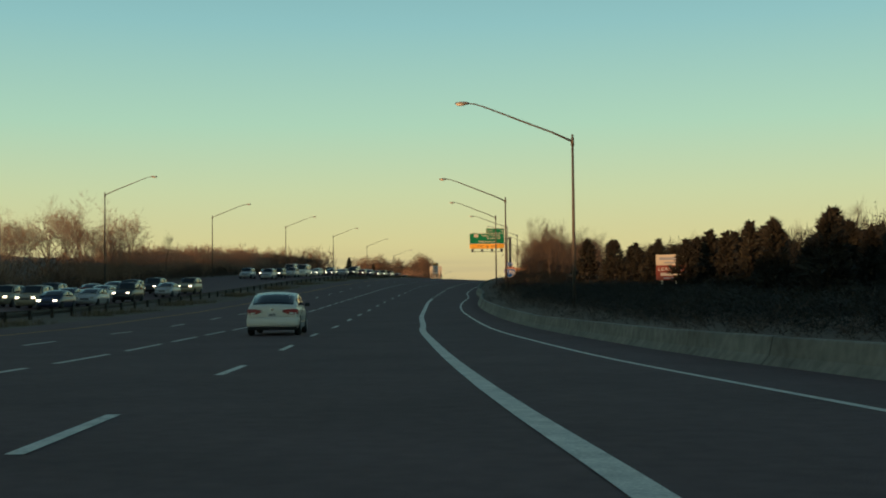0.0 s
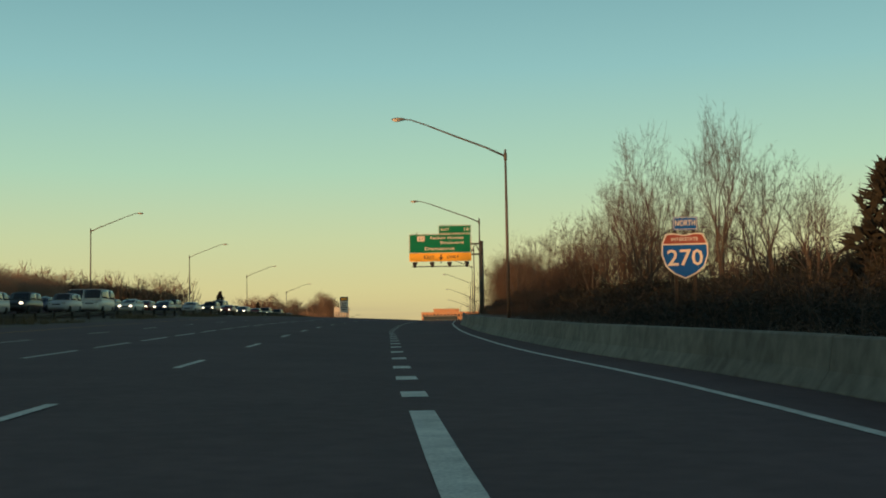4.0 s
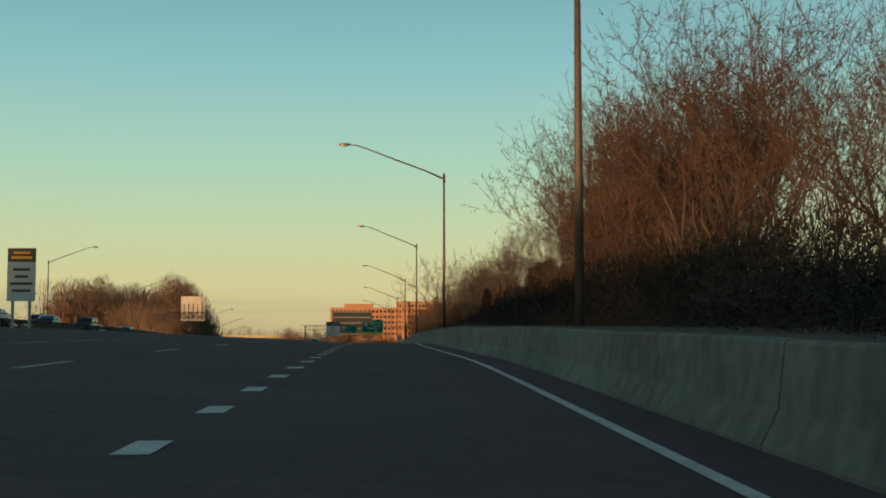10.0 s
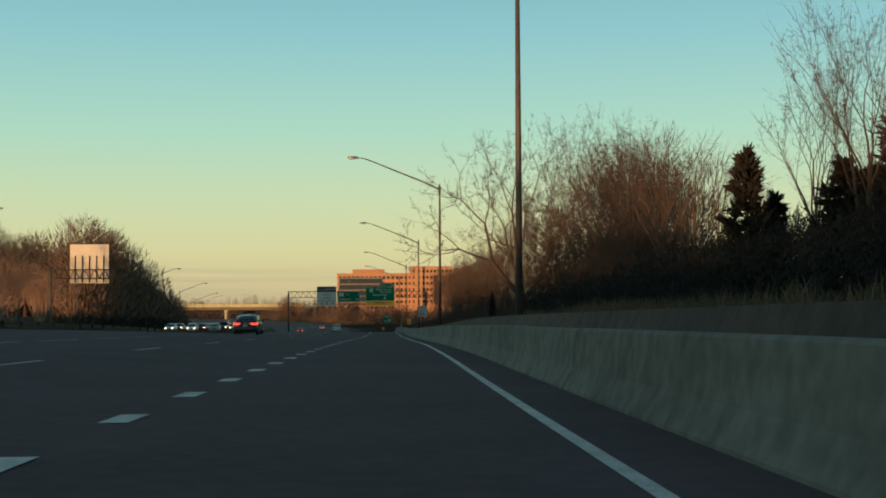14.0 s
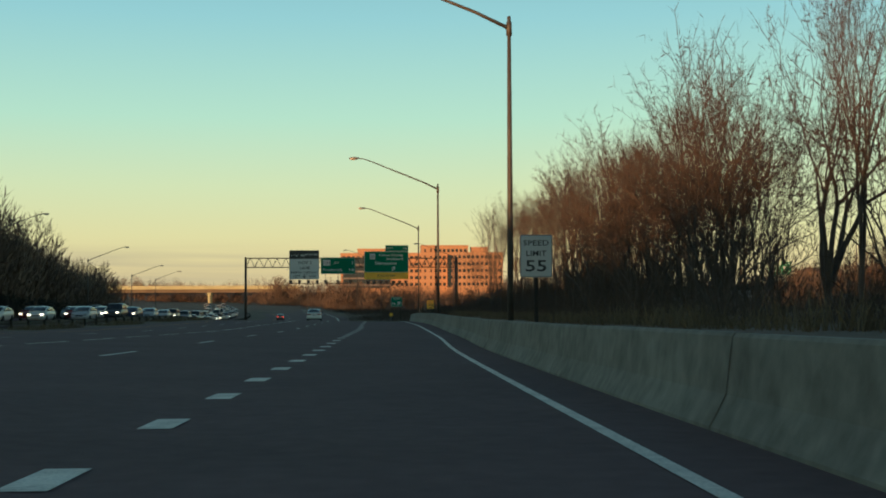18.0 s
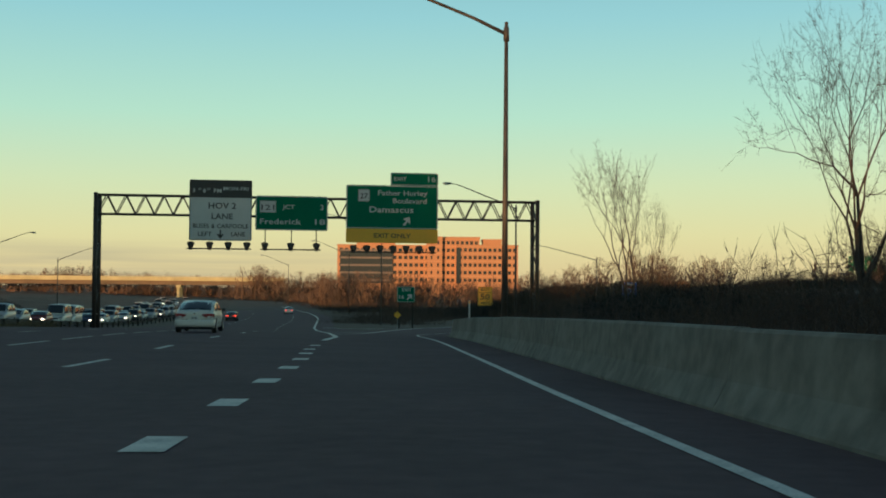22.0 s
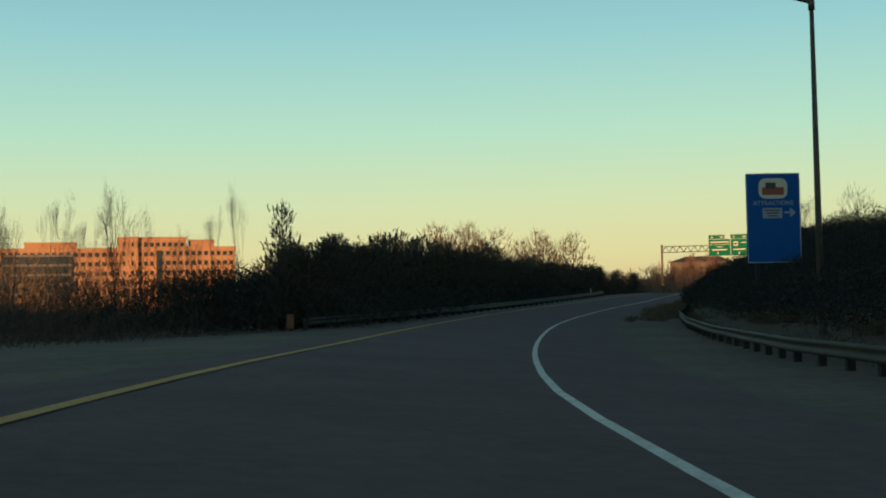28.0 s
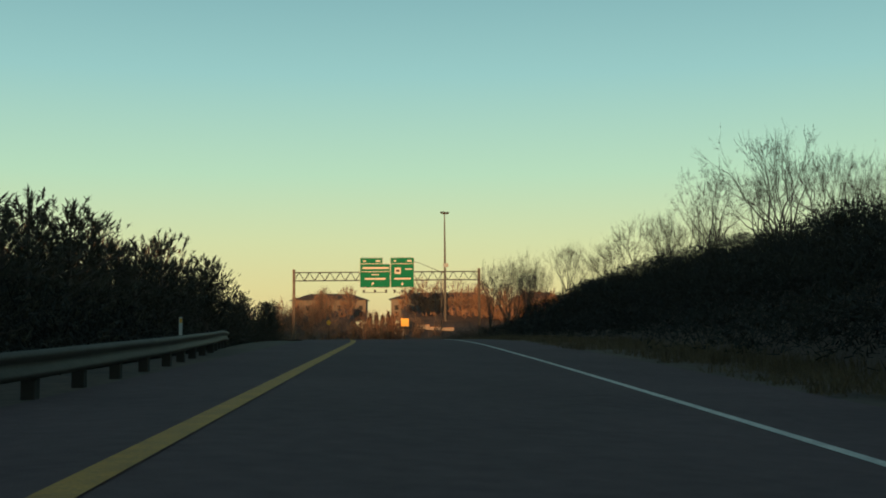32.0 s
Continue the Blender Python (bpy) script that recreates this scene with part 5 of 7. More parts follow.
stand(CEDAR, 345, 400, 10, 15, 16, 5.2, 7.4, 1.25)
stand(CEDAR, 352, 366, 11.5, 15, 7, 6.0, 8.0, 1.0)
stand(TALL, 350, 395, 10, 17, 26, 8.5, 12.0, 1.1)
stand(TALL, 395, 430, 11, 18, 6, 6.0, 9.0)
tall(BIG[:1], 437, 7.6, 14.5, 1.15)
tall(BIG, 427, 10.5, 13.0, 1.0)
stand(BIG, 440, 462, 9.5, 14, 4, 10.0, 12.5, 1.0)
tall(BIG, 449, 8.4, 11.0, 0.9)
tall(ROUND, 450, 8.0, 8.5, 1.0)
stand(ROUND, 414, 440, 11, 17, 6, 9.5, 12.0, 1.1)
stand(BIG, 426, 440, 10, 14, 3, 12.5, 15.0, 0.9)
stand(ROUND, 422, 446, 12, 18, 7, 10.5, 13.5, 1.15)
stand(RED, 412, 444, 8.5, 13, 6, 5.0, 6.8, 1.15)
stand(RED, 400, 446, 8.0, 12, 7, 3.8, 5.5)
tall(CEDAR, 470, 8.5, 4.2, 0.6)
tall(CEDAR, 396, 10.5, 6.8)
stand(RED, 476, 512, 7.0, 9.5, 9, 6.0, 8.6, 1.05)
stand(ROUND, 482, 510, 8.0, 11, 5, 8.0, 9.8)
tall(TALL, 478, 8.5, 9.6, 0.7)
stand(TALL, 450, 476, 9, 13, 6, 4.8, 6.2, 1.2)
stand(RED, 448, 474, 9, 13, 3, 3.6, 4.8)
brush_row(THICKET, 440, 575, 7.5, 0.7, 1.0)
brush_row(THICKET, 444, 485, 12, 1.3, 1.8, 10)
brush_row(GRASS, 330, 540, 4.0, 0.7, 1.0, 11)
brush_row(GRASS, 330, 440, 6.2, 0.8, 1.1, 11)
stand(TALL, 514, 556, 6.8, 10, 17, 7.6, 10.8, 1.1)
stand(TALL, 520, 564, 10, 17, 10, 10.0, 13.0, 1.15)
stand(RED, 512, 566, 7, 10, 8, 3.2, 4.6)
brush_row(THICKET, 505, 575, 9.5, 1.2, 1.6)
brush_row(THICKET, 556, 640, 7.8, 1.1, 1.45)
tall(BIG, 573.5, 8.9, 8.4, 0.72)
brush_row(THICKET, 556, 650, 12, 1.2, 1.6)
stand(RED, 548, 640, 8.5, 14, 11, 3.0, 4.4)
stand(TALL, 540, 565, 7, 11, 5, 8.5, 11.0, 1.1)
stand(TALL, 514, 536, 9.5, 15, 9, 10.5, 13.5, 1.05)
stand(ROUND, 514, 540, 8.0, 12, 6, 5.0, 7.5, 1.0)
tall(TALL, 605, 10.0, 9.4, 1.0)
tall(TALL, 606, 11.2, 7.0, 0.9)
brush_row(DARKBRUSH, 600, 700, 11, 0.6, 0.85)
stand(RED, 648, 702, 9.5, 15, 13, 2.8, 4.4, 1.2)
stand(CEDAR, 655, 705, 10, 15, 5, 2.6, 4.0, 1.3)
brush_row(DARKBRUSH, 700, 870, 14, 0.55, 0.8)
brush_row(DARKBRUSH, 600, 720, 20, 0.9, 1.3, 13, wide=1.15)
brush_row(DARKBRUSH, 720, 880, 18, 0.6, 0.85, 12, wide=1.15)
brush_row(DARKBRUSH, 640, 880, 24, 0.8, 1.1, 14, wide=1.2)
stand(ROUND, 775, 880, 17, 27, 18, 6.4, 9.2, 0.95)
stand(ROUND, 806, 872, 15, 24, 20, 6.8, 9.6, 1.05)
stand(CEDAR, 790, 880, 12, 18, 10, 3.0, 4.4, 1.3)
brush_row(THICKET[2:], 620, 760, 19, 0.7, 1.0)
stand(CEDAR, 700, 880, 15, 24, 18, 3.2, 4.8, 1.4)
stand(ROUND, 680, 800, 22, 30, 5, 5.5, 7.5)
stand(ROUND + TALL, 880, 925, 8, 18, 16, 6.5, 9.5, 1.15)
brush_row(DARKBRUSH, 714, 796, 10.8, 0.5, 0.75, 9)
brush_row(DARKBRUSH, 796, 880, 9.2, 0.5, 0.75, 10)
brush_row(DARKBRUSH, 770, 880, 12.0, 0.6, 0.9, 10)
brush_row(GRASS, 768, 885, 4.6, 0.6, 0.85, 9)
brush_row(GRASS, 772, 885, 6.4, 0.7, 1.0, 9)
brush_row(THICKET, 870, 960, 8, 0.7, 1.1, 13, wide=1.2)
brush_row(GRASS, 640, 770, 8.2, 0.6, 0.9, 11)
brush_row(GRASS, 690, 770, 10.5, 0.7, 1.0, 11)
RED_WOOD = mat("reddish winter thicket", (0.20, 0.118, 0.078), 0.95, vary=0.35, scale=0.2)
FAR_WOOD = mat("far winter woods", (0.135, 0.092, 0.066), 0.95, vary=0.4, scale=0.05)


def far_woods(name, pts, height, seed, label, step=2.0, twigs=60, material=None, fat=1.0):
    """A belt of far leafless woods: every tree a stem and a crown of many fine slanting twigs."""
    rng = np.random.default_rng(seed)
    out = []
    for (xa, ya), (xb, yb) in zip(pts, pts[1:]):
        n = int(math.hypot(xb - xa, yb - ya) / step)
        for i in range(n):
            f = (i + rng.uniform(0, 1)) / n
            x, y = xa + (xb - xa) * f + rng.uniform(-3, 3), ya + (yb - ya) * f + rng.uniform(-9, 9)
            h = height * rng.uniform(0.62, 1.05) * (0.85 + 0.15 * math.sin(x * 0.05 + y * 0.03))
            base = np.array((x, y, ground_z(x, y) - 0.6))
            g = min(h, 8.0)
            k = int(twigs * max(1.0, h / 8.0) ** 1.5)
            rise = 0.06 + 0.94 * rng.uniform(0, 1, k) ** 0.8
            wide = h * 0.25 * np.sqrt(np.maximum(0.05, 1 - (2 * np.abs(rise - 0.48)) ** 2))
            az = rng.uniform(0, 2 * math.pi, k)
            rad = wide * np.sqrt(rng.uniform(0, 1, k))
            c = base + np.stack((rad * np.cos(az), rad * np.sin(az), rise * h * 0.88), 1)
            d = np.stack((np.cos(az) * 0.45, np.sin(az) * 0.45, np.ones(k)), 1) + rng.normal(0, 0.3, (k, 3))
            d *= (g * rng.uniform(0.09, 0.19, k))[:, None]
            w = np.cross(d, rng.normal(0, 1, (k, 3)))
            w *= (fat * g * rng.uniform(0.005, 0.021, k) * (1.25 - rise) / np.linalg.norm(w, axis=1))[:, None]
            out.append(np.stack((c - w, c + w, c + d), 1).reshape(-1, 3))
            # stem and limbs
            r = h * 0.011
            out.append(np.array([base + (-r, 0, 0), base + (r, 0, 0), base + (0, 0, h * 0.92)]))
            for tip in c[rise > 0.5][:7]:
                foot = base + (0, 0, (tip[2] - base[2]) * rng.uniform(0.3, 0.6))
                out.append(np.array([foot - (r * 0.5, 0, 0), foot + (r * 0.5, 0, 0), tip]))
    verts = np.concatenate(out)
    ob = mesh_object(name, verts.tolist(), np.arange(len(verts)).reshape(-1, 3).tolist(), material or FAR_WOOD)
    return tagged(ob, label, "woods", kind="stuff")


# beyond the opposite carriageway
# dense brush added here to keep low sun off the right-hand bank
brush_row(DARKBRUSH, 225, 340, 12, 1.0, 1.4, 14, side=-1, wide=1.2)
for x, y, k in ((-66, 152, 1.0), (-63, 158, 1.15), (-60, 150, 1.1), (-57.5, 157, 1.32), (-55, 151, 1.2), (-53, 158, 1.36), (-51, 153, 1.15), (-49.5, 158, 1.25), (-47.8, 154, 1.0), (-46.6, 159, 1.1), (-70, 160, 1.1), (-58, 164, 1.2), (-52, 166, 1.15), (-75, 150, 1.0), (-64, 146, 0.9)):
    plant(LIGHT, x, y, k, k * 1.12)
row(LIGHT, 60, 140, 6, 14, 8, 0.9, 1.2, 1.2, side=-1)
row(LOW_RED, 146, 172, 1.5, 10, 12, 0.6, 0.95, 1.3, side=-1)
row(LOW_RED, 172, 262, 2.0, 10, 26, 0.8, 1.15, 1.4, side=-1)
plant(TALL[1:2], -45.6, 171.0, 0.62, 0.75)


REDWOODS = "reddish leafless thicket beyond the traffic"


def beyond(y0, y1, o, height, seed, label, step=2.0, twigs=70):
    """A belt of winter woods o metres out from the left-hand lamp posts."""
    n = max(2, int((y1 - y0) / 25))
    ys = [y0 + (y1 - y0) * i / n for i in range(n + 1)]
    far_woods("far_woods", [(dx(y) - 42.5 - o, y) for y in ys], height, seed, label, step, twigs, RED_WOOD if label == REDWOODS else None, 1.4)


# first three belts: added out of view to shade road, barrier and right-hand trees
beyond(-160, 62, 9, 8.5, 31, REDWOODS, 1.2)
beyond(-60, 50, 38, 5.0, 32, REDWOODS, 1.6)
beyond(50, 116, 41, 7.5, 39, REDWOODS, 0.8)
beyond(128, 172, 7, 5.5, 33, REDWOODS, 1.2)
beyond(172, 262, 10, 7.5, 34, REDWOODS, 1.2)
beyond(255, 345, 9, 7.6, 35, "row of brown leafless trees beyond the traffic", 1.6)
beyond(340, 500, 16, 3.8, 36, REDWOODS, 1.8)
beyond(562, 636, 6, 22.0, 37, "row of tall bare trees beyond the traffic", 1.1, 120)
beyond(636, 710, 6, 16.0, 38, "row of bare trees beyond the traffic", 1.1, 100)
# belts added behind the tree row, to stop low sun before the ramp
for o, h, seed in ((13, 17.0, 41), (21, 19.0, 42), (30, 20.0, 43), (38, 20.0, 44)):
    beyond(572, 730, o, h, seed, "deep bare woods added beyond the traffic to shade the ramp", 1.3, 90)
brush_row(THICKET[:2], 60, 280, 6, 0.9, 1.2, 13, side=-1, wide=1.4)
brush_row(THICKET[:2], 160, 275, 11, 0.8, 1.3, 9, side=-1, wide=1.3)
row(LIGHT, 495, 575, 3, 12, 10, 1.1, 1.4, 1.1, side=-1)
row(TALL, 495, 580, 4, 12, 8, 0.95, 1.15, 1.2, side=-1)
brush_row(THICKET, 40, 700, 3, 0.9, 1.3, 18, side=-1, wide=1.4)
brush_row(DARKBRUSH, 560, 720, 4, 1.0, 1.5, 12, side=-1, wide=1.3)
for y in (352.0, 398.0):
    plant(CEDAR, dx(y) - 46, y, 0.8)
# the left of the ramp: a close stand of young pines, lower as it goes on
PINE_TOPS = [(752, 4.8), (758, 5.3), (770, 5.3), (784, 5.8), (800, 5.7), (812, 5.2), (824, 4.9), (830, 5.3), (836, 4.8), (842, 4.5), (848, 4.3), (860, 4.5), (890, 4.8), (925, 5.2)]
for i in range(230):
    y = 760 + i * 0.70 + plant_rng.uniform(-0.8, 0.8)
    o = 7.2 + plant_rng.uniform(0, 1) ** 1.3 * interp([(760, 3.0), (770, 5.5), (785, 9.0)], y)
    x = lx(y) - o
    z = rough_ground(x, y) - 0.05
    k = (ramp_z(y) + interp(PINE_TOPS, y) * (0.72 + 0.28 * plant_rng.random() ** 1.6 + 0.010 * (o - 7.0)) - z) / 6.5
    m = pose(x, y, z, 0, 0, plant_rng.uniform(0, 360))
    copy_thing(plant_rng.choice(PINES), m).matrix_basis = m @ Matrix.Diagonal((k * 1.4, k * 1.4, k, 1))
m = pose(20.4, 769, rough_ground(20.4, 769) - 0.05, 0, 0, 40)
copy_thing(PINES[2], m).matrix_basis = m @ Matrix.Diagonal((0.8, 0.8, 1.15, 1))
for x, y, h in ((18.4, 772, 0.72), (17.0, 773, 0.62), (15.6, 770, 0.5), (8.2, 764, 0.62), (9.6, 767, 0.55), (11.2, 765, 0.66), (12.6, 770, 0.6), (5.4, 766, 0.58)):
    plant(TALL, x, y, h, 0.42)
y = 763.0
while y < 930:
    slope = math.degrees(math.atan((lx(y + 2) - lx(y - 2)) / 4))
    for o, s in ((interp([(812, 8.6), (830, 9.0), (850, 11.5)], y), 1.15), (11.5, 1.5), (15.0, 1.6)):
        plant(DARKBRUSH, lx(y) - o, y, s * plant_rng.uniform(0.85, 1.1) * interp(PINE_TOPS, y) / 6.0, 1.0, turn=-slope)
    y += 8.0
for i in range(7):
    y = plant_rng.uniform(752, 800)
    plant(TALL, lx(y) - 24 - plant_rng.uniform(0, 12), y + 14, plant_rng.uniform(0.55, 0.7))
for i in range(5):
    y = plant_rng.uniform(800, 930)
    plant(TALL, dx(y) + plant_rng.uniform(10, 30), y, plant_rng.uniform(0.6, 0.9), 0.7)
# brush between road and ramp
for i in range(44):
    y = 726 + i * 5.0
    a, b = dx(y) + 9, lx(y) - 16
    plant(THICKET[:2], a + (b - a) * plant_rng.uniform(0.0, 1.0), y + plant_rng.uniform(-3, 3), plant_rng.uniform(0.9, 1.3) * (1.0 if y < 780 else 1.6), 1.5)
for i in range(8):
    y = 790 + i * 22
    plant(RED, dx(y) + plant_rng.uniform(9, 24), y, plant_rng.uniform(0.5, 0.8), 0.9)
for i in range(8):
    y = 775 + i * 12
    plant(DARKBRUSH, dx(y) + plant_rng.uniform(12, 30), y, plant_rng.uniform(0.5, 0.8), 1.2)


# ======== far away: building, bridge, woods ========
FACADE = mat("orange brick facade", (0.44, 0.24, 0.135), 0.9, vary=0.12, scale=0.15)
BAND = mat("pale stone band", (0.52, 0.29, 0.16), 0.9, vary=0.08, scale=0.2)
BAND_DARK = mat("grey spandrel band", (0.16, 0.14, 0.13), 0.6, vary=0.1, scale=0.3)
GLASS_DARK = mat("dark window glass", (0.03, 0.04, 0.05), 0.15, vary=0.1, scale=0.5)
GIRDER = mat("shade-brown bridge steel", (0.16, 0.12, 0.08), 0.7, vary=0.2, scale=0.4)


def office():
    root = thing("office_building", (0.16, 1372.0, 3.19), "long orange brick office block of five storeys, lit by low sun", "building")

    def block(x0, x1, ya, yb, top, cols, name, base=-7.0, rows=True, win=0.60):
        w = part(name, box((x1 - x0, yb - ya, top - base), ((x0 + x1) / 2, (ya + yb) / 2, (top + base) / 2)), FACADE, root)
        part("parapet", box((x1 - x0 + 0.5, yb - ya + 0.5, 0.8), ((x0 + x1) / 2, (ya + yb) / 2, top + 0.1)), FACADE, root)
        if rows:
            step = (x1 - x0 - 1.0) / cols
            z = 1.6
            while z < top - 2.5:
                for i in range(cols):
                    part("window", box((step * win, 0.3, 1.75), (x0 + 0.5 + step * (i + 0.5), ya - 0.02, z + 0.9)), GLASS_DARK, w)
                part("floor_band", box((x1 - x0 + 0.1, 0.2, 0.35), ((x0 + x1) / 2, ya - 0.06, z + 2.9)), BAND, w)
                z += 4.0
        return w

    block(-30, 20, 8, 30, 20.8, 17, "west_wing")
    block(-20, 1, 14, 28, 23.6, 2, "roof_house", 20.0, False)
    block(18, 26, 2, 26, 25.2, 2, "stair_tower", -7.0, True, 0.25)
    block(25, 46, 4, 26, 25.2, 8, "tower")
    block(33.5, 66, -3, 18, 20.8, 12, "east_wing")
    block(48, 58, 6, 16, 24.2, 2, "roof_house", 20.0, False)
    g = part("glass_front", box((28, 0.8, 17.5), (-14.5, 7.7, 9.2)), GLASS_DARK, root, "dark glass curtain front")
    for i in range(5):
        part("glass_band", box((28.1, 0.1, 1.0), (-14.5, 7.25, 2.2 + 4.0 * i)), BAND_DARK, g)
    part("dark_slot", box((2.4, 0.5, 19), (34.4, -3.1, 10.2)), GLASS_DARK, root)
    root.scale = (1.278, 1.278, 1.278)


office()


def bridge():
    y = 1060.0
    root = thing("overpass", (-138, y, -1.5), "long pale concrete overpass lit by the low sun", "bridge", turn=4)
    part("deck", box((184, 12, 0.6), (0, 0, 4.3)), DECK, root)
    # girder colour is darker than the deck: the overhang's shade is painted in
    for gy in (-4.8, -1.6, 1.6, 4.8):
        part("girder", box((184, 0.5, 1.7), (0, gy, 3.2)), GIRDER, root, "steel girder with its shade put into the brown")
    part("parapet", box((184, 0.35, 1.3), (0, -6.0, 5.1)), DECK, root)
    part("parapet", box((184, 0.35, 1.3), (0, 6.0, 5.1)), DECK, root)
    for i in range(44):
        part("fence_post", box((0.08, 0.08, 0.9), (-90 + i * 4.2, -6.0, 6.1)), GIRDER, root)
    part("hand_rail", box((184, 0.07, 0.07), (0, -6.0, 6.5)), DECK, root)
    for dy in (-3.5, 3.5):
        part("pier", tube([(48, dy, -6.5), (48, dy, 2.2)], 0.9, 12), DECK, root)
    part("cap", box((2.0, 11, 1.1), (48, 0, 1.7)), DECK, root)
    part("abutment", box((6, 11, 8), (91, 0, -2.0)), CONCRETE, root)


bridge()


far_woods("far_woods", [(-330, 1110), (-150, 1095), (-60, 1085)], 14.0, 1, "brown leafless woods behind the overpass", 0.8, 60, None, 2.5)
far_woods("far_woods", [(-600, 1250), (-150, 1160), (-20, 1110)], 8, 21, "brown leafless woods in the distance", 2.2)
far_woods("far_woods", [(-46, 1062), (-10, 1085), (40, 1050), (120, 1010)], 9, 2, "brown leafless woods before the office block", 1.6)
far_woods("far_woods", [(60, 1300), (300, 1250), (700, 1100)], 12, 3, "brown leafless woods in the distance")
far_woods("far_woods", [(-900, 2200), (-200, 2300), (500, 2300)], 30, 4, "dark wooded ridge on the horizon", 3.0, 50)
far_woods("far_woods", [(-58, 1035), (-38, 1030), (-14, 1040)], 19.0, 22, "tall brown brush at the end of the overpass", 0.7, 70, None, 2.0)
far_woods("far_woods", [(-22, 905), (10, 915), (42, 925)], 12.5, 23, "reddish brush behind the exit sign", 0.8, 70, None, 2.0)
far_woods("far_woods", [(-62, 990), (-45, 1025), (-20, 1050)], 7.5, 9, "reddish leafless brush beside the overpass", 1.2)
far_woods("far_woods", [(-20, 900), (-28, 960), (-40, 1010)], 6, 10, "reddish leafless brush beside the road", 1.2)
far_woods("far_woods", [(50, 500), (58, 600), (75, 690), (110, 760)], 11, 12, "brown leafless woods beyond the barrier")
far_woods("far_woods", [(36, 930), (70, 936), (116, 964)], 22, 13, "row of tall bare trees behind the pines", 2.4, 150, None, 1.6)
far_woods("far_woods", [(-118, 800), (-150, 900), (-190, 1000)], 9, 14, "brown leafless woods beyond the traffic", 2.0)
far_woods("far_woods", [(24, 285), (29, 325), (34, 400)], 7.5, 15, "row of bare trees beyond the barrier", 2.4, 200, TREE_TWIG, 0.45)
far_woods("far_woods", [(19, 335), (21, 370), (23, 400)], 16.0, 16, "stand of tall bare trees beyond the barrier", 1.2, 280, TREE_TWIG, 0.45)
far_woods("far_woods", [(17, 420), (18, 450), (20, 475)], 10.0, 17, "dense bare woods behind the old trees", 1.1, 280, TREE_TWIG, 0.45)
far_woods("far_woods", [(15, 508), (16, 535), (18, 566)], 10.0, 18, "bare woods behind the slender trees", 1.6, 240, TREE_TWIG, 0.45)
far_woods("far_woods", [(46, 236), (40, 280), (30, 322)], 11.0, 19, "bare woods behind the thicket", 1.1, 280, TREE_TWIG, 0.45)


# ======== guard rails, far gantry, houses ========
def guard_rail(points, label, post_gap=1.9, face=1.0, sink=0.22):
    """A W-beam rail on wooden posts through (x, y) points; z from the ground."""
    root = thing("guard_rail", (0, 0, 0), label, "guard rail", kind="structure")
    path = []
    for (xa, ya), (xb, yb) in zip(points, points[1:]):
        n = max(1, int(math.hypot(xb - xa, yb - ya) / post_gap))
        path += [(xa + (xb - xa) * i / n, ya + (yb - ya) * i / n) for i in range(n)]
    path.append(points[-1])
    prof = [(0.0, 0.78), (0.05, 0.75), (0.06, 0.70), (0.0, 0.655), (-0.01, 0.62), (0.0, 0.585), (0.06, 0.54), (0.05, 0.49), (0.0, 0.46)]
    verts, faces = [], []
    n = len(prof)
    for i, (x, y) in enumerate(path):
        a, b = path[max(0, i - 1)], path[min(len(path) - 1, i + 1)]
        d = Vector((b[0] - a[0], b[1] - a[1], 0)).normalized()
        side = Vector((-d.y, d.x, 0)) * face
        z = ground_z(x, y) - sink
        for o, h in prof:
            p = Vector((x, y, z + h)) + side * (o + 0.10)
            verts.append(tuple(p))
        if i:
            for k in range(n - 1):
                u = (i - 1) * n + k
                faces.append((u, u + 1, u + n + 1, u + n))
    mesh_object("rail", verts, faces, RAIL, root, smooth=True)
    shared = None
    for i, (x, y) in enumerate(path):
        if shared is None:
            ob = part("post", box((0.16, 0.20, 1.1), (0, 0, 0.22), 0.012), POST_WOOD, root)
            shared = ob.data
        else:
            ob = new("post", shared)
            ob.parent = root
        a, b = path[max(0, i - 1)], path[min(len(path) - 1, i + 1)]
        d = Vector((b[0] - a[0], b[1] - a[1], 0)).normalized()
        back = Vector((-d.y, d.x, 0)) * face * -0.02
        ob.location = (x + back.x, y + back.y, ground_z(x, y) - sink)
        ob.rotation_euler = (0, 0, math.atan2(d.y, d.x) - math.pi / 2)
    return root


def right_rail(y):
    return gx(y) + interp([(603, 1.75), (610, 1.95), (618, 2.9), (628, 4.2), (640, 5.2), (652, 5.9), (690, 6.0), (720, 6.1), (745, 6.7), (780, 7.0), (791, 6.2)], y)


guard_rail([(right_rail(y), y) for y in (610, 613, 618, 624, 630, 640, 652, 665, 680, 695, 710, 725, 740, 752, 764, 776, 784, 791)], "rusty steel guard rail on wooden posts along the ramp")
guard_rail([(lx(y) - interp([(756, 7.0), (762, 5.6), (770, 4.8), (790, 3.8), (812, 3.0), (824, 3.4), (836, 4.9), (848, 7.2), (858, 10.0)], y), y) for y in (756, 759, 762, 766, 770, 780, 790, 800, 812, 820, 828, 836, 842, 848, 853, 858)], "rusty steel guard rail on wooden posts before the pines", face=-1.0)
m = thing("rail_end_plate", (18.7, 755.5, ground_z(18.7, 755.5)), "rusty orange plate at the end of the guard rail", "end plate", turn=-20)
part("panel", box((0.32, 0.03, 0.62), (0, 0, 0.45), 0.01), mat("rusty orange plate", (0.20, 0.075, 0.03), 0.8, vary=0.4, scale=6.0), m)
part("post", box((0.14, 0.10, 0.75), (0, 0.07, 0.3)), POST_WOOD, m)


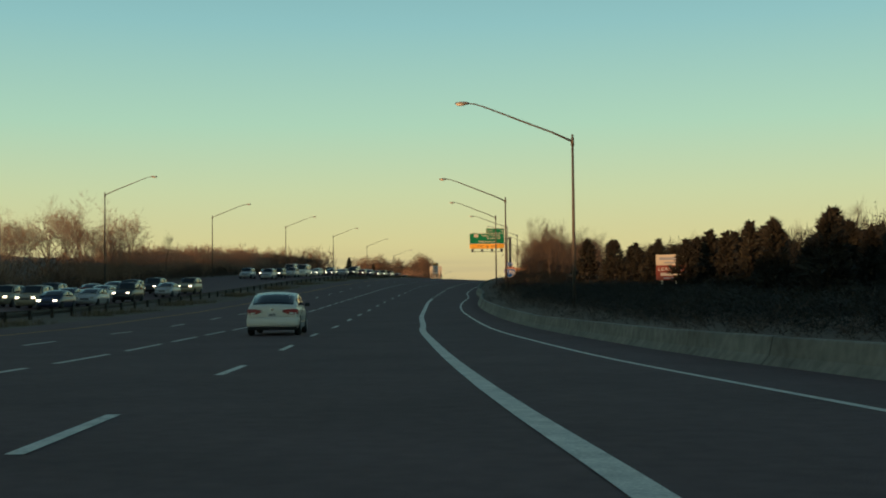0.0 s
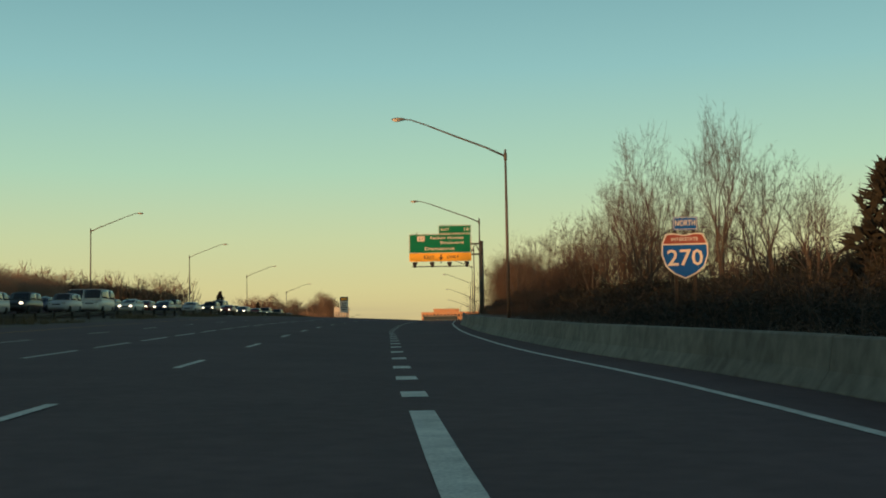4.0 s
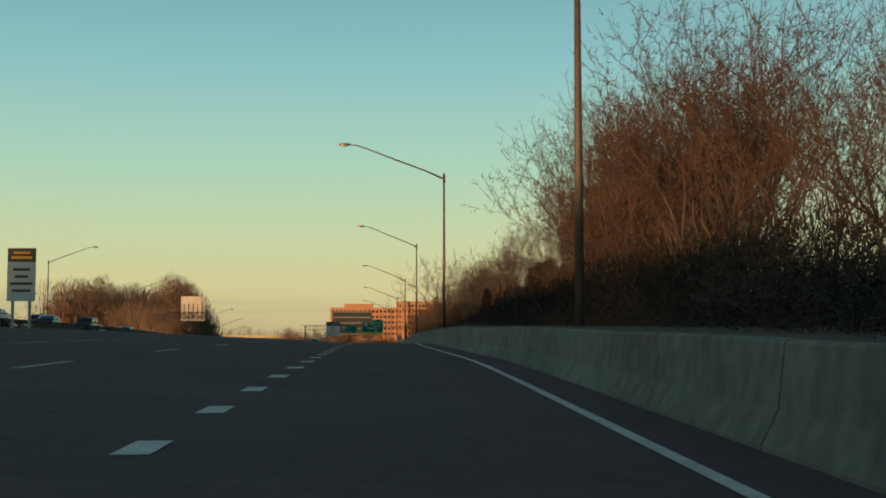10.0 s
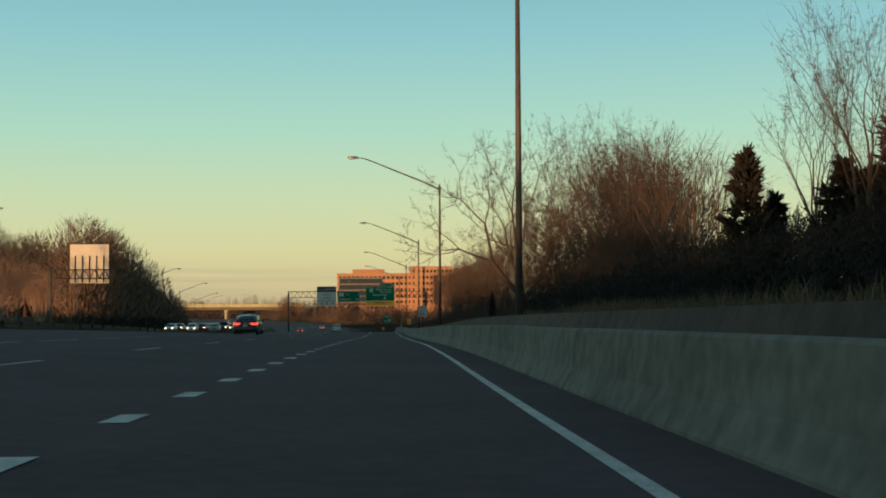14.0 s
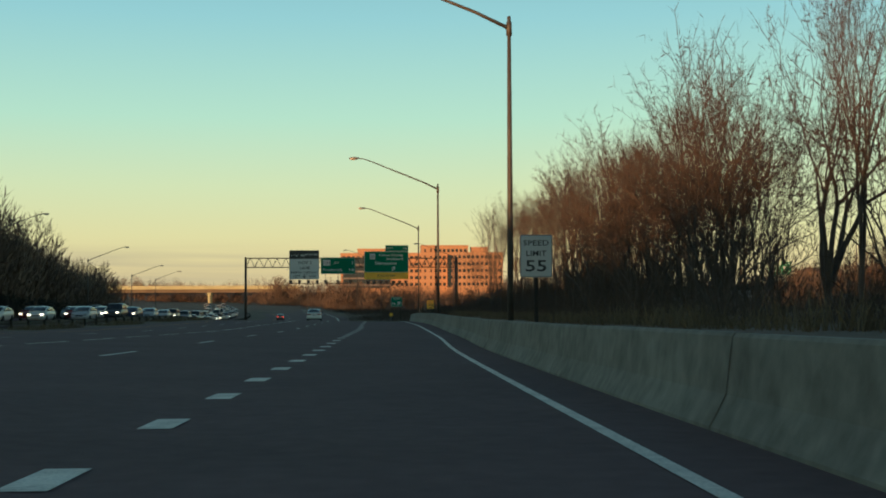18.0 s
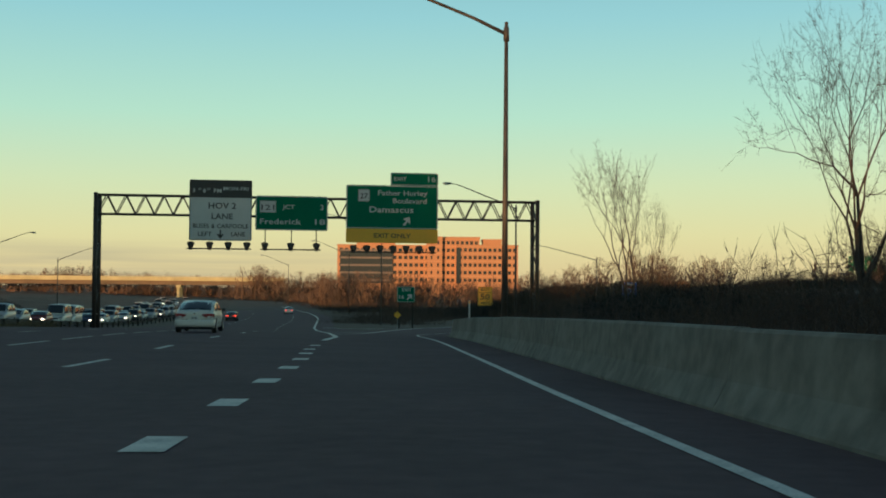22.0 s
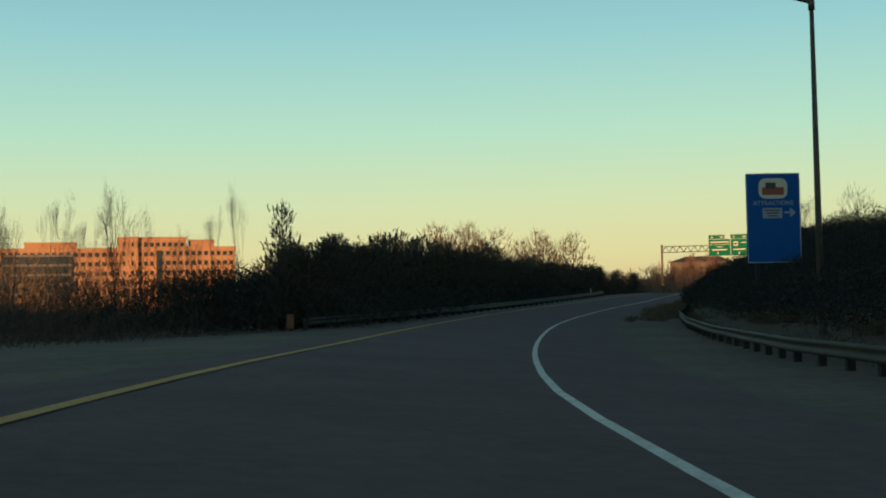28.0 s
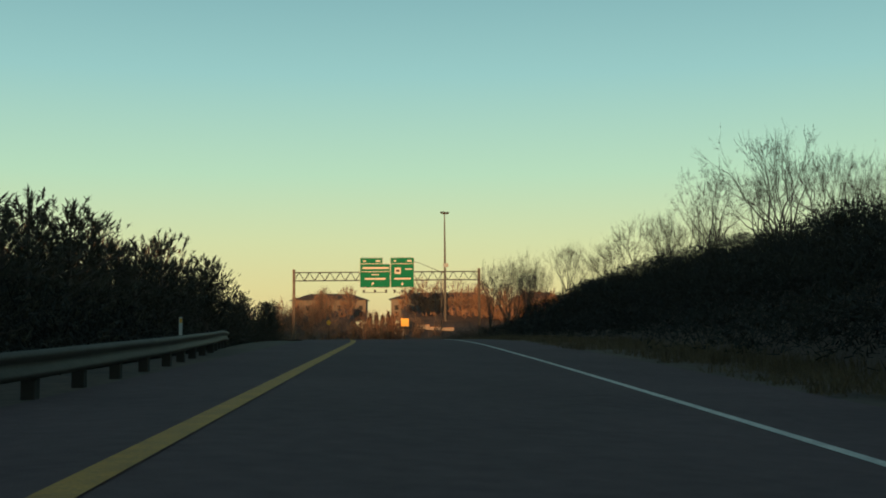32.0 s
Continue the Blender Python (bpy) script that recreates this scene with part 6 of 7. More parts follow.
def marker_post(x, y, h=1.1):
    m = thing("delineator", (x, y, ground_z(x, y)), "slim white marker post beside the road", "marker post", "marker posts")
    part("post", box((0.10, 0.03, h), (0, 0, h / 2 - 0.05), 0.006), SIGN_WHITE, m)
    part("reflector", box((0.07, 0.012, 0.12), (0, -0.02, h - 0.15)), SIGN_YELLOW, m)


marker_post(gx(616) + 2.95, 616.0, 1.9)
marker_post(lx(830) - 5.2, 830.0)


def far_gantry():
    a, b = Vector((161.6, 1008.0, 0)), Vector((191.0, 987.5, 0))
    L = (b - a).length
    turn = math.degrees(math.atan2(b.y - a.y, b.x - a.x))
    g = -3.2
    root = thing("sign_gantry", (a.x, a.y, 0), "brown steel truss gantry over the far end of the ramp", "gantry", turn=turn)
    for x in (0.0, L):
        part("post", box((0.5, 0.5, 11.6 - g), (x, 0.3, (11.6 + g) / 2), 0.03), DARK_STEEL, root)
    part("truss", truss(bmesh.new(), (0, 0, 9.4), (L, 0, 9.4), 1.6, 0.8, 18, 0.09), DARK_STEEL, root)
    for x0, w, tab, tw in ((12.84, 5.85, 12.84, 4.4), (18.75, 4.55, 18.7, 4.6)):
        m = thing("guide_sign", (a.x, a.y, 0), "green guide sign with an exit tab on the far gantry", "road sign", "signs on the far gantry", turn)
        c = x0 + w / 2
        p = plate("green_panel", w, 4.6, (c, -0.3, 10.25), SIGN_GREEN, m, 0.06, 0.12, SIGN_WHITE, 0.05)
        t = plate("exit_tab", tw, 1.2, (tab + tw / 2, -0.3, 13.16), SIGN_GREEN, m, 0.06, 0.1, SIGN_WHITE, 0.05)
        part("text_bar", box((0.9, 0.02, 0.34), (tab + tw - 0.9, -0.35, 13.1)), SIGN_WHITE, t)
        part("text_bar", box((0.5, 0.02, 0.28), (tab + 0.9, -0.35, 13.1)), SIGN_WHITE, t)
        if x0 < 15:
            rows = ((c + 0.1, 11.75, 5.0, 0.36), (c, 11.05, 5.4, 0.10), (c, 10.45, 1.4, 0.22), (c, 9.65, 4.0, 0.34))
        else:
            rows = ((c + 1.2, 11.5, 1.3, 0.24), (c, 9.65, 3.2, 0.32))
            part("route_square", box((1.15, 0.02, 1.2), (c - 0.9, -0.35, 11.2), 0.005), SIGN_WHITE, p)
            part("text_bar", box((0.75, 0.02, 0.5), (c - 0.9, -0.365, 11.2)), SIGN_DARK, p)
        for x, z, bw, bh in rows:
            part("text_bar", box((bw, 0.02, bh), (x, -0.35, z)), SIGN_WHITE, p)
        arrow((c - (0.5 if x0 < 15 else 0.0), 8.7), 0.75, 35 if x0 < 15 else 180, SIGN_WHITE, p, -0.35)
        sign_lights(m, x0 + 0.8, x0 + w - 0.8, 3, 7.35)


far_gantry()


def light_mast():
    x, y = 239.5, 1069.0
    m = thing("light_mast", (x, y, -1.0), "very tall slim mast with a short crossbar of lamps", "mast")
    part("mast", tube([(0, 0, 0), (0, 0, 17), (0, 0, 33.5)], [0.42, 0.30, 0.16], 10), STEEL, m)
    part("crossbar", box((2.4, 0.2, 0.25), (0, 0, 33.6), 0.02), STEEL, m)
    for dx_ in (-1.0, 0.0, 1.0):
        part("lamp", box((0.5, 0.6, 0.45), (dx_, -0.1, 33.9), 0.05), DARK_STEEL, m)
    part("cabinet", box((1.3, 0.6, 1.0), (0, -0.4, 19.5), 0.03), SIGN_BACK, m)


light_mast()
m = thing("warning_sign", (211.0, 1045.0, -3.0), "small square yellow warning sign lit by the sun", "road sign", turn=-34)
part("panel", box((1.9, 0.05, 1.9), (0, 0, 5.4), 0.02), SIGN_YELLOW, m)
part("post", box((0.16, 0.12, 5.0), (0, 0.1, 2.4)), POST_WOOD, m)
TAN_STUCCO = mat("pale sunlit stucco", (0.46, 0.36, 0.27), 0.9, vary=0.15, scale=0.5)
SHINGLE = mat("dark roof shingles", (0.045, 0.04, 0.04), 0.9, vary=0.2, scale=0.6)
PANE_DARK = mat("dull dark house pane", (0.035, 0.035, 0.035), 0.8, vary=0.2, scale=1.0, spec=0.1)
SIDING = mat("tan house siding", (0.15, 0.13, 0.11), 0.9, vary=0.15, scale=0.3)


def row_house(x, y, w, d, h, turn):
    z = 5.2
    m = thing("apartment_house", (x, y, z), "tan two-storey apartment house with a dark hipped roof", "house", "apartment houses beyond the ramp", turn)
    wall = part("wall", box((w, d, h), (0, 0, h / 2)), SIDING, m)
    bm = bmesh.new()
    e = 0.8
    c = [bm.verts.new(p) for p in ((-w / 2 - e, -d / 2 - e, h), (w / 2 + e, -d / 2 - e, h), (w / 2 + e, d / 2 + e, h), (-w / 2 - e, d / 2 + e, h))]
    r = [bm.verts.new((-w / 2 + d / 2, 0, h + 2.3)), bm.verts.new((w / 2 - d / 2, 0, h + 2.3))]
    for f in ((c[0], c[1], r[1], r[0]), (c[1], c[2], r[1]), (c[2], c[3], r[0], r[1]), (c[3], c[0], r[0]), (c[3], c[2], c[1], c[0])):
        bm.faces.new(f)
    part("roof", bm, SHINGLE, m)
    n = int(w / 3.4)
    for fl in range(2):
        for i in range(n):
            xx = -w / 2 + w * (i + 0.5) / n
            wd = part("window", box((1.3, 0.1, 1.5), (xx, -d / 2 - 0.03, 1.9 + fl * (h / 3.1)), 0.0), PANE_DARK, m)
            part("frame", box((1.55, 0.06, 0.12), (xx, -d / 2 - 0.05, 1.05 + fl * (h / 3.1))), SIDING, wd)


row_house(249.0, 1149.0, 24, 11, 6.6, -34)
row_house(279.5, 1128.5, 33, 11, 6.8, -35)
row_house(300.5, 1104.0, 17, 11, 6.4, -38)
far_woods("far_woods", [(165, 1085), (215, 1090), (238, 1085), (262, 1066), (300, 1040), (380, 980)], 12.0, 6, "reddish leafless woods before the houses", 0.7, 70, RED_WOOD, 2.0)
far_woods("far_woods", [(150, 1050), (190, 1062), (225, 1058)], 9.0, 24, "reddish leafless brush at the end of the ramp", 0.7, 70, None, 2.0)


def low_building(x, y, z, w, d, h, turn, label, material):
    m = thing("low_building", (x, y, z), label, "building", turn=turn)
    wall = part("wall", box((w, d, h), (0, 0, h / 2), 0.03), material, m)
    part("roof_edge", box((w + 0.5, d + 0.5, 0.35), (0, 0, h + 0.12), 0.04), BAND_DARK, m)
    n = max(2, int(w / 4))
    for i in range(n):
        part("window", box((1.5, 0.08, 1.2), (-w / 2 + w * (i + 0.5) / n, -d / 2 - 0.03, h * 0.55)), PANE_DARK, wall)


low_building(-66.0, 226.0, 1.2, 17, 9, 5.4, 20, "low pale building half hidden behind the thicket", TAN_STUCCO)
low_building(105.5, 1032.0, -4.5, 26, 9, 8.2, -12, "low orange building behind the bare trees", FACADE)
m = thing("stepped_wall", (228.0, 1060.0, -0.6), "low pale stepped masonry wall before the houses", "wall", turn=-34)
for x, w, h in ((-5.2, 3.4, 1.6), (-1.6, 3.6, 2.7), (2.0, 3.4, 2.1), (5.2, 2.8, 1.9)):
    part("wall_section", box((w, 0.5, h + 1.5), (x, 0, (h - 1.5) / 2), 0.04), TAN_STUCCO, m)
    part("coping", box((w + 0.15, 0.65, 0.15), (x, 0, h + 0.07), 0.02), BAND, m)
m = thing("warning_sign", (105.8, 894.7, ground_z(105.8, 894.7)), "small reddish diamond sign on a thin post", "road sign", turn=-33)
part("panel", box((0.36, 0.02, 0.36), (0, 0, 1.65), 0.01, (0, 45, 0)), SIGN_YELLOW, m)
part("post", box((0.06, 0.05, 1.7), (0, 0.04, 0.8)), POST_WOOD, m)
lamp_post((194.5, 1005.5, -2.0), 14.0, 5.6, 2.0, turn=148.0, group="lamp posts at the end of the ramp")
lamp_post((238.0, 1071.4, -1.0), 13.6, 3.5, 1.5, turn=148.0, group="lamp posts at the end of the ramp")
for x, y, k in ((251.9, 1128.6, 1.28), (253.6, 1127.5, 1.34), (255.2, 1126.5, 1.24), (256.8, 1125.4, 1.38), (258.0, 1124.8, 1.2)):
    plant(CEDAR[:2], x, y, k, 1.0)
for x, y, k in ((172.2, 1019.5, 1.0), (174.4, 1018.0, 1.05), (166.0, 1018.0, 0.8)):
    plant(BIG, x, y, k, 0.55)


# ======== vehicles ========
GLASS = mat("tinted car glass", (0.02, 0.025, 0.03), 0.08, vary=0.05, scale=1.0)
TYRE = mat("tyre rubber", (0.018, 0.018, 0.018), 0.9, vary=0.2, scale=6)
RIM = mat("grey wheel rim", (0.30, 0.30, 0.31), 0.35, metal=0.8, vary=0.1, scale=5)
TAIL = mat("red tail lamp", (0.26, 0.022, 0.018), 0.25, vary=0.1, scale=3)
TAIL_ON = mat("lit tail lamp", (0.9, 0.06, 0.03), 0.3, vary=0.05, emit=2.0)
LAMP_OFF = mat("clear headlamp", (0.35, 0.34, 0.30), 0.15, vary=0.1)
LAMP_ON = mat("lit headlamp", (1.0, 0.86, 0.62), 0.3, vary=0.02, emit=4.5)
CHROME = mat("chrome trim", (0.6, 0.6, 0.6), 0.2, metal=1.0, vary=0.05)
BLACK_TRIM = mat("black plastic trim", (0.02, 0.02, 0.02), 0.7, vary=0.1)


def car_paint(name, color):
    return mat(name, color, 0.28, vary=0.05, scale=1.2, spec=0.6)


def loft(sections, material, name, parent, label="", close=True):
    """Skins across lists of points, one list per station."""
    bm = bmesh.new()
    rings = [[bm.verts.new(p) for p in s] for s in sections]
    for a, b in zip(rings, rings[1:]):
        for k in range(len(a) - 1):
            bm.faces.new((a[k], a[k + 1], b[k + 1], b[k]))
    if close:
        bm.faces.new(rings[0][::-1])
        bm.faces.new(rings[-1])
    bmesh.ops.recalc_face_normals(bm, faces=bm.faces)
    return part(name, bm, material, parent, label, smooth=True)


def curve_point(p, q, r, t, f):
    """A point f of the way from q to r on the smooth curve through four points."""
    return q + 0.5 * f * ((r - p) + f * (2 * p - 5 * q + 4 * r - t + f * (3 * (q - r) + t - p)))


def skin(rings, u, v):
    """A point on the smooth surface through rings of points; u counts rings, v points."""
    def along(ring, v):
        n = len(ring) - 1
        k = max(0, min(n - 1, int(v)))
        return curve_point(ring[max(0, k - 1)], ring[k], ring[k + 1], ring[min(n, k + 2)], v - k)
    n = len(rings) - 1
    k = max(0, min(n - 1, int(u)))
    a = [along(rings[i], v) for i in (max(0, k - 1), k, k + 1, min(n, k + 2))]
    return curve_point(*a, u - k)


def patch(name, rings, u0, u1, v0, v1, material, parent, label="", out=0.0, nu=6, nv=4, caps=False, mirror=False):
    """Part of such a surface, pushed outwards a little; mirrored across x if asked."""
    bm = bmesh.new()
    grid = []
    for i in range(nu + 1):
        line = []
        for j in range(nv + 1):
            u, v = u0 + (u1 - u0) * i / nu, v0 + (v1 - v0) * j / nv
            p = skin(rings, u, v)
            if out:
                n = (skin(rings, min(u + 0.05, len(rings) - 1), v) - skin(rings, max(0, u - 0.05), v)).cross(skin(rings, u, min(v + 0.05, len(rings[0]) - 1)) - skin(rings, u, max(0, v - 0.05)))
                n.normalize()
                if n.dot(p - Vector((0, p.y * 0.8, 0.7))) < 0:
                    n = -n
                p = p + n * out
            line.append(bm.verts.new((-p.x if mirror else p.x, p.y, p.z)))
        grid.append(line)
    for a, b in zip(grid, grid[1:]):
        for k in range(nv):
            bm.faces.new((a[k], a[k + 1], b[k + 1], b[k]))
    if caps:
        bm.faces.new(grid[0][::-1])
        bm.faces.new(grid[-1])
    bmesh.ops.recalc_face_normals(bm, faces=bm.faces)
    ob = part(name, bm, material, parent, label, smooth=True)
    if out:
        ob.modifiers.new("thickness", "SOLIDIFY").thickness = 0.012
    return ob


CARS = {"sedan": dict(L=4.5, W=1.75, H=1.45, belt=0.96, hood=0.89, cab=(-1.98, -0.95, 0.30, 1.48), wb=2.7),
        "suv": dict(L=4.7, W=1.85, H=1.78, belt=1.08, hood=1.02, cab=(-2.15, -1.80, 0.45, 1.10), wb=2.75),
        "van": dict(L=5.4, W=2.0, H=2.3, belt=1.25, hood=1.15, cab=(-2.62, -2.50, 1.35, 2.0), wb=3.3)}


def car(kind, paint, at, turn, label, tail=None, head=None, group="", fine=True):
    """A car that points to local +y; rear at -y."""
    c = CARS[kind]
    L, W, H, belt, hood = c["L"], c["W"], c["H"], c["belt"], c["hood"]
    root = thing("car", at, label, "car", group, turn)
    h = W / 2
    e = -L / 2

    def ring(y, w, low, shoulder, top):
        pts = [(0.0, low), (-w * 0.86, low), (-w * 0.965, low + 0.13), (-w, low + (shoulder - low) * 0.55), (-w * 0.985, shoulder - 0.12), (-w * 0.93, shoulder - 0.02), (-w * 0.80, top), (-w * 0.4, top + 0.02), (0.0, top + 0.028)]
        pts += [(-x, z) for x, z in pts[-2::-1]]
        return [Vector((x, y, z)) for x, z in pts]

    deck = belt + 0.06 if kind == "sedan" else belt
    st = [(e + 0.01, h * 0.80, 0.42, belt - 0.20, belt - 0.16), (e + 0.03, h * 0.90, 0.34, belt - 0.08, belt - 0.02), (e + 0.14, h * 0.955, 0.27, belt - 0.02, deck), (e + 0.45, h * 0.99, 0.22, belt, deck + 0.005), (e + 1.1, h, 0.20, belt, deck),
          (0.1, h, 0.20, belt - 0.01, belt), (L / 4, h, 0.20, belt - 0.03, belt), (L / 2 - 0.75, h * 0.97, 0.21, hood - 0.04, hood), (L / 2 - 0.25, h * 0.90, 0.24, hood - 0.16, hood - 0.12), (L / 2, h * 0.74, 0.34, hood - 0.34, hood - 0.30)]
    shell = [ring(*q) for q in st]
    n = len(shell) - 1
    patch("body", shell, 0, n, 0, 16, paint, root, nu=n * (3 if fine else 1), nv=32 if fine else 16, caps=True)
    # the cabin: one painted shell, with the panes set on it
    y0, y1, y2, y3 = c["cab"]
    mid = (y1 + y2) / 2
    t, w = H - belt, h * 0.98

    def cab(y, k, top):
        rise = top - belt
        pts = [(-w * 0.955 * k, belt - 0.05), (-w * 0.93 * k, belt + rise * 0.30), (-w * 0.87 * k, belt + rise * 0.74), (-w * 0.77 * k, top - 0.03 * rise / t), (-w * 0.36 * k, top + 0.012), (0, top + 0.022)]
        pts += [(-x, z) for x, z in pts[-2::-1]]
        return [Vector((x, y, z)) for x, z in pts]

    hull = [cab(y0, 1.0, belt + 0.05), cab(y0 + (y1 - y0) * 0.52, 1.0, belt + t * 0.60), cab(y1, 0.99, H - 0.05), cab(mid, 1.0, H), cab(y2, 1.0, H - 0.04), cab(y2 + (y3 - y2) * 0.5, 1.0, belt + t * 0.56), cab(y3, 0.98, belt + 0.02)]
    patch("cabin", hull, 0, 6, 0, 10, paint, root, nu=18 if fine else 6, nv=20 if fine else 10, caps=True)
    patch("rear_window", hull, 0.16, 1.90, 2.9, 7.1, GLASS, root, "tinted glass", 0.006)
    patch("windscreen", hull, 4.2, 5.8, 2.95, 7.05, GLASS, root, "tinted glass", 0.006)
    for flip in (False, True):
        patch("side_window", hull, 0.95, 2.88, 0.55, 2.35, GLASS, root, "tinted glass", 0.006, mirror=flip)
        patch("side_window", hull, 3.0, 5.15, 0.55, 2.35, GLASS, root, "tinted glass", 0.006, mirror=flip)
    for sx in (-1, 1):
        part("headlamp", box((0.30, 0.14, 0.13), (sx * h * 0.66, L / 2 - 0.10, hood - 0.20), 0.03, (0, 0, sx * -14)), head or SIGN_WHITE, root)
        for wy in (-c["wb"] / 2 - 0.02, c["wb"] / 2 - 0.02):
            bm = bmesh.new()
            bmesh.ops.create_cone(bm, cap_ends=True, segments=24 if fine else 12, radius1=0.315, radius2=0.315, depth=0.20, matrix=pose(sx * (h - 0.085), wy, 0.315, 0, 90, 0))
            if fine:
                bmesh.ops.bevel(bm, geom=[ed for ed in bm.edges if ed.calc_length() < 0.12], offset=0.03, segments=2, affect="EDGES")
            wh = part("wheel", bm, TYRE, root, smooth=True)
            if not fine:
                continue
            bm = bmesh.new()
            bmesh.ops.create_cone(bm, cap_ends=True, segments=20, radius1=0.21, radius2=0.19, depth=0.03, matrix=pose(sx * (h + 0.012), wy, 0.315, 0, 90, 0))
            part("rim", bm, RIM, wh)
            # black disc painted in for the shaded wheel well, which is not cut out
            bm = bmesh.new()
            bmesh.ops.create_cone(bm, cap_ends=True, segments=28, radius1=0.365, radius2=0.365, depth=0.06, matrix=pose(sx * (h - 0.026), wy, 0.325, 0, 90, 0))
            bmesh.ops.bisect_plane(bm, geom=[*bm.verts, *bm.edges, *bm.faces], plane_co=(0, 0, 0.24), plane_no=(0, 0, -1), clear_outer=True)
            part("wheel_arch", bm, BLACK_TRIM, root)
        if not fine:
            continue
        part("door_mirror", box((0.18, 0.10, 0.13), (sx * (h + 0.06), y3 - 0.42, belt + 0.06), 0.045), BLACK_TRIM, root)
        # a lamp that wraps round the corner of the tail
        stations = [(h * 0.40, e - 0.012, belt - 0.17, belt - 0.10), (h * 0.62, e - 0.010, belt - 0.245, belt - 0.075), (h * 0.84, e + 0.005, belt - 0.265, belt - 0.07), (h * 0.945, e + 0.075, belt - 0.26, belt - 0.07), (h * 0.99, e + 0.24, belt - 0.22, belt - 0.09)]
        tl = loft([[(sx * x, y, lo), (sx * x, y, (lo + hi) / 2), (sx * x, y, hi), (sx * (x - 0.05), y + 0.12, hi), (sx * (x - 0.05), y + 0.12, lo), (sx * x, y, lo)] for x, y, lo, hi in stations], tail or TAIL, "tail_lamp", root)
        loft([[(sx * x, y, lo), (sx * x, y, hi), (sx * x, y + 0.02, hi), (sx * x, y + 0.02, lo), (sx * x, y, lo)] for x, y, lo, hi in ((h * 0.64, e - 0.022, belt - 0.235, belt - 0.18), (h * 0.82, e - 0.006, belt - 0.252, belt - 0.19))], SIGN_WHITE, "reverse_lens", tl, "clear lens")
        part("boot_seam", box((0.004, 0.016, 0.26), (sx * h * 0.60, e + 0.004, belt - 0.33), 0.0, (0, sx * 4, 0)), BLACK_TRIM, root)
        part("door_seam", box((0.010, 0.012, belt - 0.42), (sx * (h + 0.001), mid - 0.04, (belt + 0.36) / 2)), BLACK_TRIM, root)
        part("door_seam", box((0.010, 0.012, belt - 0.60), (sx * (h + 0.001), y1 - 0.10, (belt + 0.52) / 2)), BLACK_TRIM, root)
        for hy in (mid - 0.22, y1 + 0.08):
            part("door_handle", box((0.03, 0.18, 0.03), (sx * (h - 0.004), hy, belt - 0.13), 0.008), paint, root)
        part("side_moulding", box((0.016, L * 0.36, 0.035), (sx * (h - 0.006), 0.0, 0.44), 0.005), CHROME, root)
    part("grille", box((W * 0.40, 0.08, 0.13), (0, L / 2 - 0.03, hood - 0.30), 0.02), BLACK_TRIM, root)
    if not fine:
        return root
    # the bumper bulges out below the boot lid and wraps round to the wheels
    bows = [(-1.0, 0.60), (-0.985, 0.18), (-0.93, 0.04), (-0.80, -0.035), (-0.4, -0.065), (0.0, -0.07)]
    bows += [(-x, y) for x, y in bows[-2::-1]]
    loft([[(x * h * 0.97, e + y + 0.09, 0.625), (x * h * 0.995, e + y + 0.025, 0.60), (x * h * 1.006, e + y, 0.55), (x * h * 1.006, e + y, 0.42), (x * h * 0.995, e + y + 0.01, 0.35), (x * h * 0.97, e + y + 0.05, 0.30), (x * h * 0.93, e + y + 0.12, 0.30)] for x, y in bows], paint, "bumper", root, close=False)
    loft([[(x * h * 0.95, e + y + 0.06, 0.31), (x * h * 0.94, e + y + 0.075, 0.20), (x * h * 0.90, e + y + 0.2, 0.20)] for x, y in bows[1:-1]], BLACK_TRIM, "bumper_skirt", root, "dark lower skirt", close=False)
    pl = part("number_plate", box((0.32, 0.016, 0.165), (0, e - 0.014, belt - 0.26), 0.004), SIGN_WHITE, root)
    for k in (-0.09, -0.045, 0.0, 0.05, 0.095):
        part("plate_bar", box((0.028, 0.006, 0.075), (k, e - 0.024, belt - 0.265)), SIGN_DARK, pl)
    part("plate_recess", box((0.50, 0.012, 0.23), (0, e - 0.002, belt - 0.26), 0.004), paint, root)
    part("recess_lip", box((0.78, 0.03, 0.022), (0, e - 0.006, belt - 0.135), 0.008), paint, root)
    part("boot_line", box((W * 0.58, 0.010, 0.005), (0, e + 0.002, 0.625)), BLACK_TRIM, root)
    part("badge", box((0.09, 0.012, 0.07), (0, e + 0.006, belt - 0.085), 0.01), CHROME, root)
    part("exhaust", tube([(h * 0.5, e + 0.5, 0.24), (h * 0.5, e + 0.02, 0.23)], 0.03, 8), BLACK_TRIM, root)
    part("underbody", box((W * 0.84, L * 0.84, 0.12), (0, 0.05, 0.24), 0.02), BLACK_TRIM, root)
    return root


WHITE_CAR = car_paint("white car paint", (0.62, 0.60, 0.54))
DARK_CAR = car_paint("black car paint", (0.02, 0.02, 0.022))
SILVER_CAR = car_paint("silver car paint", (0.36, 0.37, 0.38))
BLUE_CAR = car_paint("dark blue car paint", (0.02, 0.03, 0.07))
RED_CAR = car_paint("dark red car paint", (0.16, 0.02, 0.02))
TAN_CAR = car_paint("tan car paint", (0.30, 0.25, 0.17))


def place(k, y):
    x = dx(y) - k
    return (x, y, main_z(x, y) + 0.01), -math.degrees(math.atan((dx(y + 2) - dx(y - 2)) / 4))


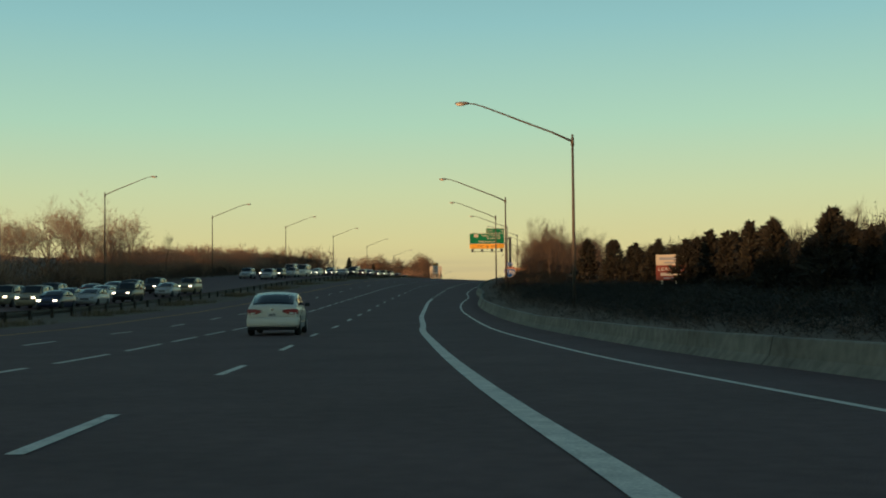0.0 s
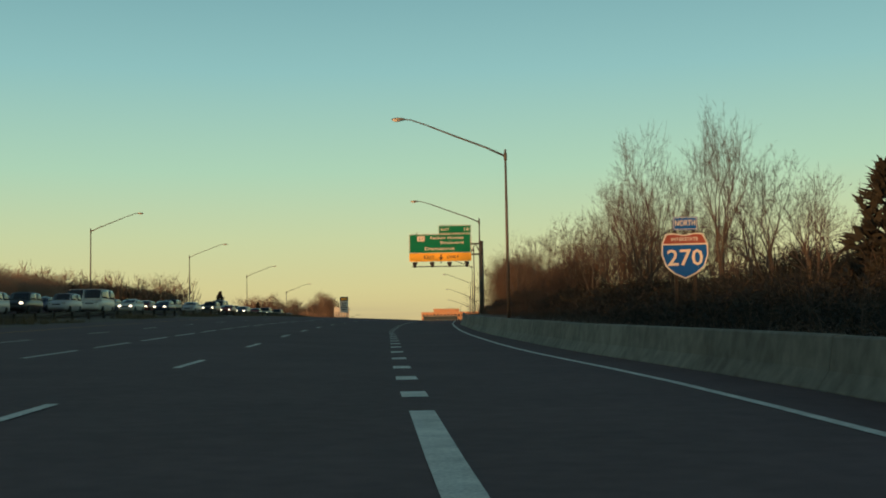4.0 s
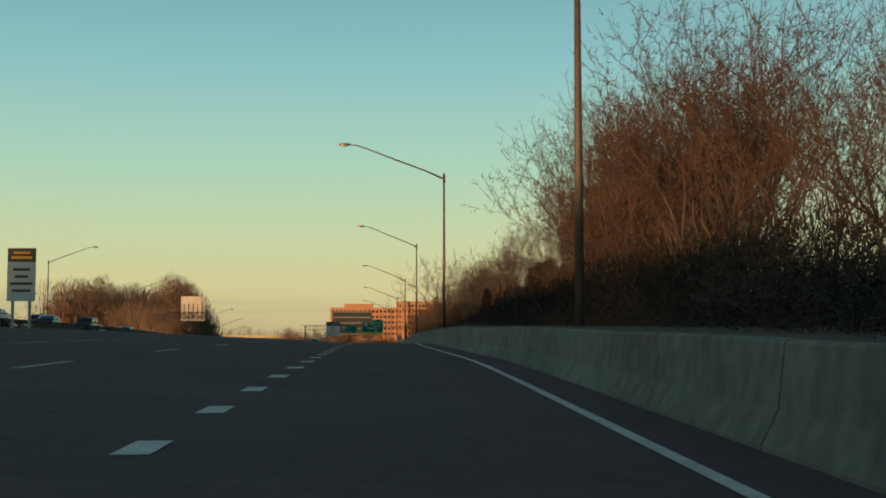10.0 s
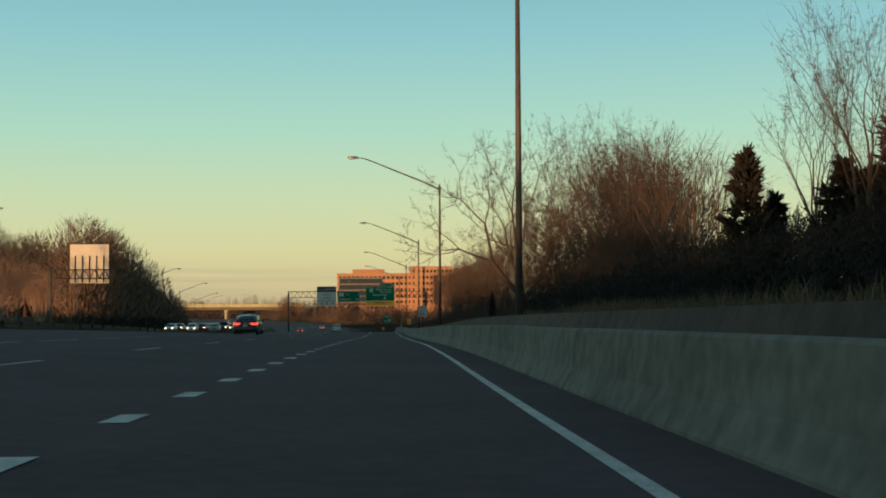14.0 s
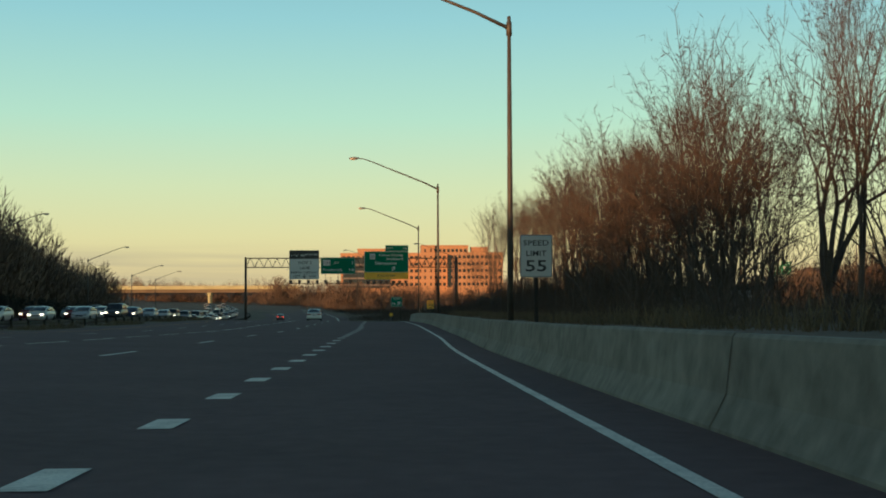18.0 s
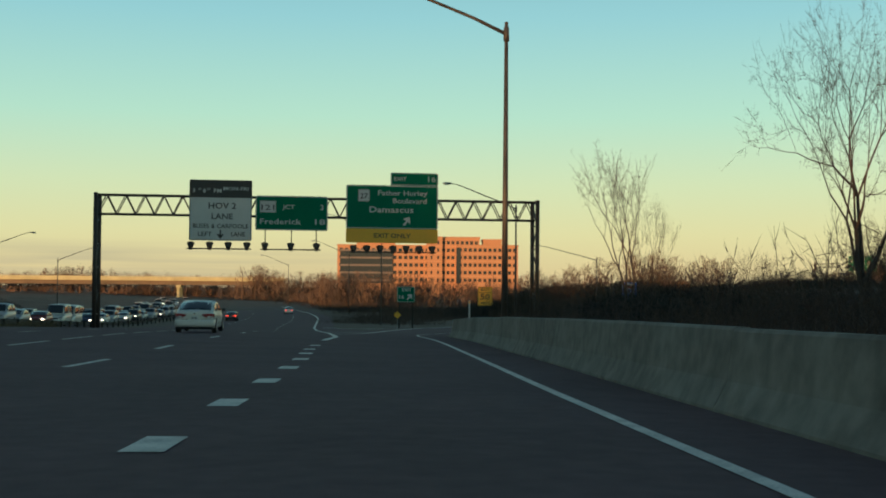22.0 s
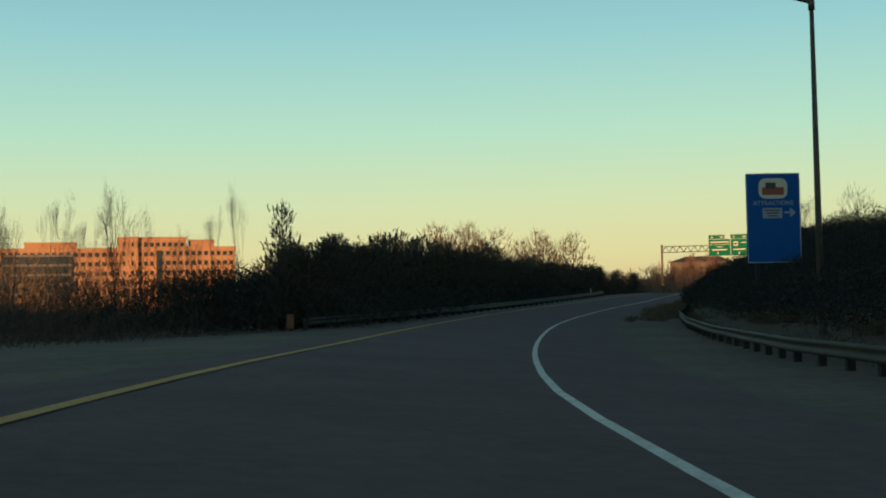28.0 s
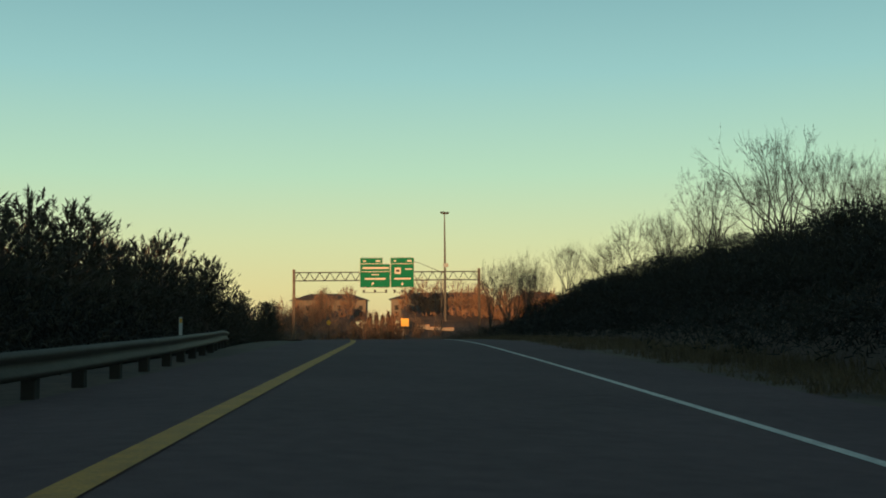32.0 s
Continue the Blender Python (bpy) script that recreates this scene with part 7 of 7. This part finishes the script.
THROUGH = "cars on the through lanes"
at, tn = place(5.15, 38.9)
car("sedan", WHITE_CAR, at, tn, "white four-door sedan with tinted glass on the road", group=THROUGH)
at, tn = place(6.2, 602.5)
car("sedan", WHITE_CAR, at, tn, "white four-door sedan lit by low sun", group=THROUGH)
at, tn = place(7.9, 446.0)
car("sedan", DARK_CAR, at, tn, "black sedan with lit brake lamps on a middle lane", TAIL_ON, group=THROUGH)
at, tn = place(13.6, 742.0)
car("sedan", DARK_CAR, at, tn, "black sedan with its brake lamps lit", TAIL_ON, group=THROUGH)
at, tn = place(4.6, 804.0)
car("sedan", WHITE_CAR, at, tn, "white sedan far ahead on the road", TAIL_ON, group=THROUGH)

# the queue on the opposite carriageway, headlamps lit
BASES = []
for kind, paint, word in (("sedan", SILVER_CAR, "silver sedan"), ("suv", DARK_CAR, "black sport utility car"), ("sedan", WHITE_CAR, "white sedan"), ("van", WHITE_CAR, "white van"), ("suv", SILVER_CAR, "silver sport utility car"),
                          ("sedan", BLUE_CAR, "dark blue sedan"), ("sedan", RED_CAR, "dark red sedan"), ("suv", TAN_CAR, "tan sport utility car")):
    BASES.append(car(kind, paint, (0, 0, -480), 180, word + (" with lit headlamps" if kind != "van" and paint != SILVER_CAR else "") + " in the oncoming queue", head=LAMP_ON if kind != "van" and paint != SILVER_CAR else LAMP_OFF, group="cars in the oncoming queue", fine=False))
jam = random.Random(9)
for k in (27.0, 30.6, 34.2):
    y = 78 + jam.uniform(0, 10)
    while y < 1000:
        x = dx(y) - k
        b = jam.choice(BASES)
        tn = 180 - math.degrees(math.atan((dx(y + 2) - dx(y - 2)) / 4))
        if not (430 < y < 560 or 128 < y < 185 or (k < 30 and 150 < y < 430)):
            copy_thing(b, pose(x + jam.uniform(-0.2, 0.2), y, main_z(x, y) + 0.06, 0, 0, tn))
        y += jam.uniform(7, 11) if y > 640 else jam.uniform(8, 14) if y < 320 else jam.uniform(9, 17) if y > 520 else jam.uniform(14, 30)
for b in BASES:
    for o in (*b.children_recursive, b):
        bpy.data.objects.remove(o)
# ======== median ========
guard_rail([(dx(y) - 22.6, y) for y in range(-60, 960, 20)], "low steel guard rail in the dry grass median", 4.0)
for y in range(-20, 640, 24):
    x = dx(y) - 20.6
    plant_at = pose(x, y, main_z(x, y) - 0.1, 0, 0, plant_rng.choice((0, 180)))
    copy_thing(GRASS[0], plant_at)
for kinds in (ROUND, TALL, BIG, RED, LIGHT, LOW_RED, CEDAR, PINES, THICKET, GRASS, DARKBRUSH):
    for b in kinds:
        for o in (*b.children_recursive, b):
            bpy.data.objects.remove(o)
